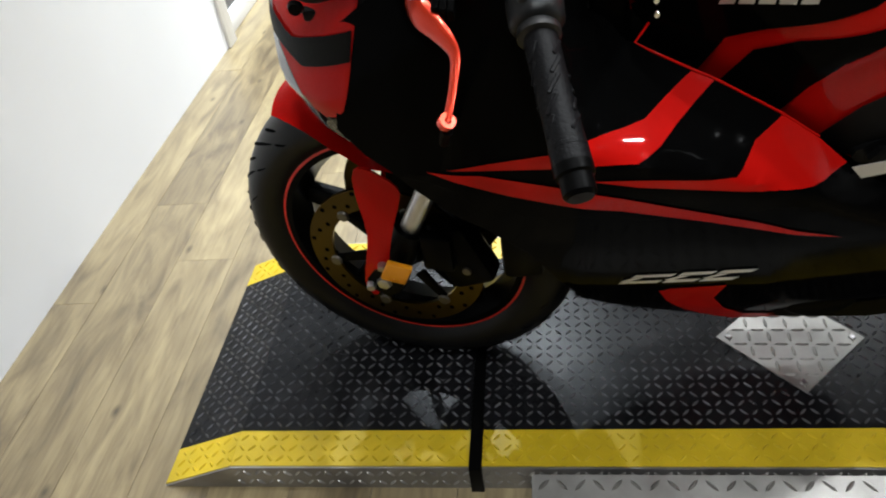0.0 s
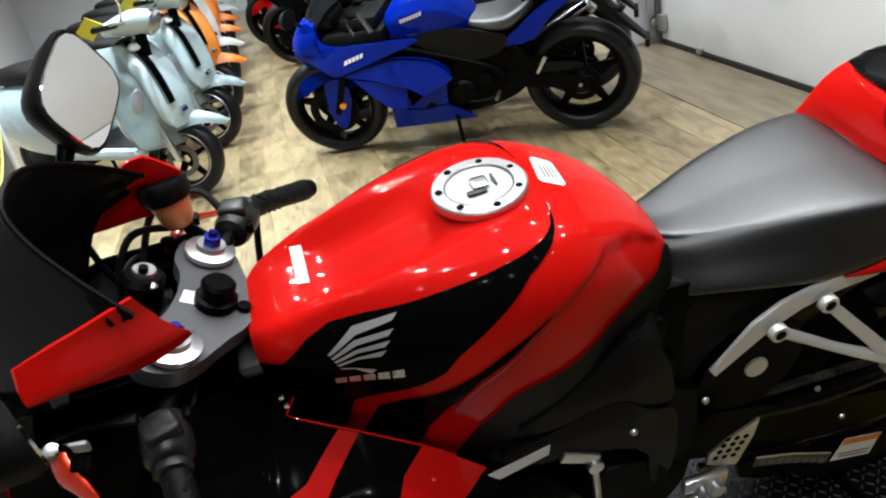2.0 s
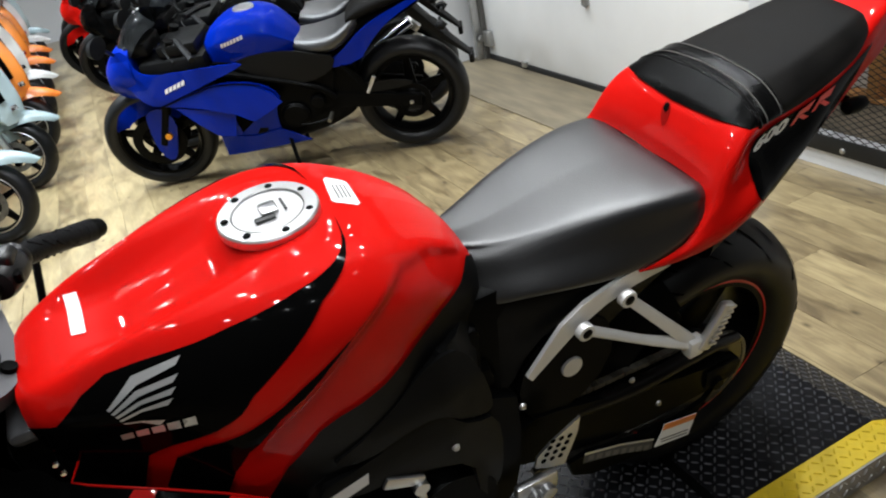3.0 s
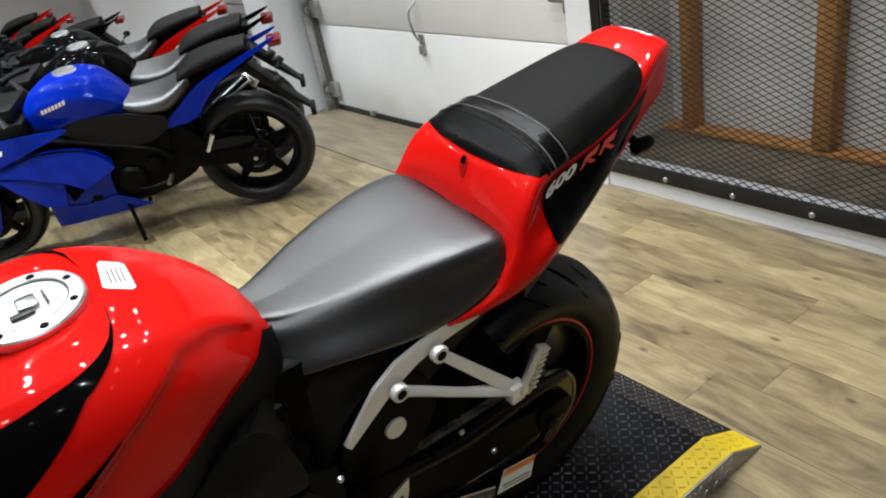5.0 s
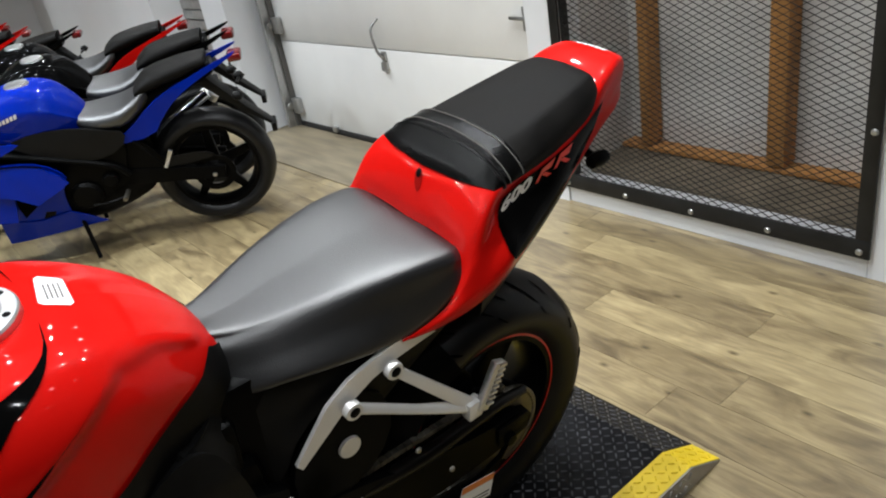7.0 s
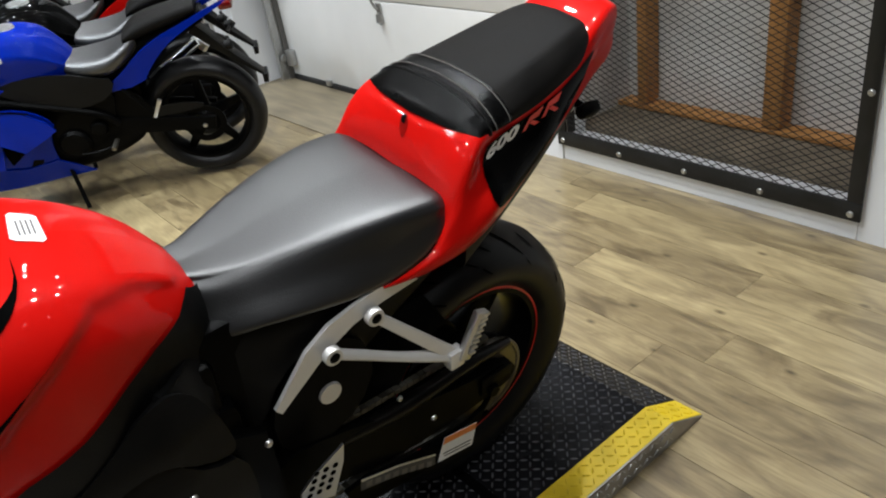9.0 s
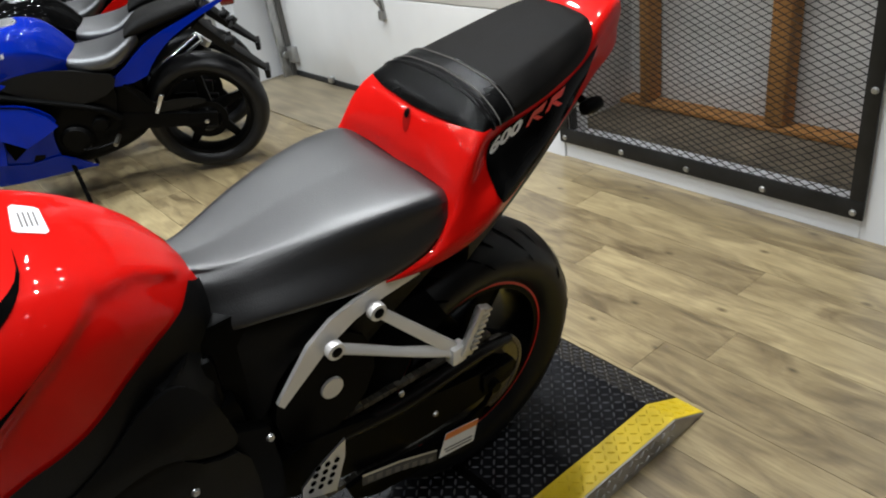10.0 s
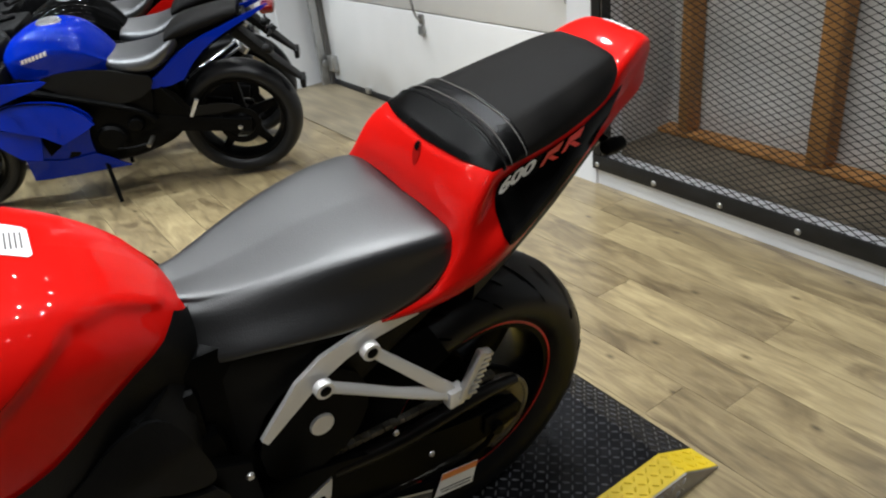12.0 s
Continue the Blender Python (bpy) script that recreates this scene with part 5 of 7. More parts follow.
SIDE = [(0.085, 0.80), (0.15, 0.85), (0.22, 0.868), (0.30, 0.86), (0.335, 0.80), (0.365, 0.745), (0.400, 0.718), (0.414, 0.714), (0.478, 0.694), (0.502, 0.687), (0.572, 0.655), (0.613, 0.631), (0.66, 0.588), (0.70, 0.565), (0.735, 0.543), (0.77, 0.50), (0.81, 0.40), (0.825, 0.30), (0.80, 0.215), (0.70, 0.205), (0.585, 0.220), (0.52, 0.258), (0.43, 0.295), (0.345, 0.345), (0.335, 0.380), (0.28, 0.472), (0.228, 0.520), (0.185, 0.544), (0.142, 0.578), (0.115, 0.605), (0.085, 0.625), (0.055, 0.66), (0.068, 0.72)]
S1 = [(0.163, 0.618), (0.208, 0.608), (0.262, 0.595), (0.318, 0.586), (0.394, 0.577), (0.494, 0.554), (0.658, 0.509), (0.552, 0.551), (0.393, 0.600), (0.328, 0.614), (0.230, 0.624)]
S2 = [(0.190, 0.627), (0.240, 0.643), (0.304, 0.661), (0.354, 0.671), (0.393, 0.671), (0.418, 0.674), (0.445, 0.684), (0.474, 0.694), (0.498, 0.687), (0.455, 0.668), (0.432, 0.656), (0.409, 0.647), (0.354, 0.648), (0.26, 0.636)]
S3 = [(0.357, 0.627), (0.423, 0.627), (0.516, 0.624), (0.538, 0.645), (0.572, 0.654), (0.613, 0.630), (0.648, 0.598), (0.630, 0.601), (0.565, 0.605), (0.510, 0.609), (0.411, 0.617)]
BELLY = [(0.458, 0.374), (0.475, 0.384), (0.545, 0.397), (0.538, 0.345), (0.56, 0.300), (0.600, 0.258), (0.66, 0.234), (0.74, 0.234), (0.798, 0.258), (0.802, 0.207), (0.70, 0.208), (0.590, 0.224), (0.54, 0.256), (0.506, 0.290), (0.475, 0.332)]
for s in (-1, 1):
    def sided(bm):
        return bm if s < 0 else mirrored(bm)
    fp = part("side_fairing", sided(panel(SIDE, fw_half, 0.005, 0.014, 0)), "blackpaint", bike, "glossy black side fairing with red stripes")
    FAIR_T = tree(sided(panel(SIDE, fw_half, 0, 0.014, 0)))
    for poly in (S1, S2, S3, BELLY):
        part("stripe", decal(poly, FAIR_T, 0.0022, 0.007, 0, s), "red", fp, "red stripe")
    part("fairing_edge", sided(tube([(0.436, -0.098, 0.800), (0.441, -0.085, 0.765), (0.434, -0.076, 0.738), (0.414, -0.090, 0.716), (0.43, -0.100, 0.711), (0.478, -0.122, 0.696), (0.502, -0.133, 0.689), (0.572, -0.159, 0.657), (0.613, -0.175, 0.633)], 0.0016, 6)), "red", fp, "red edge trim")
    for k, (x0, x1, z0, h) in enumerate(((0.400, 0.452, 0.401, 0.026), (0.458, 0.500, 0.405, 0.029), (0.506, 0.548, 0.409, 0.031))):
        q = h * 0.30
        for a, b_ in ((0.0, q), (h - q, h)):
            part("lettering_bar", decal([(x0 + a * 0.9, z0 + a), (x1 + a * 0.9, z0 + a + 0.004), (x1 + b_ * 0.9, z0 + b_ + 0.004), (x0 + b_ * 0.9, z0 + b_)], FAIR_T, 0.002, 0.02, 0, s), "silver", fp, "slanted silver bar")
        part("lettering_bar", decal([(x0 + 0.002, z0 + q), (x0 + 0.015, z0 + q + 0.001), (x0 + 0.015 + h * 0.7, z0 + h - q), (x0 + 0.002 + h * 0.7, z0 + h - q)], FAIR_T, 0.0021, 0.02, 0, s), "silver", fp, "slanted silver bar")
    # belly side wall and inner cowl close the machine
    part("engine_side", sided(panel([(0.28, 0.56), (0.42, 0.60), (0.60, 0.55), (0.80, 0.545), (0.99, 0.60), (1.0, 0.44), (0.98, 0.30), (0.85, 0.22), (0.6, 0.23), (0.42, 0.34)], lambda x, w: 0.15, 0.02, 0.08, 1)), "satin", bike)
for s in (-1, 1):
    def sided(bm):
        return bm if s < 0 else mirrored(bm)
    part("frame_cover", sided(panel([(0.64, 0.60), (0.72, 0.645), (0.80, 0.70), (0.87, 0.720), (0.935, 0.728), (0.975, 0.708), (1.00, 0.66), (0.995, 0.56), (0.965, 0.47), (0.90, 0.47), (0.87, 0.53), (0.80, 0.56), (0.70, 0.575)], lambda x, w: 0.176 - 0.42 * max(0, x - 0.88) - 0.95 * max(0, x - 0.915) - 0.45 * max(0, w - 0.66), 0.012, 0.03, 2)), "plastic", bike, "matt black frame cover")
    part("knee_lobe", sided(panel([(0.690, 0.648), (0.735, 0.668), (0.799, 0.694), (0.850, 0.726), (0.893, 0.728), (0.921, 0.698), (0.940, 0.630), (0.946, 0.575), (0.90, 0.60), (0.855, 0.648), (0.805, 0.648), (0.745, 0.628)], lambda x, w: 0.186 - 0.30 * max(0, x - 0.87) - 0.40 * max(0, w - 0.67), 0.010, 0.014, 2)), "plastic", bike, "rounded matt black knee cover")
    part("lower_cover", sided(panel([(0.66, 0.615), (0.745, 0.622), (0.805, 0.642), (0.856, 0.642), (0.900, 0.592), (0.950, 0.565), (0.958, 0.47), (0.945, 0.40), (0.905, 0.40), (0.895, 0.52), (0.80, 0.565), (0.70, 0.575)], lambda x, w: 0.190 - 0.30 * max(0, x - 0.87) - 0.25 * max(0, w - 0.60), 0.010, 0.014, 1)), "plastic", bike, "matt black engine side cover")
    part("under_seat_cover", sided(panel([(0.945, 0.735), (0.985, 0.722), (1.06, 0.726), (1.16, 0.724), (1.25, 0.716), (1.20, 0.690), (1.10, 0.660), (1.04, 0.610), (1.01, 0.53), (0.97, 0.50), (0.95, 0.60)], lambda x, w: float(np.interp(x, [0.955, 1.0, 1.05, 1.12, 1.25], [0.088, 0.102, 0.119, 0.136, 0.146]) - 0.50 * max(0, w - 0.69)), 0.006, 0.02, 1)), "plastic", bike, "matt black side cover under the seat")

# nose: two red cheeks, headlamps, middle, and the smoked screen
def nose_ring(z, n=26):
    cx = np.interp(z, [0.60, 0.64, 0.70, 0.78, 0.84, 0.88], [0.035, -0.008, -0.035, -0.020, 0.014, 0.045])
    sx = np.interp(z, [0.60, 0.64, 0.70, 0.80, 0.88], [0.10, 0.108, 0.120, 0.14, 0.17])
    hv_ = np.interp(z, [0.60, 0.64, 0.70, 0.80, 0.88], [0.125, 0.146, 0.154, 0.146, 0.128])
    return [(cx + (sx - cx) * (1 - math.cos(a)) , -hv_ * math.sin(a), z) for a in np.linspace(0, math.pi / 2, n)]
ZN = np.linspace(0.60, 0.88, 32)
full = grid_bm([nose_ring(z)[::-1] + [(x, -y, w) for x, y, w in nose_ring(z)[1:]] for z in ZN])
NOSE_T = tree(full)
bmesh.ops.solidify(full, geom=full.faces[:], thickness=0.004)
nose = part("nose_cowl", full, "switch", bike, "dark nose cowl")
CHEEK = [(0.134, 0.872), (0.110, 0.80), (0.085, 0.72), (0.068, 0.682), (0.036, 0.668), (0.014, 0.712), (-0.002, 0.760), (0.004, 0.82), (0.030, 0.865), (0.075, 0.879)]
LAMP = [(0.036, 0.666), (0.013, 0.711), (-0.004, 0.762), (-0.014, 0.745), (-0.006, 0.70), (0.010, 0.640), (0.028, 0.612), (0.042, 0.635)]
for side in (-1, 1):
    ck = part("nose_cheek", decal(CHEEK, NOSE_T, 0.0028, 0.01, 1, side), "red", nose, "glossy red nose panel")
    part("chevron", decal([(-0.004, 0.792), (0.030, 0.776), (0.108, 0.800), (0.098, 0.762), (0.034, 0.742), (-0.003, 0.762)], NOSE_T, 0.0050, 0.01, 0, side), "plastic", ck, "grey black chevron decal")
    part("headlamp", decal(LAMP, NOSE_T, 0.0030, 0.01, 1, side), "headlamp", nose, "grey headlamp lens")
    part("nose_chin", decal([(0.038, 0.664), (0.068, 0.678), (0.092, 0.668), (0.094, 0.635), (0.075, 0.612), (0.045, 0.606), (0.030, 0.612), (0.044, 0.636)], NOSE_T, 0.0030, 0.01, 1, side), "chin", nose, "dark grey chin of the nose")
    part("stay_boot", turned(lathe([(0.0, 0.014), (0.012, 0.013), (0.020, 0.008), (0.024, 0.0)], (0, 0, 0), (0, side, 0), 24), Matrix.Translation((0.078, side * 0.138, 0.852)) @ Matrix.Diagonal((1.25, 1, 0.8, 1))), "plastic", nose, "black rubber boot of the mirror stay")
    part("panel_screw", lathe([(0.0, 0.006), (0.007, 0.006), (0.009, 0.0)], (0.055, side * 0.148, 0.835), (0, side, 0), 12), "satin", nose)
    # upper red wing with the mirror stay
    wing = panel([(0.231, 1.018), (0.2295, 1.000), (0.230, 0.982), (0.246, 0.970), (0.264, 0.954), (0.299, 0.922), (0.317, 0.913), (0.345, 0.909), (0.358, 0.913), (0.358, 0.921), (0.351, 0.932), (0.338, 0.956), (0.332, 0.972), (0.325, 0.997), (0.28, 1.006)],
                 lambda x, w: 0.205 - 0.9 * (x - 0.24) + 0.016 * max(0.0, 1 - abs(w - (0.985 - 0.50 * (x - 0.23))) / 0.035), 0.005, 0.008, 0)
    if side > 0:
        wing = panel([(0.150, 0.905), (0.175, 0.928), (0.215, 0.956), (0.27, 0.985), (0.322, 1.011), (0.348, 0.990), (0.372, 0.962), (0.345, 0.935), (0.318, 0.916), (0.26, 0.916), (0.20, 0.913)], lambda x, w: 0.158 + 0.08 * max(0, x - 0.25) + 0.04 * (0.96 - w), 0.006, 0.02, 1)
    part("upper_cowl", wing if side < 0 else mirrored(wing), "red", bike, "glossy red upper cowl wing")
    part("cowl_clip", lathe([(0.0, 0.003), (0.005, 0.002), (0.006, 0.0)], (0.302, side * 0.151, 0.992), (0.67 * -1, side * 0.74, 0), 10), "satin", bike)
rows = []
for u in np.linspace(0, 1, 14):
    ring = []
    for a in np.linspace(-1, 1, 25):
        bx, bv, bz = 0.052 + 0.155 * abs(a) ** 2.2, 0.128 * a + 0.0, 0.880 - 0.005 * abs(a) ** 2
        tx, tv, tz = 0.218 + 0.105 * abs(a) ** 2.4, 0.145 * a, 1.085 - 0.10 * abs(a) ** 2.6
        k = u
        bulge = 0.02 * math.sin(math.pi * u)
        ring.append((bx + (tx - bx) * k - bulge * 0.5, bv + (tv - bv) * k, bz + (tz - bz) * k + bulge))
    rows.append(ring)
scr = grid_bm(rows)
rim = [tuple(p) for p in rows[-1]]
bmesh.ops.solidify(scr, geom=scr.faces[:], thickness=0.003)
ws = part("windscreen", scr, "smoke", bike, "dark smoked windscreen")
part("screen_edge", tube(rim, 0.004, 8), "satin", ws, "black edge of the windscreen")
part("instrument_pod", join(turned(rbox(-0.035, 0.035, -0.085, 0.085, -0.03, 0.03, 0.012), Matrix.Translation((0.225, 0, 0.862)) @ Matrix.Rotation(radians(-30), 4, "Y"))), "plastic", bike, "black instrument pod")
part("air_box", join(rbox(0.405, 0.60, -0.075, 0.075, 0.60, 0.755, 0.02), rbox(0.36, 0.44, -0.05, 0.05, 0.58, 0.765, 0.015)), "satin", bike, "black air box under the tank nose")
part("cockpit_tray", rbox(0.05, 0.30, -0.125, 0.125, 0.80, 0.815, 0.004), "plastic", bike)
part("screen_stay", tube([(0.26, 0.06, 0.87), (0.235, 0.10, 0.95), (0.30, 0.135, 0.975)], 0.005, 8, 14), "satin", bike)

# mirrors
for s in (-1, 1):
    c = Vector((0.230, s * 0.278, 1.031)) if s < 0 else Vector((0.254, 0.288, 1.060))
    rr = 0.074 if s < 0 else 0.082
    body = lathe([(0.0, -0.050), (rr * 0.51, -0.046), (rr * 0.85, -0.028), (rr, 0.0), (rr - 0.002, 0.010), (0.0, 0.008)], (0, 0, 0), (1, 0, 0), 36)
    m = Matrix.Translation(c) @ Matrix.Rotation(s * radians(-30 if s < 0 else -22), 4, "Z") @ Matrix.Rotation(radians(0 if s < 0 else -14), 4, "Y") @ Matrix.Rotation(s * radians(4 if s < 0 else 20), 4, "X") @ Matrix.Diagonal((1.0, 1.08 if s < 0 else 1.0, 0.74 if s < 0 else 0.98, 1))
    glass = lathe([(0.0, 0.0125), (rr * 0.90, 0.0125), (rr * 0.92, 0.009), (0.0, 0.009)], (0, 0, 0), (1, 0, 0), 36)
    for bm in (body, glass):
        for v in bm.verts:
            if s > 0:
                r = math.hypot(v.co.y, v.co.z)
                if r < 1e-6:
                    continue
                f = (abs(v.co.y / r) ** 4 + abs(v.co.z / r) ** 4) ** -0.25
                v.co.y, v.co.z = v.co.y * f * 1.04, v.co.z * f * 0.80
            elif v.co.z > 0:
                v.co.y *= 1 - 6.5 * v.co.z
                v.co.z *= 1.12
    mr = part("mirror", turned(body, m), "plastic", bike, "black rear view mirror housing")
    part("mirror_glass", turned(glass, m), "mirror", mr, "mirror glass")
    part("mirror_stalk", tube([c + Vector((-0.02, -s * 0.03, -0.03)), c + Vector((-0.06, -s * 0.11, -0.10)), Vector((0.085, s * 0.14, 0.868))], [0.013, 0.010, 0.013], 10, 14), "satin", mr)

# swingarm, chain side, pegs
for s in (-1, 1):
    def sided(bm):
        return bm if s < 0 else mirrored(bm)
    sw = part("swingarm", sided(join(panel([(0.97, 0.40), (1.02, 0.455), (1.10, 0.44), (1.25, 0.385), (1.40, 0.345), (1.50, 0.335), (1.52, 0.30), (1.49, 0.272), (1.38, 0.27), (1.25, 0.275), (1.08, 0.32), (0.99, 0.355)], lambda x, w: 0.128, 0.035, 0.06, 1))), "satin", bike, "black swingarm")
    part("axle_block", sided(join(rbox(1.42, 1.50, -0.135, -0.128, 0.29, 0.335, 0.003), lathe([(0.0, -0.012), (0.013, -0.011), (0.015, 0.0)], (RA.x, -0.133, RA.z), (0, 1, 0), 6))), "satin", sw)
part("chain_guard", tube([(1.12, -0.118, 0.405), (1.25, -0.122, 0.392), (1.40, -0.122, 0.395), (1.50, -0.118, 0.378)], [0.012, 0.016, 0.014, 0.010], 10, 20), "glossarm", bike)
part("rear_sprocket", lathe([(0.055, -0.103), (0.092, -0.103), (0.092, -0.109), (0.055, -0.109)], RA, (0, 1, 0), 42, closed=True), "darksteel", bike, "worn steel rear sprocket")
links = []
for k in range(22):
    a = -1.35 + k * 2.75 / 21
    links.append(turned(rbox(-0.0075, 0.0075, -0.006, 0.006, -0.005, 0.005, 0.002, 1), Matrix.Translation(RA + Vector((math.cos(a) * 0.095, -0.106, math.sin(a) * 0.095))) @ Matrix.Rotation(-a - math.pi / 2, 4, "Y")))
for k in range(30):
    for z0, z1 in ((0.41, 0.475), (0.213, 0.36)):
        t = k / 29
        links.append(rbox(1.45 - 0.40 * t - 0.006, 1.45 - 0.40 * t + 0.006, -0.112, -0.100, z0 + (z1 - z0) * t * 0.4 - 0.005, z0 + (z1 - z0) * t * 0.4 + 0.005))
part("drive_chain", join(*links), "darksteel", bike, "greasy steel drive chain", kind="stuff")
rows = []
for a in np.linspace(radians(112), radians(196), 22):
    d = Vector((math.cos(a), 0, math.sin(a)))
    rows.append([RA + d * (0.311 - 0.075 * abs(u) ** 3) + Vector((0, 0.104 * u, 0)) for u in np.linspace(-1, 1, 15)])
hg = grid_bm(rows)
bmesh.ops.solidify(hg, geom=hg.faces[:], thickness=0.003)
part("hugger", hg, "plastic", bike, "matt black rear hugger")
part("rear_brake_disc", lathe([(0.070, 0.085), (0.110, 0.085), (0.110, 0.090), (0.070, 0.090)], RA, (0, 1, 0), 40, closed=True), "darksteel", rw, "steel rear brake disc")
part("rear_caliper", turned(rbox(-0.05, 0.05, 0.075, 0.115, -0.025, 0.025, 0.01), Matrix.Translation(RA + Vector((-0.06, 0, 0.09)))), "satin", bike, "black rear brake caliper")
part("pivot_plate", panel([(1.01, 0.55), (1.05, 0.60), (1.10, 0.63), (1.17, 0.62), (1.20, 0.54), (1.16, 0.46), (1.08, 0.43), (1.02, 0.46)], lambda x, w: 0.124, 0.01, 0.05, 1), "satin", bike)
part("pivot_cap", lathe([(0.0, -0.005), (0.0185, -0.005), (0.0195, -0.003), (0.0195, 0.0)], (1.110, -0.124, 0.534), (0, 1, 0), 24), "cast", bike, "pale round frame cap")
for s in (-1, 1):
    def sided(bm):
        return bm if s < 0 else mirrored(bm)
    part("subframe_rail", sided(panel([(1.020, 0.578), (1.012, 0.590), (1.072, 0.664), (1.112, 0.690), (1.201, 0.713), (1.259, 0.700), (1.268, 0.690), (1.201, 0.682), (1.150, 0.668), (1.119, 0.652), (1.092, 0.634)], lambda x, w: 0.150 + 0.02 * max(0, x - 1.1), 0.007, 0.02, 0)), "cast", bike, "silver cast subframe rail")
    pg = part("passenger_peg_bracket", sided(bar((1.180, -0.160, 0.675), (1.302, -0.184, 0.535), 0.017, 0.023, 0.009, 0.012, (0, 1, 0), 0.003)), "cast", bike, "silver passenger footpeg bracket")
    part("lower_arm", sided(tube([(1.105, -0.158, 0.647), (1.15, -0.163, 0.618), (1.21, -0.172, 0.580), (1.26, -0.179, 0.552), (1.302, -0.184, 0.530)], [0.0085, 0.0085, 0.008, 0.010, 0.012], 10, 20, 0.65)), "cast", pg)
    part("peg_joint", sided(rbox(1.292, 1.322, -0.198, -0.176, 0.506, 0.542, 0.004)), "cast", pg)
    for x, z in ((1.180, 0.675), (1.105, 0.647)):
        part("arm_boss", sided(lathe([(0.0, -0.006), (0.0135, -0.0055), (0.0145, -0.003), (0.0145, 0.006)], (x, -0.163, z), (0, 1, 0), 24)), "cast", pg)
        part("bracket_bolt", sided(lathe([(0.0, -0.0075), (0.006, -0.0075), (0.0085, -0.0065), (0.0085, -0.004)], (x, -0.163, z), (0, 1, 0), 16)), "satin", pg, "dark hex bolt")
    part("passenger_peg", sided(join(bar((1.318, -0.195, 0.518), (1.355, -0.200, 0.605), 0.024, 0.026, 0.014, 0.014), *[bar((1.322 + 0.0042 * k, -0.206, 0.535 + 0.0095 * k), (1.335 + 0.0042 * k, -0.206, 0.532 + 0.0095 * k), 0.004, 0.004, 0.005, 0.005, (0, 1, 0), 0) for k in range(8)])), "alu", pg, "folded ribbed alloy footpeg")
    hp = sided(panel([(1.012, 0.418), (1.04, 0.440), (1.095, 0.468), (1.090, 0.430), (1.066, 0.362), (1.030, 0.378), (1.008, 0.392)], lambda x, w: 0.172, 0.004, 0.03, 0))
    h_ = part("heel_guard", hp, "alu", bike, "perforated alloy heel guard")
    part("guard_holes", sided(join(*[lathe([(0.0, -0.0006), (0.0052, -0.0006), (0.0052, 0.0)], (1.024 + 0.0165 * i + 0.006 * j, -0.1722, 0.401 + 0.0135 * j - 0.004 * i), (0, 1, 0), 10) for i in range(3) for j in range(4)])), "groove", h_, kind="stuff")
    part("rider_peg", sided(join(tube([(1.0, -0.17, 0.345), (0.985, -0.26, 0.352)], 0.012, 10), rbox(0.965, 1.045, -0.185, -0.17, 0.33, 0.375, 0.005))), "alu", bike, "alloy rider footpeg")
part("gear_lever", join(tube([(0.86, -0.20, 0.335), (0.93, -0.195, 0.33), (1.02, -0.19, 0.345)], 0.007, 8, 10), tube([(0.862, -0.195, 0.335), (0.862, -0.245, 0.335)], 0.009, 10), lathe([(0.0, -0.01), (0.014, -0.008), (0.014, 0.008), (0.0, 0.01)], (1.02, -0.19, 0.345), (0, 1, 0), 12)), "alu", bike, "alloy gear lever")
part("shift_linkage", join(tube([(0.803, -0.195, 0.53), (0.815, -0.195, 0.32)], 0.006, 8), bar((0.755, -0.192, 0.575), (0.81, -0.193, 0.545), 0.020, 0.018, 0.008, 0.008), lathe([(0, -0.01), (0.012, -0.008), (0.012, 0.008), (0, 0.01)], (0.803, -0.194, 0.535), (0, 1, 0), 12)), "alu", bike, "alloy shift linkage")
for x, z in ((0.866, 0.574), (0.977, 0.590), (1.226, 0.444), (1.296, 0.337)):
    part("frame_bolt", lathe([(0.0, -0.005), (0.0045, -0.004), (0.0062, 0.0)], (x, -0.190 if x < 1.0 else -0.140, z), (0, 1, 0), 12), "steel", bike)
lb = part("swingarm_label", panel([(1.318, 0.263), (1.399, 0.243), (1.387, 0.184), (1.299, 0.205)], lambda x, w: 0.1435, 0.001, 0.03), "white", bike, "white and orange warning label")
part("label_band", panel([(1.318, 0.263), (1.399, 0.243), (1.395, 0.228), (1.313, 0.248)], lambda x, w: 0.1445, 0.0008, 0.03), "orangeprint", lb)
part("label_print", join(*[panel([(1.312 + 0.003 * k, 0.222 - 0.009 * k), (1.384 - 0.002 * k, 0.204 - 0.009 * k), (1.383 - 0.002 * k, 0.2015 - 0.009 * k), (1.312 + 0.003 * k, 0.2195 - 0.009 * k)], lambda x, w: 0.1442, 0.0006, 0.05) for k in range(2)]), "ink", lb)
stp = part("swingarm_sticker", panel([(1.131, 0.308), (1.21, 0.278), (1.294, 0.235), (1.292, 0.206), (1.21, 0.250), (1.128, 0.281)], lambda x, w: 0.1435, 0.001, 0.03), "ink", bike, "dark data sticker with a silver edge")
part("sticker_edge", panel([(1.131, 0.310), (1.21, 0.280), (1.294, 0.237), (1.294, 0.232), (1.21, 0.275), (1.131, 0.304)], lambda x, w: 0.1442, 0.0006, 0.03), "silver", stp)
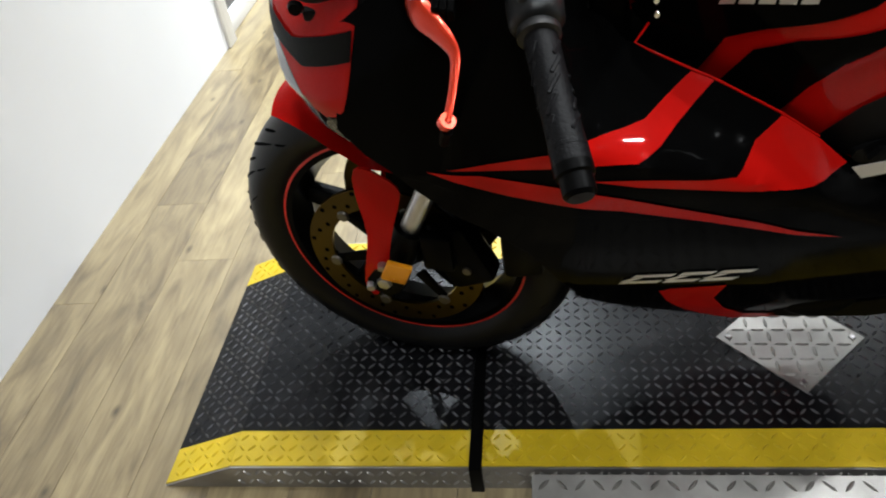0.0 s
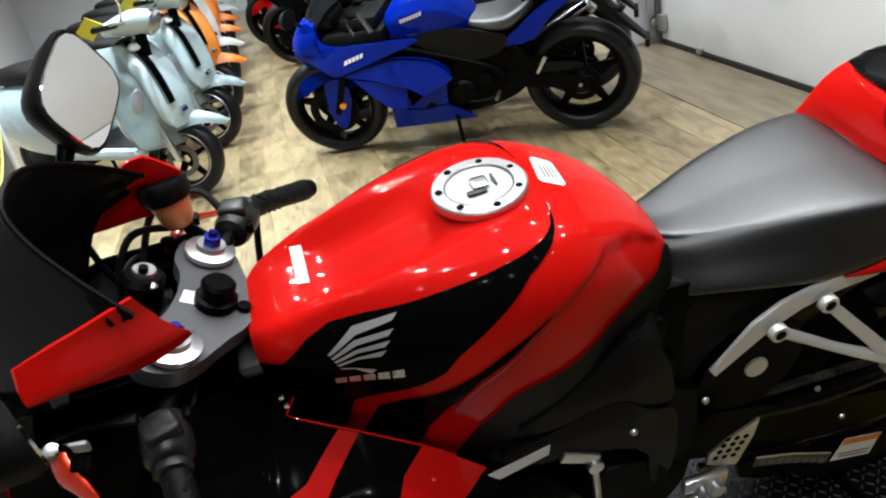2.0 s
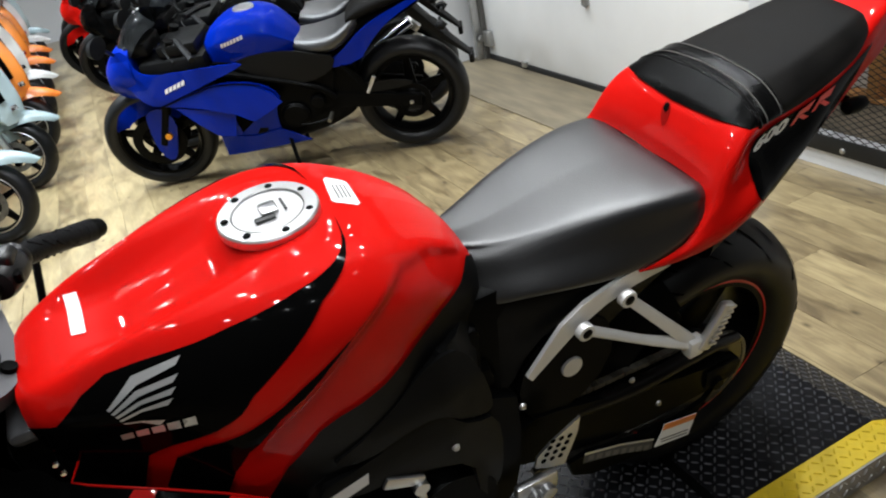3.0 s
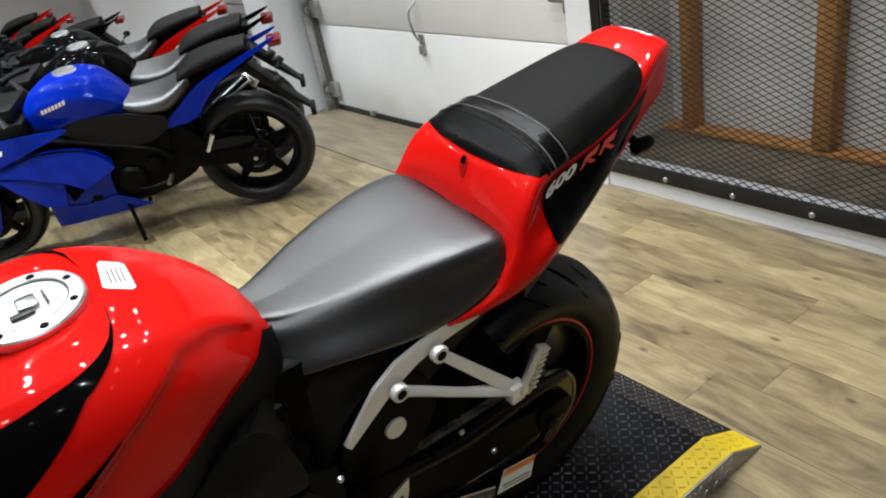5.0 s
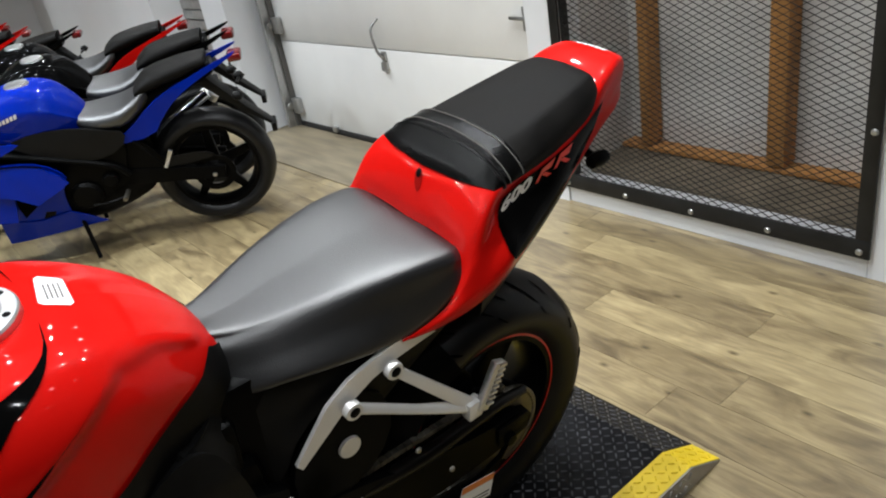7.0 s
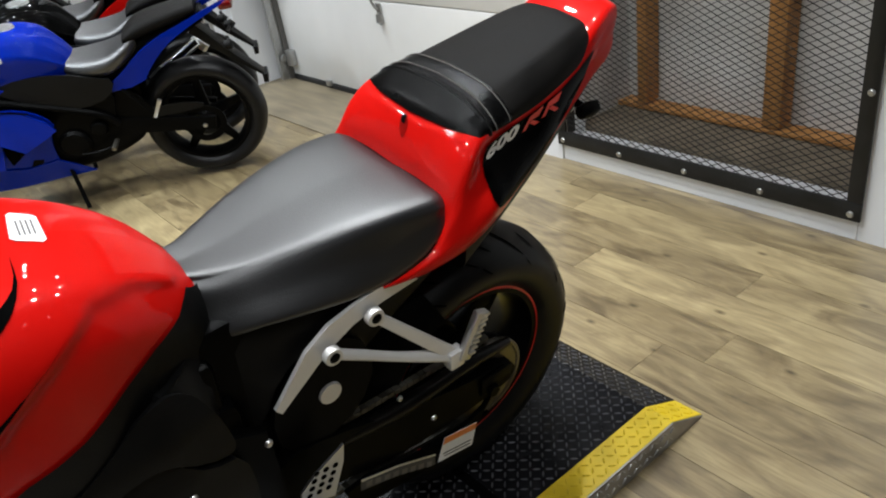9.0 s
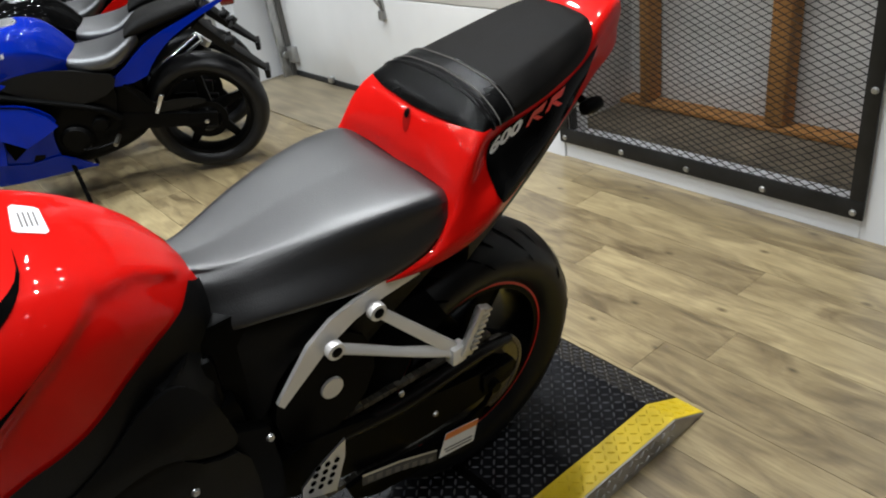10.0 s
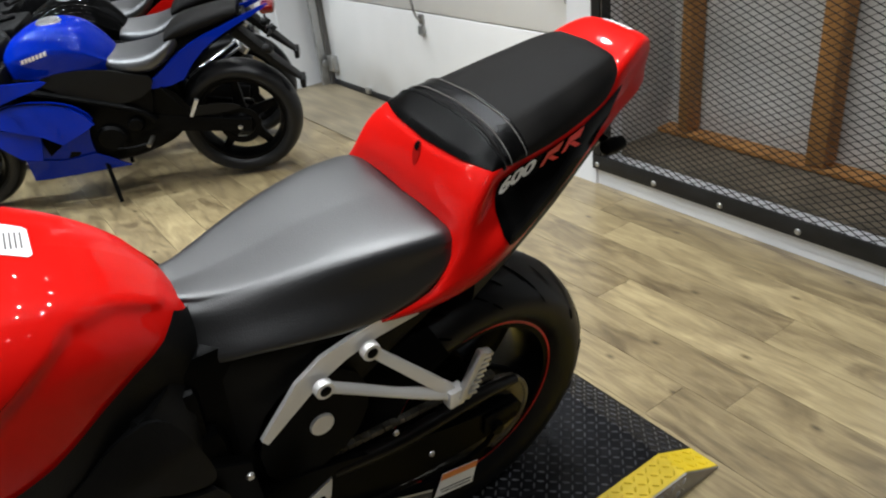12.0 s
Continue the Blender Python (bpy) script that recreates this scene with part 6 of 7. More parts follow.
part("sticker_print", join(*[panel([(1.140 + 0.019 * k, 0.296 - 0.0082 * k - 0.0005 * k * k * 0.4), (1.152 + 0.019 * k, 0.291 - 0.0082 * k - 0.0005 * k * k * 0.4), (1.150 + 0.019 * k, 0.278 - 0.0082 * k - 0.0005 * k * k * 0.4), (1.138 + 0.019 * k, 0.283 - 0.0082 * k - 0.0005 * k * k * 0.4)], lambda x, w: 0.1442, 0.0006, 0.05) for k in range(8)]), "thread", stp)
part("fairing_sticker", panel([(0.645, 0.612), (0.735, 0.632), (0.732, 0.612), (0.66, 0.594)], lambda x, w: 0.206, 0.001, 0.03), "silver", bike, "silver data sticker")
part("lower_swing", panel([(1.10, 0.30), (1.30, 0.235), (1.42, 0.24), (1.46, 0.285), (1.40, 0.20), (1.28, 0.185), (1.12, 0.22)], lambda x, w: 0.132, 0.01, 0.06, 1), "satin", bike)
part("side_stand", join(tube([(0.88, -0.12, 0.26), (0.93, -0.21, 0.085)], 0.012, 10), rbox(0.90, 0.97, -0.24, -0.19, 0.045, 0.058, 0.004)), "satin", bike, "black side stand, down")
part("engine_block", rbox(0.42, 0.98, -0.13, 0.13, 0.30, 0.62, 0.03), "satin", bike)
part("crankcase", rbox(0.50, 0.90, -0.15, 0.15, 0.24, 0.42, 0.03), "satin", bike)
part("clutch_cover", lathe([(0.0, -0.03), (0.075, -0.025), (0.085, 0.0)], (0.86, -0.15, 0.40), (0, 1, 0), 28), "satin", bike)
part("radiator", rbox(0.24, 0.30, -0.16, 0.16, 0.36, 0.66, 0.01), "satin", bike)
part("belly_pan", half_loft([(0.52, [(0, 0.28), (0.06, 0.28), (0.12, 0.27), (0.13, 0.24), (0.10, 0.20)]), (0.66, [(0, 0.22), (0.06, 0.22), (0.12, 0.215), (0.125, 0.20), (0.08, 0.17)]), (0.80, [(0, 0.23), (0.06, 0.23), (0.12, 0.225), (0.12, 0.20), (0.08, 0.18)])], 12, 14), "red", bike, "red belly pan")
part("frame_spar", join(rbox(0.42, 0.68, -0.07, 0.07, 0.54, 0.735, 0.02), rbox(0.36, 0.68, -0.125, 0.125, 0.50, 0.60, 0.02), rbox(0.93, 1.12, -0.10, 0.10, 0.36, 0.735, 0.02), rbox(0.66, 0.96, -0.12, 0.12, 0.54, 0.70, 0.02)), "satin", bike)
part("stator_cover", join(lathe([(0.0, -0.024), (0.050, -0.022), (0.062, -0.014), (0.066, 0.0)], (0.705, -0.138, 0.292), (0, 1, 0), 30)), "satin", bike, "black round engine cover")
for k in (-1, 1):
    part("inner_cowl", panel([(0.15, 0.86), (0.28, 0.86), (0.30, 0.66), (0.26, 0.60), (0.16, 0.60), (0.10, 0.70)], lambda x, w: k * 0.10, 0.004, 0.06), "satin", bike)
for s in (-1, 1):
    for x, w in ((0.425, 0.800), (0.427, 0.783)):
        part("fairing_clip", lathe([(0.0, 0.003), (0.003, 0.0025), (0.004, 0.0)], (x, s * 0.136, w), (0, s, 0), 10), "chrome", bike, "small bright clip")
# ---- the other sport motorcycles ----
def sport_bike(name, m, paint, label, marks, group="parked motorcycles", seatmat="vinyl", second=None, rear=None):
    b = root(name, m, label, "motorcycle", group)
    fa, ra = Vector((0, 0, 0.295)), Vector((1.39, 0, 0.305))
    st = Matrix.Translation((0.30, 0, 0.85)) @ Matrix.Rotation(radians(8), 4, Vector((0.42, 0, 0.9)).normalized()) @ Matrix.Translation((-0.30, 0, -0.85))
    second, rear = second or paint, rear or paint
    w = wheel(b, "front_wheel", fa, 0.295, 0.218, 0.115, st, 5)
    for s in (-1, 1):
        part("brake_disc", turned(lathe([(0.09, s * 0.062), (0.14, s * 0.062), (0.14, s * 0.067), (0.09, s * 0.067)], fa, (0, 1, 0), 32, closed=True), st), "satin", w)
    wheel(b, "rear_wheel", ra, 0.298, 0.215, 0.15, I4, 5)
    LOWER[0] = 0.89
    rk = Vector((0.42, 0, 0.907))
    for s in (-1, 1):
        part("fork_leg", turned(tube([fa + Vector((0.02, s * 0.095, 0)), fa + rk * 0.66 + Vector((0.0, s * 0.095, 0))], 0.026, 12), st), "satin", b)
        part("grip", turned(tube([(0.33, s * 0.15, 0.905), (0.37, s * 0.24, 0.895), (0.42, s * 0.34, 0.87)], 0.016, 10, 8), st), "grip", b)
        part("lever", turned(tube([(0.27, s * 0.15, 0.905), (0.28, s * 0.23, 0.90), (0.33, s * 0.33, 0.87)], 0.006, 8, 8), st), "satin", b)
        mm = part("mirror", turned(lathe([(0.0, -0.04), (0.06, -0.03), (0.075, 0.0), (0.0, 0.004)], (0, 0, 0), (1, 0, 0), 20), Matrix.Translation((0.06, s * 0.33, 1.00)) @ Matrix.Diagonal((1, 1.1, 0.7, 1))), "plastic", b, "black mirror")
        part("stalk", tube([(0.05, s * 0.30, 0.985), (0.0, s * 0.14, 0.88)], 0.010, 8), "plastic", mm)
    rows = []
    for a in np.linspace(radians(165), radians(40), 20):
        d = Vector((math.cos(a), 0, math.sin(a)))
        rows.append([fa + d * (0.322 - 0.125 * abs(u) ** 2.2 * min(1.0, 0.25 + 1.6 * (radians(165) - a))) + Vector((0, 0.082 * u * min(1.0, 0.25 + 1.3 * (radians(165) - a)), 0)) for u in np.linspace(-1, 1, 11)])
    fe = grid_bm(rows)
    bmesh.ops.solidify(fe, geom=fe.faces[:], thickness=0.003)
    f = part("front_fender", turned(fe, st), paint, b, "painted front fender")
    for s in (-1, 1):
        gd = panel([(0.00, 0.52), (0.11, 0.53), (0.142, 0.42), (0.115, 0.32), (0.06, 0.20), (0.00, 0.20), (-0.03, 0.30), (-0.02, 0.42)], lambda x, w_: 0.112, 0.006, 0.05, 1)
        part("fork_guard", turned(gd if s < 0 else mirrored(gd), st), paint, f)
        part("fork_reflector", turned(lathe([(0.0, s * 0.126), (0.020, s * 0.124), (0.022, s * 0.112)], (0.072, 0, 0.345), (0, 1, 0), 16), st), "amber", f, "round amber reflector")
    tk = half_loft([(x, [(0, t_), (h_ * 0.62, t_ - 0.012), (h_ * 0.92, t_ - 0.065 * h_ / 0.15), (h_, 0.56 * t_ + 0.305), (h_ * 0.9, 0.705)]) for x, t_, h_ in ((0.44, 0.84, 0.07), (0.49, 0.895, 0.125), (0.58, 0.945, 0.155), (0.69, 0.958, 0.160), (0.79, 0.925, 0.150), (0.865, 0.845, 0.120), (0.905, 0.775, 0.085))], 16, 34)
    T = tree(tk)
    t = part("fuel_tank", tk, paint, b, "glossy painted fuel tank")
    part("letter_bar", join(*[decal([(0.55 + 0.018 * k, 0.815 + 0.005 * k), (0.563 + 0.018 * k, 0.819 + 0.005 * k), (0.566 + 0.018 * k, 0.840 + 0.005 * k), (0.553 + 0.018 * k, 0.836 + 0.005 * k)], T, 0.003, 0.01, 0) for k in range(7)]), "silver", t, "row of silver bars")
    part("filler_cap", lathe([(0.0, 0.012), (0.05, 0.011), (0.055, 0.0)], (0.67, 0, 0.952), (0, 0, 1), 24), "alu", t)
    part("rider_seat", half_loft([(0.855, [(0, 0.785), (0.05, 0.78), (0.085, 0.765), (0.095, 0.74), (0.08, 0.70)]), (0.95, [(0, 0.768), (0.09, 0.764), (0.125, 0.745), (0.135, 0.71), (0.12, 0.675)]), (1.07, [(0, 0.775), (0.11, 0.771), (0.145, 0.75), (0.15, 0.715), (0.13, 0.685)]), (1.16, [(0, 0.815), (0.10, 0.81), (0.13, 0.79), (0.13, 0.76), (0.11, 0.73)]), (1.21, [(0, 0.85), (0.07, 0.845), (0.09, 0.825), (0.09, 0.80), (0.08, 0.78)])], 14, 30), seatmat, b, "grey black rider seat")
    part("pillion_seat", half_loft([(1.16, [(0, 0.85), (0.06, 0.845), (0.10, 0.83), (0.10, 0.815), (0.09, 0.80)]), (1.23, [(0, 0.90), (0.08, 0.89), (0.11, 0.865), (0.11, 0.84), (0.09, 0.82)]), (1.38, [(0, 0.925), (0.08, 0.918), (0.105, 0.895), (0.10, 0.87), (0.08, 0.855)]), (1.50, [(0, 0.935), (0.06, 0.93), (0.08, 0.91), (0.08, 0.895), (0.06, 0.885)])], 12, 22), "vinyl2", b, "black pillion seat")
    for s in (-1, 1):
        def sd(bm):
            return bm if s < 0 else mirrored(bm)
        part("tail_panel", sd(panel([(0.975, 0.588), (1.10, 0.668), (1.20, 0.755), (1.30, 0.815), (1.44, 0.862), (1.58, 0.912), (1.66, 0.935), (1.60, 0.895), (1.46, 0.838), (1.34, 0.772), (1.25, 0.685), (1.19, 0.600)], lambda x, w_: 0.135 - 0.10 * max(0, x - 1.2) - 0.12 * max(0, w_ - 0.80), 0.010, 0.03, 1)), rear, b, "painted tail side panel")
        def fh(x, w_):
            return float(np.interp(x, [-0.15, 0.0, 0.15, 0.4, 0.7], [0.10, 0.165, 0.205, 0.225, 0.205]) * np.interp(w_, [0.15, 0.30, 0.45, 0.6, 0.75, 0.95], [0.70, 0.85, 0.95, 1.0, 0.93, 0.72]))
        up = part("upper_fairing", sd(panel([(-0.10, 0.70), (-0.06, 0.84), (0.03, 0.90), (0.085, 0.86), (0.10, 0.775), (0.20, 0.745), (0.33, 0.752), (0.50, 0.748), (0.65, 0.735), (0.585, 0.702), (0.475, 0.673), (0.35, 0.632), (0.24, 0.598), (0.145, 0.562), (0.05, 0.62), (0.02, 0.685)], fh, 0.006, 0.03, 1)), second, b, "painted upper fairing")
        fp = part("side_fairing", sd(panel([(0.15, 0.567), (0.30, 0.610), (0.468, 0.648), (0.60, 0.632), (0.695, 0.597), (0.767, 0.512), (0.735, 0.460), (0.715, 0.412), (0.705, 0.34), (0.705, 0.29), (0.64, 0.250), (0.50, 0.26), (0.43, 0.31), (0.40, 0.37), (0.375, 0.425), (0.306, 0.483), (0.233, 0.545)], lambda x, w_: fh(x, w_) - 0.012, 0.006, 0.025, 1)), second, b, "painted side fairing")
        part("fairing_blade", sd(panel([(0.205, 0.572), (0.30, 0.604), (0.457, 0.645), (0.60, 0.630), (0.66, 0.606), (0.742, 0.540), (0.772, 0.489), (0.724, 0.459), (0.612, 0.408), (0.541, 0.465), (0.389, 0.530), (0.27, 0.563)], lambda x, w_: fh(x, w_) + 0.006 + 0.20 * max(0.0, 0.63 - w_ - 0.1 * abs(x - 0.55)), 0.010, 0.02, 0)), second, fp, "raised painted fairing blade")
        part("fairing_blade", sd(panel([(0.238, 0.553), (0.391, 0.517), (0.520, 0.466), (0.515, 0.42), (0.492, 0.333), (0.412, 0.356), (0.365, 0.405), (0.315, 0.460)], lambda x, w_: fh(x, w_) + 0.012 + 0.22 * max(0.0, 0.53 - w_ - 0.25 * (x - 0.3)), 0.010, 0.02, 0)), second, fp, "raised painted fairing blade")
        part("belly_fairing", sd(panel([(0.395, 0.32), (0.380, 0.195), (0.475, 0.190), (0.66, 0.193), (0.84, 0.200), (0.76, 0.262), (0.70, 0.30), (0.56, 0.285), (0.45, 0.31)], lambda x, w_: fh(x, w_) - 0.004, 0.006, 0.04, 0)), second, b, "painted belly fairing")
        part("fairing_vent", sd(panel([(0.520, 0.470), (0.560, 0.450), (0.612, 0.408), (0.575, 0.370), (0.510, 0.322), (0.505, 0.40)], lambda x, w_: fh(x, w_) - 0.004, 0.002, 0.03, 0)), "groove", fp, "black air vent")
        part("fairing_seam", sd(tube([(x, -fh(x, w_) - 0.009, w_) for x, w_ in ((0.16, 0.566), (0.30, 0.609), (0.40, 0.632), (0.468, 0.645), (0.60, 0.629), (0.69, 0.596))], 0.004, 6, 20)), "groove", fp)
        if marks:
            part("letter_bar", sd(join(*[panel([(0.215 + 0.024 * k, 0.640 + 0.008 * k), (0.233 + 0.024 * k, 0.646 + 0.008 * k), (0.241 + 0.024 * k, 0.672 + 0.008 * k), (0.223 + 0.024 * k, 0.666 + 0.008 * k)], lambda x, w_: fh(x, w_) + 0.003, 0.001, 0.03) for k in range(marks)])), "white", up, "slanted pale bars")
        part("engine_side", sd(panel([(0.42, 0.74), (0.62, 0.72), (0.86, 0.73), (0.98, 0.68), (1.06, 0.60), (1.0, 0.42), (0.85, 0.28), (0.55, 0.24)], lambda x, w_: 0.14, 0.02, 0.1, 1)), "satin", b)
        part("swingarm", sd(bar((0.90, -0.11, 0.42), (1.44, -0.105, 0.305), 0.105, 0.065, 0.03, 0.03)), "satin", b)
        pb = part("peg_bracket", sd(bar((1.09, -0.14, 0.60), (1.185, -0.16, 0.440), 0.014, 0.012, 0.010, 0.010)), "satin", b)
        part("passenger_peg", sd(bar((1.190, -0.16, 0.425), (1.245, -0.19, 0.530), 0.016, 0.020, 0.014, 0.014)), "steel", pb, "folded steel footpeg")
    nz = half_loft([(-0.15, [(0, 0.74), (0.03, 0.735), (0.05, 0.715), (0.05, 0.68), (0.03, 0.66)]), (-0.12, [(0, 0.80), (0.07, 0.785), (0.10, 0.74), (0.10, 0.67), (0.07, 0.63)]), (-0.04, [(0, 0.875), (0.09, 0.86), (0.14, 0.80), (0.15, 0.70), (0.11, 0.61)]), (0.08, [(0, 0.90), (0.11, 0.885), (0.165, 0.82), (0.175, 0.70), (0.14, 0.60)])], 16, 20)
    part("nose_cowl", nz, paint, b, "painted nose cowl")
    rows = []
    for u in np.linspace(0, 1, 8):
        rows.append([(-0.03 + 0.20 * u + 0.10 * abs(a) ** 2, 0.14 * a * (1 - 0.25 * u), 0.880 + 0.17 * u - 0.06 * abs(a) ** 2 + 0.03 * math.sin(3.1 * u)) for a in np.linspace(-1, 1, 15)])
    sc = grid_bm(rows)
    bmesh.ops.solidify(sc, geom=sc.faces[:], thickness=0.003)
    part("windscreen", sc, "smoke", b, "dark windscreen")
    part("cockpit", join(rbox(0.04, 0.17, -0.11, 0.11, 0.82, 0.90, 0.02), rbox(0.22, 0.42, -0.13, 0.13, 0.80, 0.87, 0.015), rbox(0.10, 0.45, -0.15, 0.15, 0.60, 0.80, 0.03)), "plastic", b)
    part("engine_block", rbox(0.38, 0.92, -0.12, 0.12, 0.24, 0.70, 0.03), "satin", b)
    part("sump", half_loft([(0.62, [(0, 0.50), (0.09, 0.49), (0.125, 0.42), (0.125, 0.26), (0.09, 0.20)]), (0.86, [(0, 0.52), (0.09, 0.51), (0.125, 0.42), (0.120, 0.26), (0.08, 0.21)]), (1.06, [(0, 0.60), (0.08, 0.59), (0.11, 0.50), (0.10, 0.34), (0.07, 0.27)]), (1.13, [(0, 0.56), (0.05, 0.55), (0.08, 0.48), (0.07, 0.38), (0.04, 0.33)])], 14, 18), "satin", b)
    part("shock_cover", panel([(0.98, 0.62), (1.10, 0.60), (1.17, 0.50), (1.20, 0.40), (1.10, 0.36), (0.98, 0.40)], lambda x, w_: 0.118, 0.012, 0.06, 1), "satin", b)
    part("frame_body", rbox(0.8, 1.16, -0.09, 0.09, 0.50, 0.70, 0.03), "satin", b)
    part("inner_tail", half_loft([(1.06, [(0, 0.74), (0.05, 0.735), (0.08, 0.70), (0.08, 0.66), (0.05, 0.62)]), (1.25, [(0, 0.85), (0.05, 0.845), (0.08, 0.80), (0.08, 0.74), (0.05, 0.70)]), (1.52, [(0, 0.90), (0.04, 0.895), (0.06, 0.875), (0.06, 0.85), (0.04, 0.83)])], 12, 14), "satin", b)
    for x_, z_, r_ in ((0.80, 0.36, 0.075), (0.60, 0.33, 0.055), (0.93, 0.42, 0.04)):
        part("engine_cover", lathe([(0.0, -0.03), (r_ * 0.8, -0.026), (r_, -0.012), (r_, 0.0)], (x_, -0.142, z_), (0, 1, 0), 24), "satin", b)
    part("frame_tube", tube([(0.45, -0.15, 0.70), (0.72, -0.155, 0.60), (0.95, -0.15, 0.50), (1.02, -0.14, 0.42)], 0.017, 10, 16), "satin", b)
    part("side_cover", panel([(0.56, 0.72), (0.70, 0.755), (0.88, 0.735), (1.0, 0.69), (1.08, 0.665), (1.04, 0.58), (0.90, 0.54), (0.74, 0.57), (0.66, 0.64)], lambda x, w_: 0.158 - 0.10 * max(0, w_ - 0.68), 0.010, 0.04, 1), "plastic", b, "matt black side cover")
    part("footpeg", tube([(0.98, -0.14, 0.33), (0.98, -0.24, 0.335)], 0.011, 8), "darksteel", b)
    part("gear_pedal", tube([(0.98, -0.16, 0.31), (0.88, -0.17, 0.30), (0.82, -0.19, 0.315)], 0.006, 6, 10), "satin", b)
    part("chain_guard", panel([(0.90, 0.46), (1.30, 0.46), (1.42, 0.43), (1.40, 0.40), (1.10, 0.40), (0.92, 0.42)], lambda x, w_: 0.115, 0.008, 0.08, 1), "plastic", b)
    part("rear_sprocket", lathe([(0.07, -0.09), (0.10, -0.09), (0.10, -0.096), (0.07, -0.096)], ra, (0, 1, 0), 30, closed=True), "satin", b)
    part("axle_nut", lathe([(0.0, -0.135), (0.010, -0.133), (0.012, -0.125)], ra, (0, 1, 0), 6), "steel", b)
    mf = part("muffler", tube([(0.95, 0.16, 0.30), (1.12, 0.17, 0.42), (1.26, 0.17, 0.52), (1.44, 0.17, 0.63)], [0.03, 0.045, 0.050, 0.048], 16, 14), "satin", b, "black muffler")
    part("heat_shield", tube([(1.24, 0.12, 0.545), (1.44, 0.12, 0.665)], 0.030, 12, 0, 0.4), "chrome", mf, "chrome heat shield")
    part("end_cap", tube([(1.435, 0.17, 0.627), (1.462, 0.17, 0.644)], [0.051, 0.040], 16), "alu", mf, "bright muffler end cap")
    part("tail_lamp", rbox(1.60, 1.665, -0.055, 0.055, 0.865, 0.905, 0.012), "tailred", b, "red tail lamp")
    part("plate_hanger", join(bar((1.46, 0, 0.80), (1.60, 0, 0.62), 0.10, 0.09, 0.05, 0.03, (0.5, 0, 0.85)), bar((1.59, 0, 0.63), (1.73, 0, 0.47), 0.09, 0.07, 0.03, 0.012, (0.5, 0, 0.85)), rbox(1.71, 1.735, -0.05, 0.05, 0.44, 0.49, 0.006)), "plastic", b)
    for s in (-1, 1):
        part("turn_signal", join(tube([(1.60, s * 0.03, 0.72), (1.61, s * 0.11, 0.72)], 0.008, 8), lathe([(0.0, -0.03), (0.022, -0.02), (0.026, 0.01), (0.0, 0.03)], (1.61, s * 0.13, 0.72), (1, 0, 0), 14)), "plastic", b)
    part("side_stand", tube([(0.72, -0.12, 0.28), (0.76, -0.24, 0.055)], 0.011, 8), "satin", b)
    LOWER[0] = 1.0
    return b


def stand(x, y, turn, lean, k=0.92):
    return pose(x, y, 0.004, 0, 0, turn) @ pose(0, 0, 0, lean, 0, 0) @ Matrix.Scale(k, 4)


blue = sport_bike("sport_motorcycle", stand(0.785, 3.065, -28.5, 9, 0.95), "blue", "metallic blue sport motorcycle parked on its side stand", 5)
sport_bike("sport_motorcycle", stand(0.95, 3.60, -28, 9, 0.98), "blackpaint", "glossy black sport motorcycle parked behind the blue one", 0)
sport_bike("sport_motorcycle", stand(1.02, 4.40, -27, 9, 0.98), "blackpaint", "black sport motorcycle with a red and white tail", 0, second="cream", rear="red")
sport_bike("sport_motorcycle", stand(0.75, 5.6, -26, 9, 0.95), "blackpaint", "black sport motorcycle far down the parked row", 0)
sport_bike("sport_motorcycle", stand(0.62, 6.6, -26, 9, 0.95), "red", "red sport motorcycle far down the parked row", 0)
sport_bike("sport_motorcycle", stand(0.65, 7.6, -26, 9, 0.95), "red", "red sport motorcycle far down the parked row", 0, second="blackpaint")
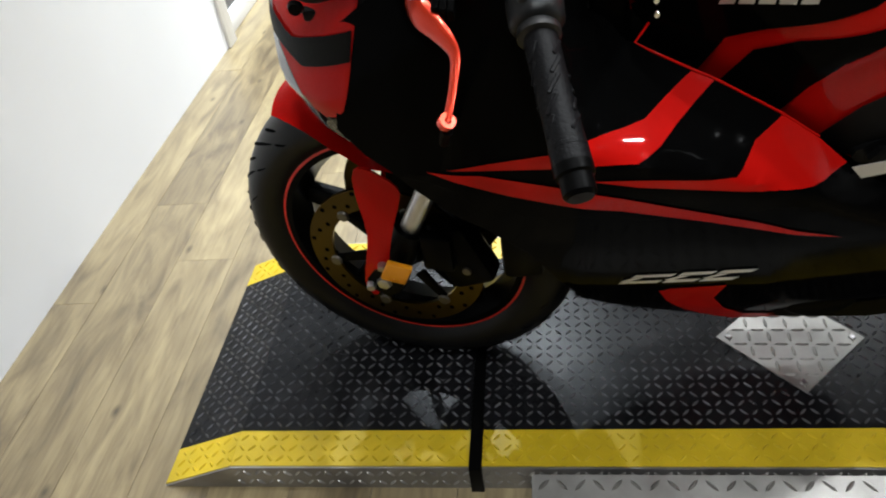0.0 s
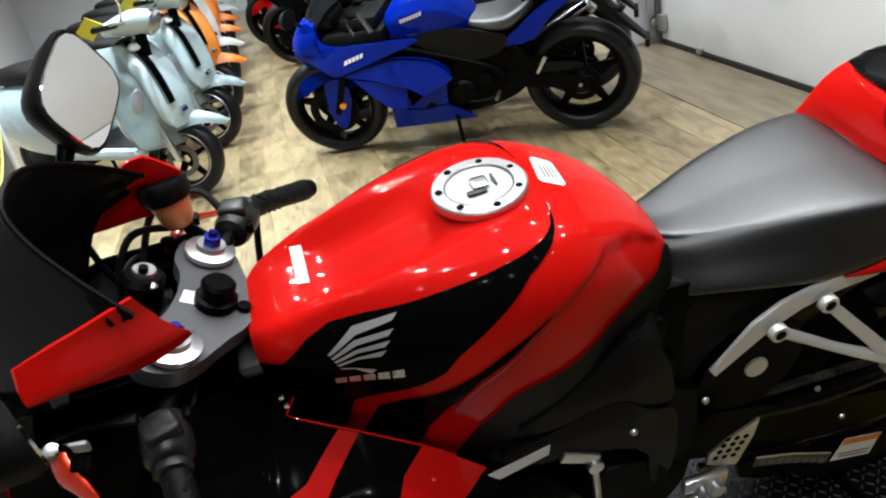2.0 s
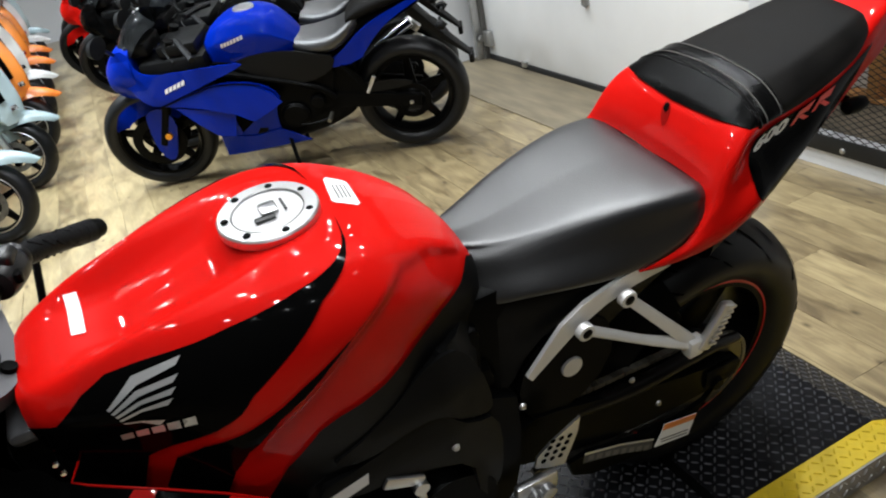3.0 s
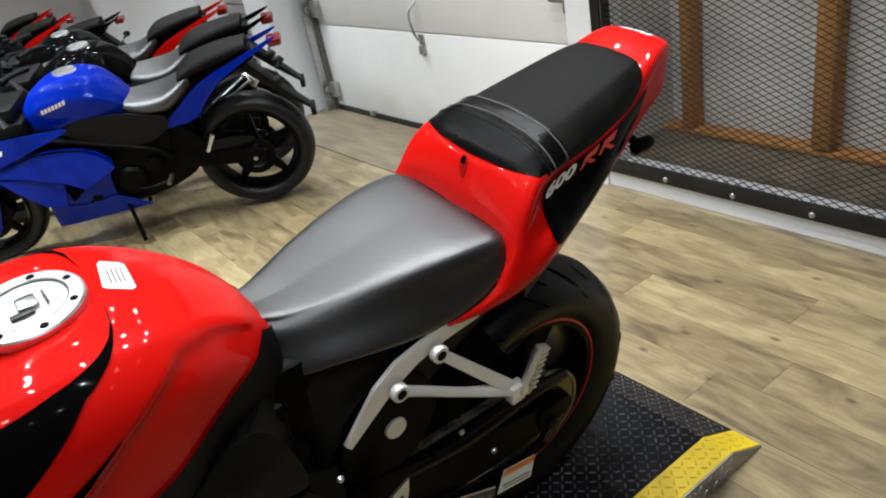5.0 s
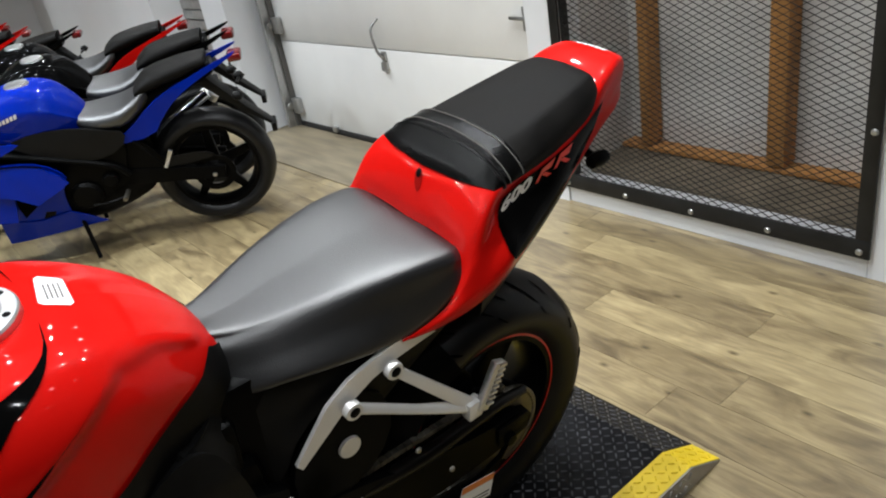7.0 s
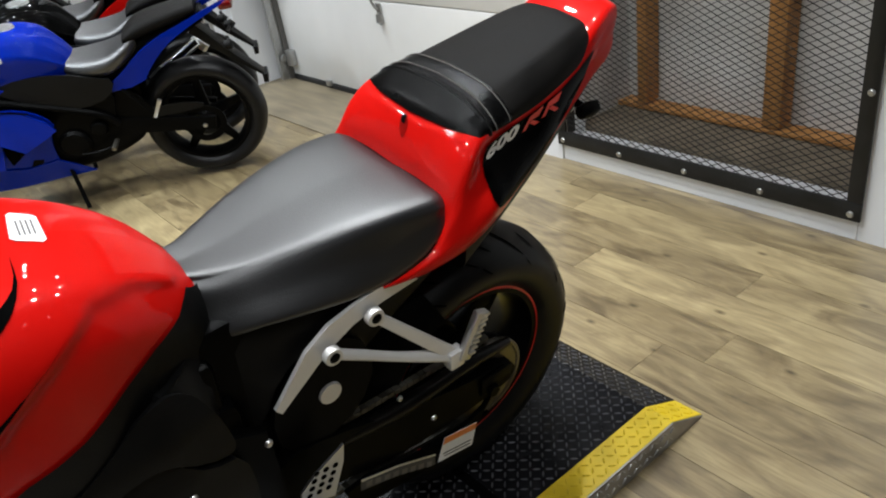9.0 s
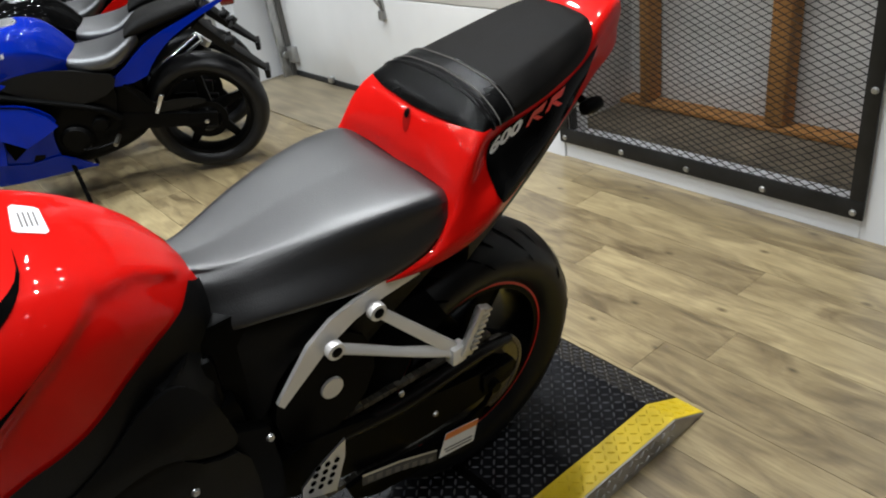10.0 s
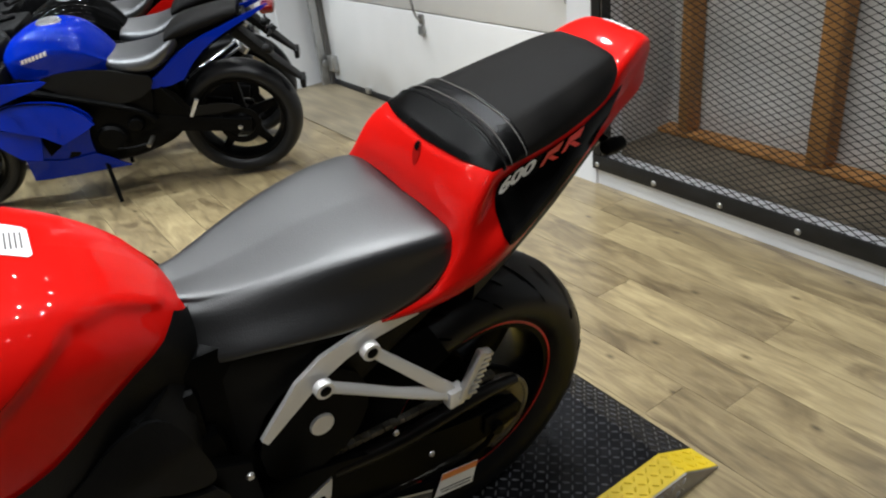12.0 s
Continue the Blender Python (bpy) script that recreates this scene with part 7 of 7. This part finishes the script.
# ---- scooters: front wheel at the origin, heading along +x ----
def scooter(m, paint, label, tag=True):
    b = root("motor_scooter", m, label, "scooter", "row of scooters")
    SHEAR[0] = 0.38
    fa, ra = Vector((-0.16, 0, 0.203)), Vector((-1.30, 0, 0.203))
    column = Vector((-0.23, 0, 0.54)).normalized()
    steer = Matrix.Translation(fa) @ Matrix.Rotation(radians(26), 4, column) @ Matrix.Translation(-fa)
    for nm, c, xf in (("front_wheel", fa, steer), ("rear_wheel", ra, Matrix.Identity(4))):
        w = part(nm, turned(lathe([(0.142, -0.035), (0.128, -0.03), (0.122, 0.0), (0.128, 0.03), (0.142, 0.035), (0.137, 0.0)], c, (0, 1, 0), 40, closed=True), xf), "satin", b, "black scooter wheel rim")
        for s in (-1, 1):
            part("rim_edge", turned(lathe([(0.143, s * 0.037), (0.136, s * 0.040), (0.136, s * 0.034)], c, (0, 1, 0), 40, closed=True), xf), "alu", w, "thin silver rim edge")
        part("tyre", turned(lathe(tyre_profile(0.203, 0.140, 0.105), c, (0, 1, 0), 48, closed=True), xf), "rubber", w, "black scooter tyre")
        for k in range(5):
            a = k * 2 * math.pi / 5 + 0.4
            d = Vector((math.cos(a), 0, math.sin(a)))
            part("spoke", turned(bar(c + d * 0.02, c + d * 0.132, 0.036, 0.020, 0.04, 0.03, (0, 1, 0), 0.004), xf), "satin", w)
    part("brake_disc", turned(lathe([(0.055, -0.055), (0.085, -0.055), (0.085, -0.06), (0.055, -0.06)], fa, (0, 1, 0), 30, closed=True), steer), "darksteel", b)
    part("fork_arm", turned(bar(fa + Vector((0.0, -0.085, 0.0)), fa + Vector((-0.10, -0.085, 0.27)), 0.036, 0.034, 0.03, 0.03, (0, 1, 0), 0.008), steer), "alu", b, "silver fork arm")
    part("fork_column", tube([(-0.20, 0, 0.42), (-0.36, 0, 0.98)], 0.028, 12), "satin", b)
    rows = []
    for a in np.linspace(radians(30), radians(150), 24):
        d = Vector((math.cos(a), 0, math.sin(a)))
        k = min(1, (a - radians(30)) / radians(45))
        rows.append([fa + Vector((-0.02, 0, 0.0)) + d * (0.262 + 0.085 * (1 - k) ** 1.4 - 0.10 * abs(u) ** 2.2 * (0.4 + 0.6 * k)) + Vector((0, 0.088 * u * (0.16 + 0.84 * k ** 0.7), 0)) for u in np.linspace(-1, 1, 13)])
    fe = grid_bm(rows)
    bmesh.ops.solidify(fe, geom=fe.faces[:], thickness=0.004)
    part("front_fender", turned(fe, steer), paint, b, "rounded painted fender")
    # leg shield: wide shell leaning back
    rows = []
    for u in np.linspace(0, 1, 18):
        zc = 0.30 + 0.62 * u
        xc = -0.13 - 0.26 * u + 0.05 * math.sin(math.pi * u)
        hw = np.interp(u, [0, 0.15, 0.5, 0.8, 1.0], [0.13, 0.19, 0.225, 0.20, 0.12])
        rows.append([(xc - 0.16 * abs(a) ** 2.0, hw * a, zc) for a in np.linspace(-1, 1, 17)])
    ls = grid_bm(rows)
    bmesh.ops.solidify(ls, geom=ls.faces[:], thickness=0.012)
    sh = part("leg_shield", ls, paint, b, "painted leg shield")
    part("nose_spine", half_loft([(-0.42, [(0, 0.93), (0.07, 0.925), (0.10, 0.90), (0.10, 0.87), (0.085, 0.85)]), (-0.26, [(0, 0.80), (0.08, 0.79), (0.11, 0.75), (0.11, 0.70), (0.09, 0.66)]), (-0.13, [(0, 0.60), (0.08, 0.585), (0.11, 0.55), (0.11, 0.50), (0.09, 0.46)]), (-0.07, [(0, 0.47), (0.06, 0.46), (0.085, 0.44), (0.085, 0.42), (0.07, 0.40)])], 12, 22), paint, sh, "raised painted nose spine")
    ridge = spline([(-0.415, 0.935), (-0.34, 0.885), (-0.26, 0.806), (-0.19, 0.705), (-0.13, 0.606), (-0.10, 0.545)], 16)
    for v0, v1, mt, lb in ((-0.068, -0.028, "blackpaint", "broad black stripe"), (-0.078, -0.074, "blackpaint", "thin black line")):
        stripe = grid_bm([[(x + 0.007 - 0.9 * v * v, v, z + 0.005 - 1.5 * v * v) for v in np.linspace(v0, v1, 4)] for x, z in ridge])
        bmesh.ops.solidify(stripe, geom=stripe.faces[:], thickness=0.003)
        part("spine_stripe", stripe, mt, sh, lb)
    part("badge", lathe([(0.0, 0.012), (0.032, 0.012), (0.034, 0.0)], (-0.350, -0.048, 0.893), (0.62, -0.1, 0.75), 20), "white", sh, "round white badge")
    part("grille", bar((-0.055, 0, 0.47), (-0.075, 0, 0.505), 0.05, 0.045, 0.008, 0.008, (1, 0, 0.4), 0.002), "chrome", sh, "small chrome grille")
    for s in (-1, 1):
        part("turn_signal", turned(lathe([(0.0, 0.012), (0.03, 0.008), (0.036, 0.0)], (0, 0, 0), (1, 0, 0), 18), Matrix.Translation((-0.235, s * 0.150, 0.60)) @ Matrix.Rotation(s * radians(32), 4, "Z") @ Matrix.Rotation(radians(-22), 4, "Y") @ Matrix.Diagonal((1, 0.9, 2.2, 1))), "headlamp", sh, "grey turn signal")
        part("trim", tube([(-0.24, s * 0.20, 0.34), (-0.34, s * 0.225, 0.60), (-0.48, s * 0.19, 0.84)], 0.006, 6, 12), "chrome", sh)
        part("grip", turned(tube([(-0.44, s * 0.18, 1.02), (-0.48, s * 0.33, 1.01)], 0.017, 10), steer), "grip", b)
        part("brake_lever", turned(tube([(-0.40, s * 0.16, 1.03), (-0.41, s * 0.31, 1.02)], 0.006, 6), steer), "alu", b)
        mr = part("mirror", turned(lathe([(0.0, -0.02), (0.05, -0.015), (0.06, 0.004), (0.0, 0.008)], (0, 0, 0), (1, 0, 0), 20), steer @ Matrix.Translation((-0.42, s * 0.33, 1.20)) @ Matrix.Diagonal((1, 1.1, 0.8, 1))), "plastic", b, "black round mirror")
        part("stalk", turned(tube([(-0.42, s * 0.16, 1.03), (-0.40, s * 0.24, 1.12), (-0.42, s * 0.31, 1.19)], 0.006, 6, 10), steer), "chrome", mr)
    hb = part("handlebar_cover", turned(half_loft([(-0.52, [(0, 1.06), (0.10, 1.05), (0.17, 1.03), (0.17, 0.99), (0.10, 0.96)]), (-0.42, [(0, 1.10), (0.10, 1.09), (0.15, 1.05), (0.15, 0.99), (0.09, 0.95)]), (-0.31, [(0, 1.07), (0.06, 1.06), (0.085, 1.03), (0.085, 0.98), (0.05, 0.95)])], 12, 16), steer), paint, b, "painted handlebar cover")
    part("headlamp", turned(lathe([(0.0, 0.03), (0.05, 0.022), (0.07, 0.004), (0.072, -0.02)], (-0.315, 0, 1.01), (1, 0, 0), 28), steer), "headlamp", hb, "round headlamp")
    part("headlamp_rim", turned(lathe([(0.070, 0.006), (0.078, 0.0), (0.076, -0.02), (0.07, -0.02)], (-0.315, 0, 1.01), (1, 0, 0), 28, closed=True), steer), "chrome", hb, "chrome headlamp rim")
    part("floorboard", rbox(-0.82, -0.30, -0.19, 0.19, 0.27, 0.33, 0.02), paint, b)
    part("floor_mat", rbox(-0.80, -0.33, -0.15, 0.15, 0.331, 0.34, 0.003), "rubber", b)
    part("rear_body", half_loft([(-0.78, [(0, 0.74), (0.12, 0.72), (0.16, 0.60), (0.17, 0.42), (0.14, 0.30)]), (-0.95, [(0, 0.76), (0.14, 0.74), (0.21, 0.62), (0.22, 0.44), (0.17, 0.30)]), (-1.25, [(0, 0.76), (0.14, 0.74), (0.21, 0.62), (0.21, 0.46), (0.15, 0.34)]), (-1.52, [(0, 0.70), (0.10, 0.68), (0.14, 0.60), (0.13, 0.50), (0.08, 0.42)]), (-1.60, [(0, 0.62), (0.05, 0.61), (0.07, 0.58), (0.06, 0.52), (0.04, 0.48)])], 14, 24), paint, b, "rounded painted rear body")
    part("seat", half_loft([(-0.74, [(0, 0.80), (0.08, 0.795), (0.11, 0.77), (0.11, 0.74), (0.09, 0.72)]), (-0.95, [(0, 0.83), (0.12, 0.825), (0.16, 0.79), (0.16, 0.755), (0.13, 0.74)]), (-1.20, [(0, 0.86), (0.12, 0.85), (0.16, 0.82), (0.16, 0.775), (0.13, 0.75)]), (-1.42, [(0, 0.85), (0.08, 0.845), (0.12, 0.82), (0.12, 0.77), (0.09, 0.74)])], 12, 20), "vinyl2", b, "black scooter seat")
    part("tail_lamp", rbox(-1.62, -1.57, -0.05, 0.05, 0.54, 0.60, 0.012), "tailred", b, "red tail lamp")
    part("engine_case", rbox(-1.30, -0.95, -0.12, 0.12, 0.15, 0.32, 0.03), "satin", b)
    for s in (-1, 1):
        part("stand_leg", tube([(-0.90, s * 0.10, 0.28), (-0.95, s * 0.16, 0.012)], 0.011, 8), "satin", b)
    if tag:
        part("price_tag", turned(rbox(-0.05, 0.05, -0.0015, 0.0015, -0.11, 0.0, 0.0), Matrix.Translation((-0.44, -0.20, 1.10)) @ pose(0, 0, 0, 20, 35, 40)), "tag", b, "yellow hang tag")
    SHEAR[0] = 0.0
    return b


LIST = [(-0.08, 3.02, "paleblue", "pale blue retro motor scooter with a black front stripe"), (0.02, 3.80, "paleblue", "pale blue retro motor scooter in the row"),
        (0.04, 4.50, "orange", "orange retro motor scooter in the row"), (0.03, 5.20, "cream", "white retro motor scooter in the row"),
        (0.02, 5.90, "orange", "orange retro motor scooter in the row"), (0.0, 6.60, "orange", "orange retro motor scooter in the row"),
        (-0.01, 7.30, "cream", "white retro motor scooter in the row"), (-0.02, 8.00, "paleblue", "pale grey blue retro motor scooter in the row")]
for x, y, paint, lab in LIST:
    scooter(pose(x, y, 0.0, 0, 0, -40) @ pose(0.16, 0, 0), paint, lab)
# ---- floor planks ----
PW, PL = 0.152, 1.22
plank_mesh = {}
rest = []
rng = random.Random(5)
count = 0
for i in range(39):
    x0 = -2.6 + i * PW
    start = -6.1 + rng.uniform(-1.1, 0)
    y = start
    while y < 10.1:
        a, b = max(y, -6.0), min(y + PL, 10.15)
        y += PL
        if b - a < 0.05 or x0 + PW > 3.29:
            continue
        if x0 > -0.95 - PW and x0 < 2.9 and -1.2 < (a + b) / 2 < 6.6 and count < 300:
            key = round(b - a, 3)
            if key not in plank_mesh:
                bm = rbox(0.0006, PW - 0.0006, 0.0006, b - a - 0.0006, -0.004, 0.0, 0.0)
                me = bpy.data.meshes.new("plank")
                bm.to_mesh(me)
                bm.free()
                me.materials.append(M["floor"])
                plank_mesh[key] = me
            ob = new("plank", plank_mesh[key])
            ob.location = (x0, a, 0)
            ob.parent = floor
            count += 1
        else:
            rest.append((x0, x0 + PW, a, b))
V, F = [], []
for xa, xb, ya, yb in rest:
    k = len(V)
    g = 0.0006
    V += [(xa + g, ya + g, 0), (xb - g, ya + g, 0), (xb - g, yb - g, 0), (xa + g, yb - g, 0), (xa + g, ya + g, -0.004), (xb - g, ya + g, -0.004), (xb - g, yb - g, -0.004), (xa + g, yb - g, -0.004)]
    F += [(k, k + 1, k + 2, k + 3), (k, k + 4, k + 5, k + 1), (k + 1, k + 5, k + 6, k + 2), (k + 2, k + 6, k + 7, k + 3), (k + 3, k + 7, k + 4, k)]
me = bpy.data.meshes.new("far_planks")
me.from_pydata(V, [], F)
me.materials.append(M["floor"])
ob = new("far_planks", me)
ob.parent = floor
tagged(ob, "oak planks farther off", kind="stuff")
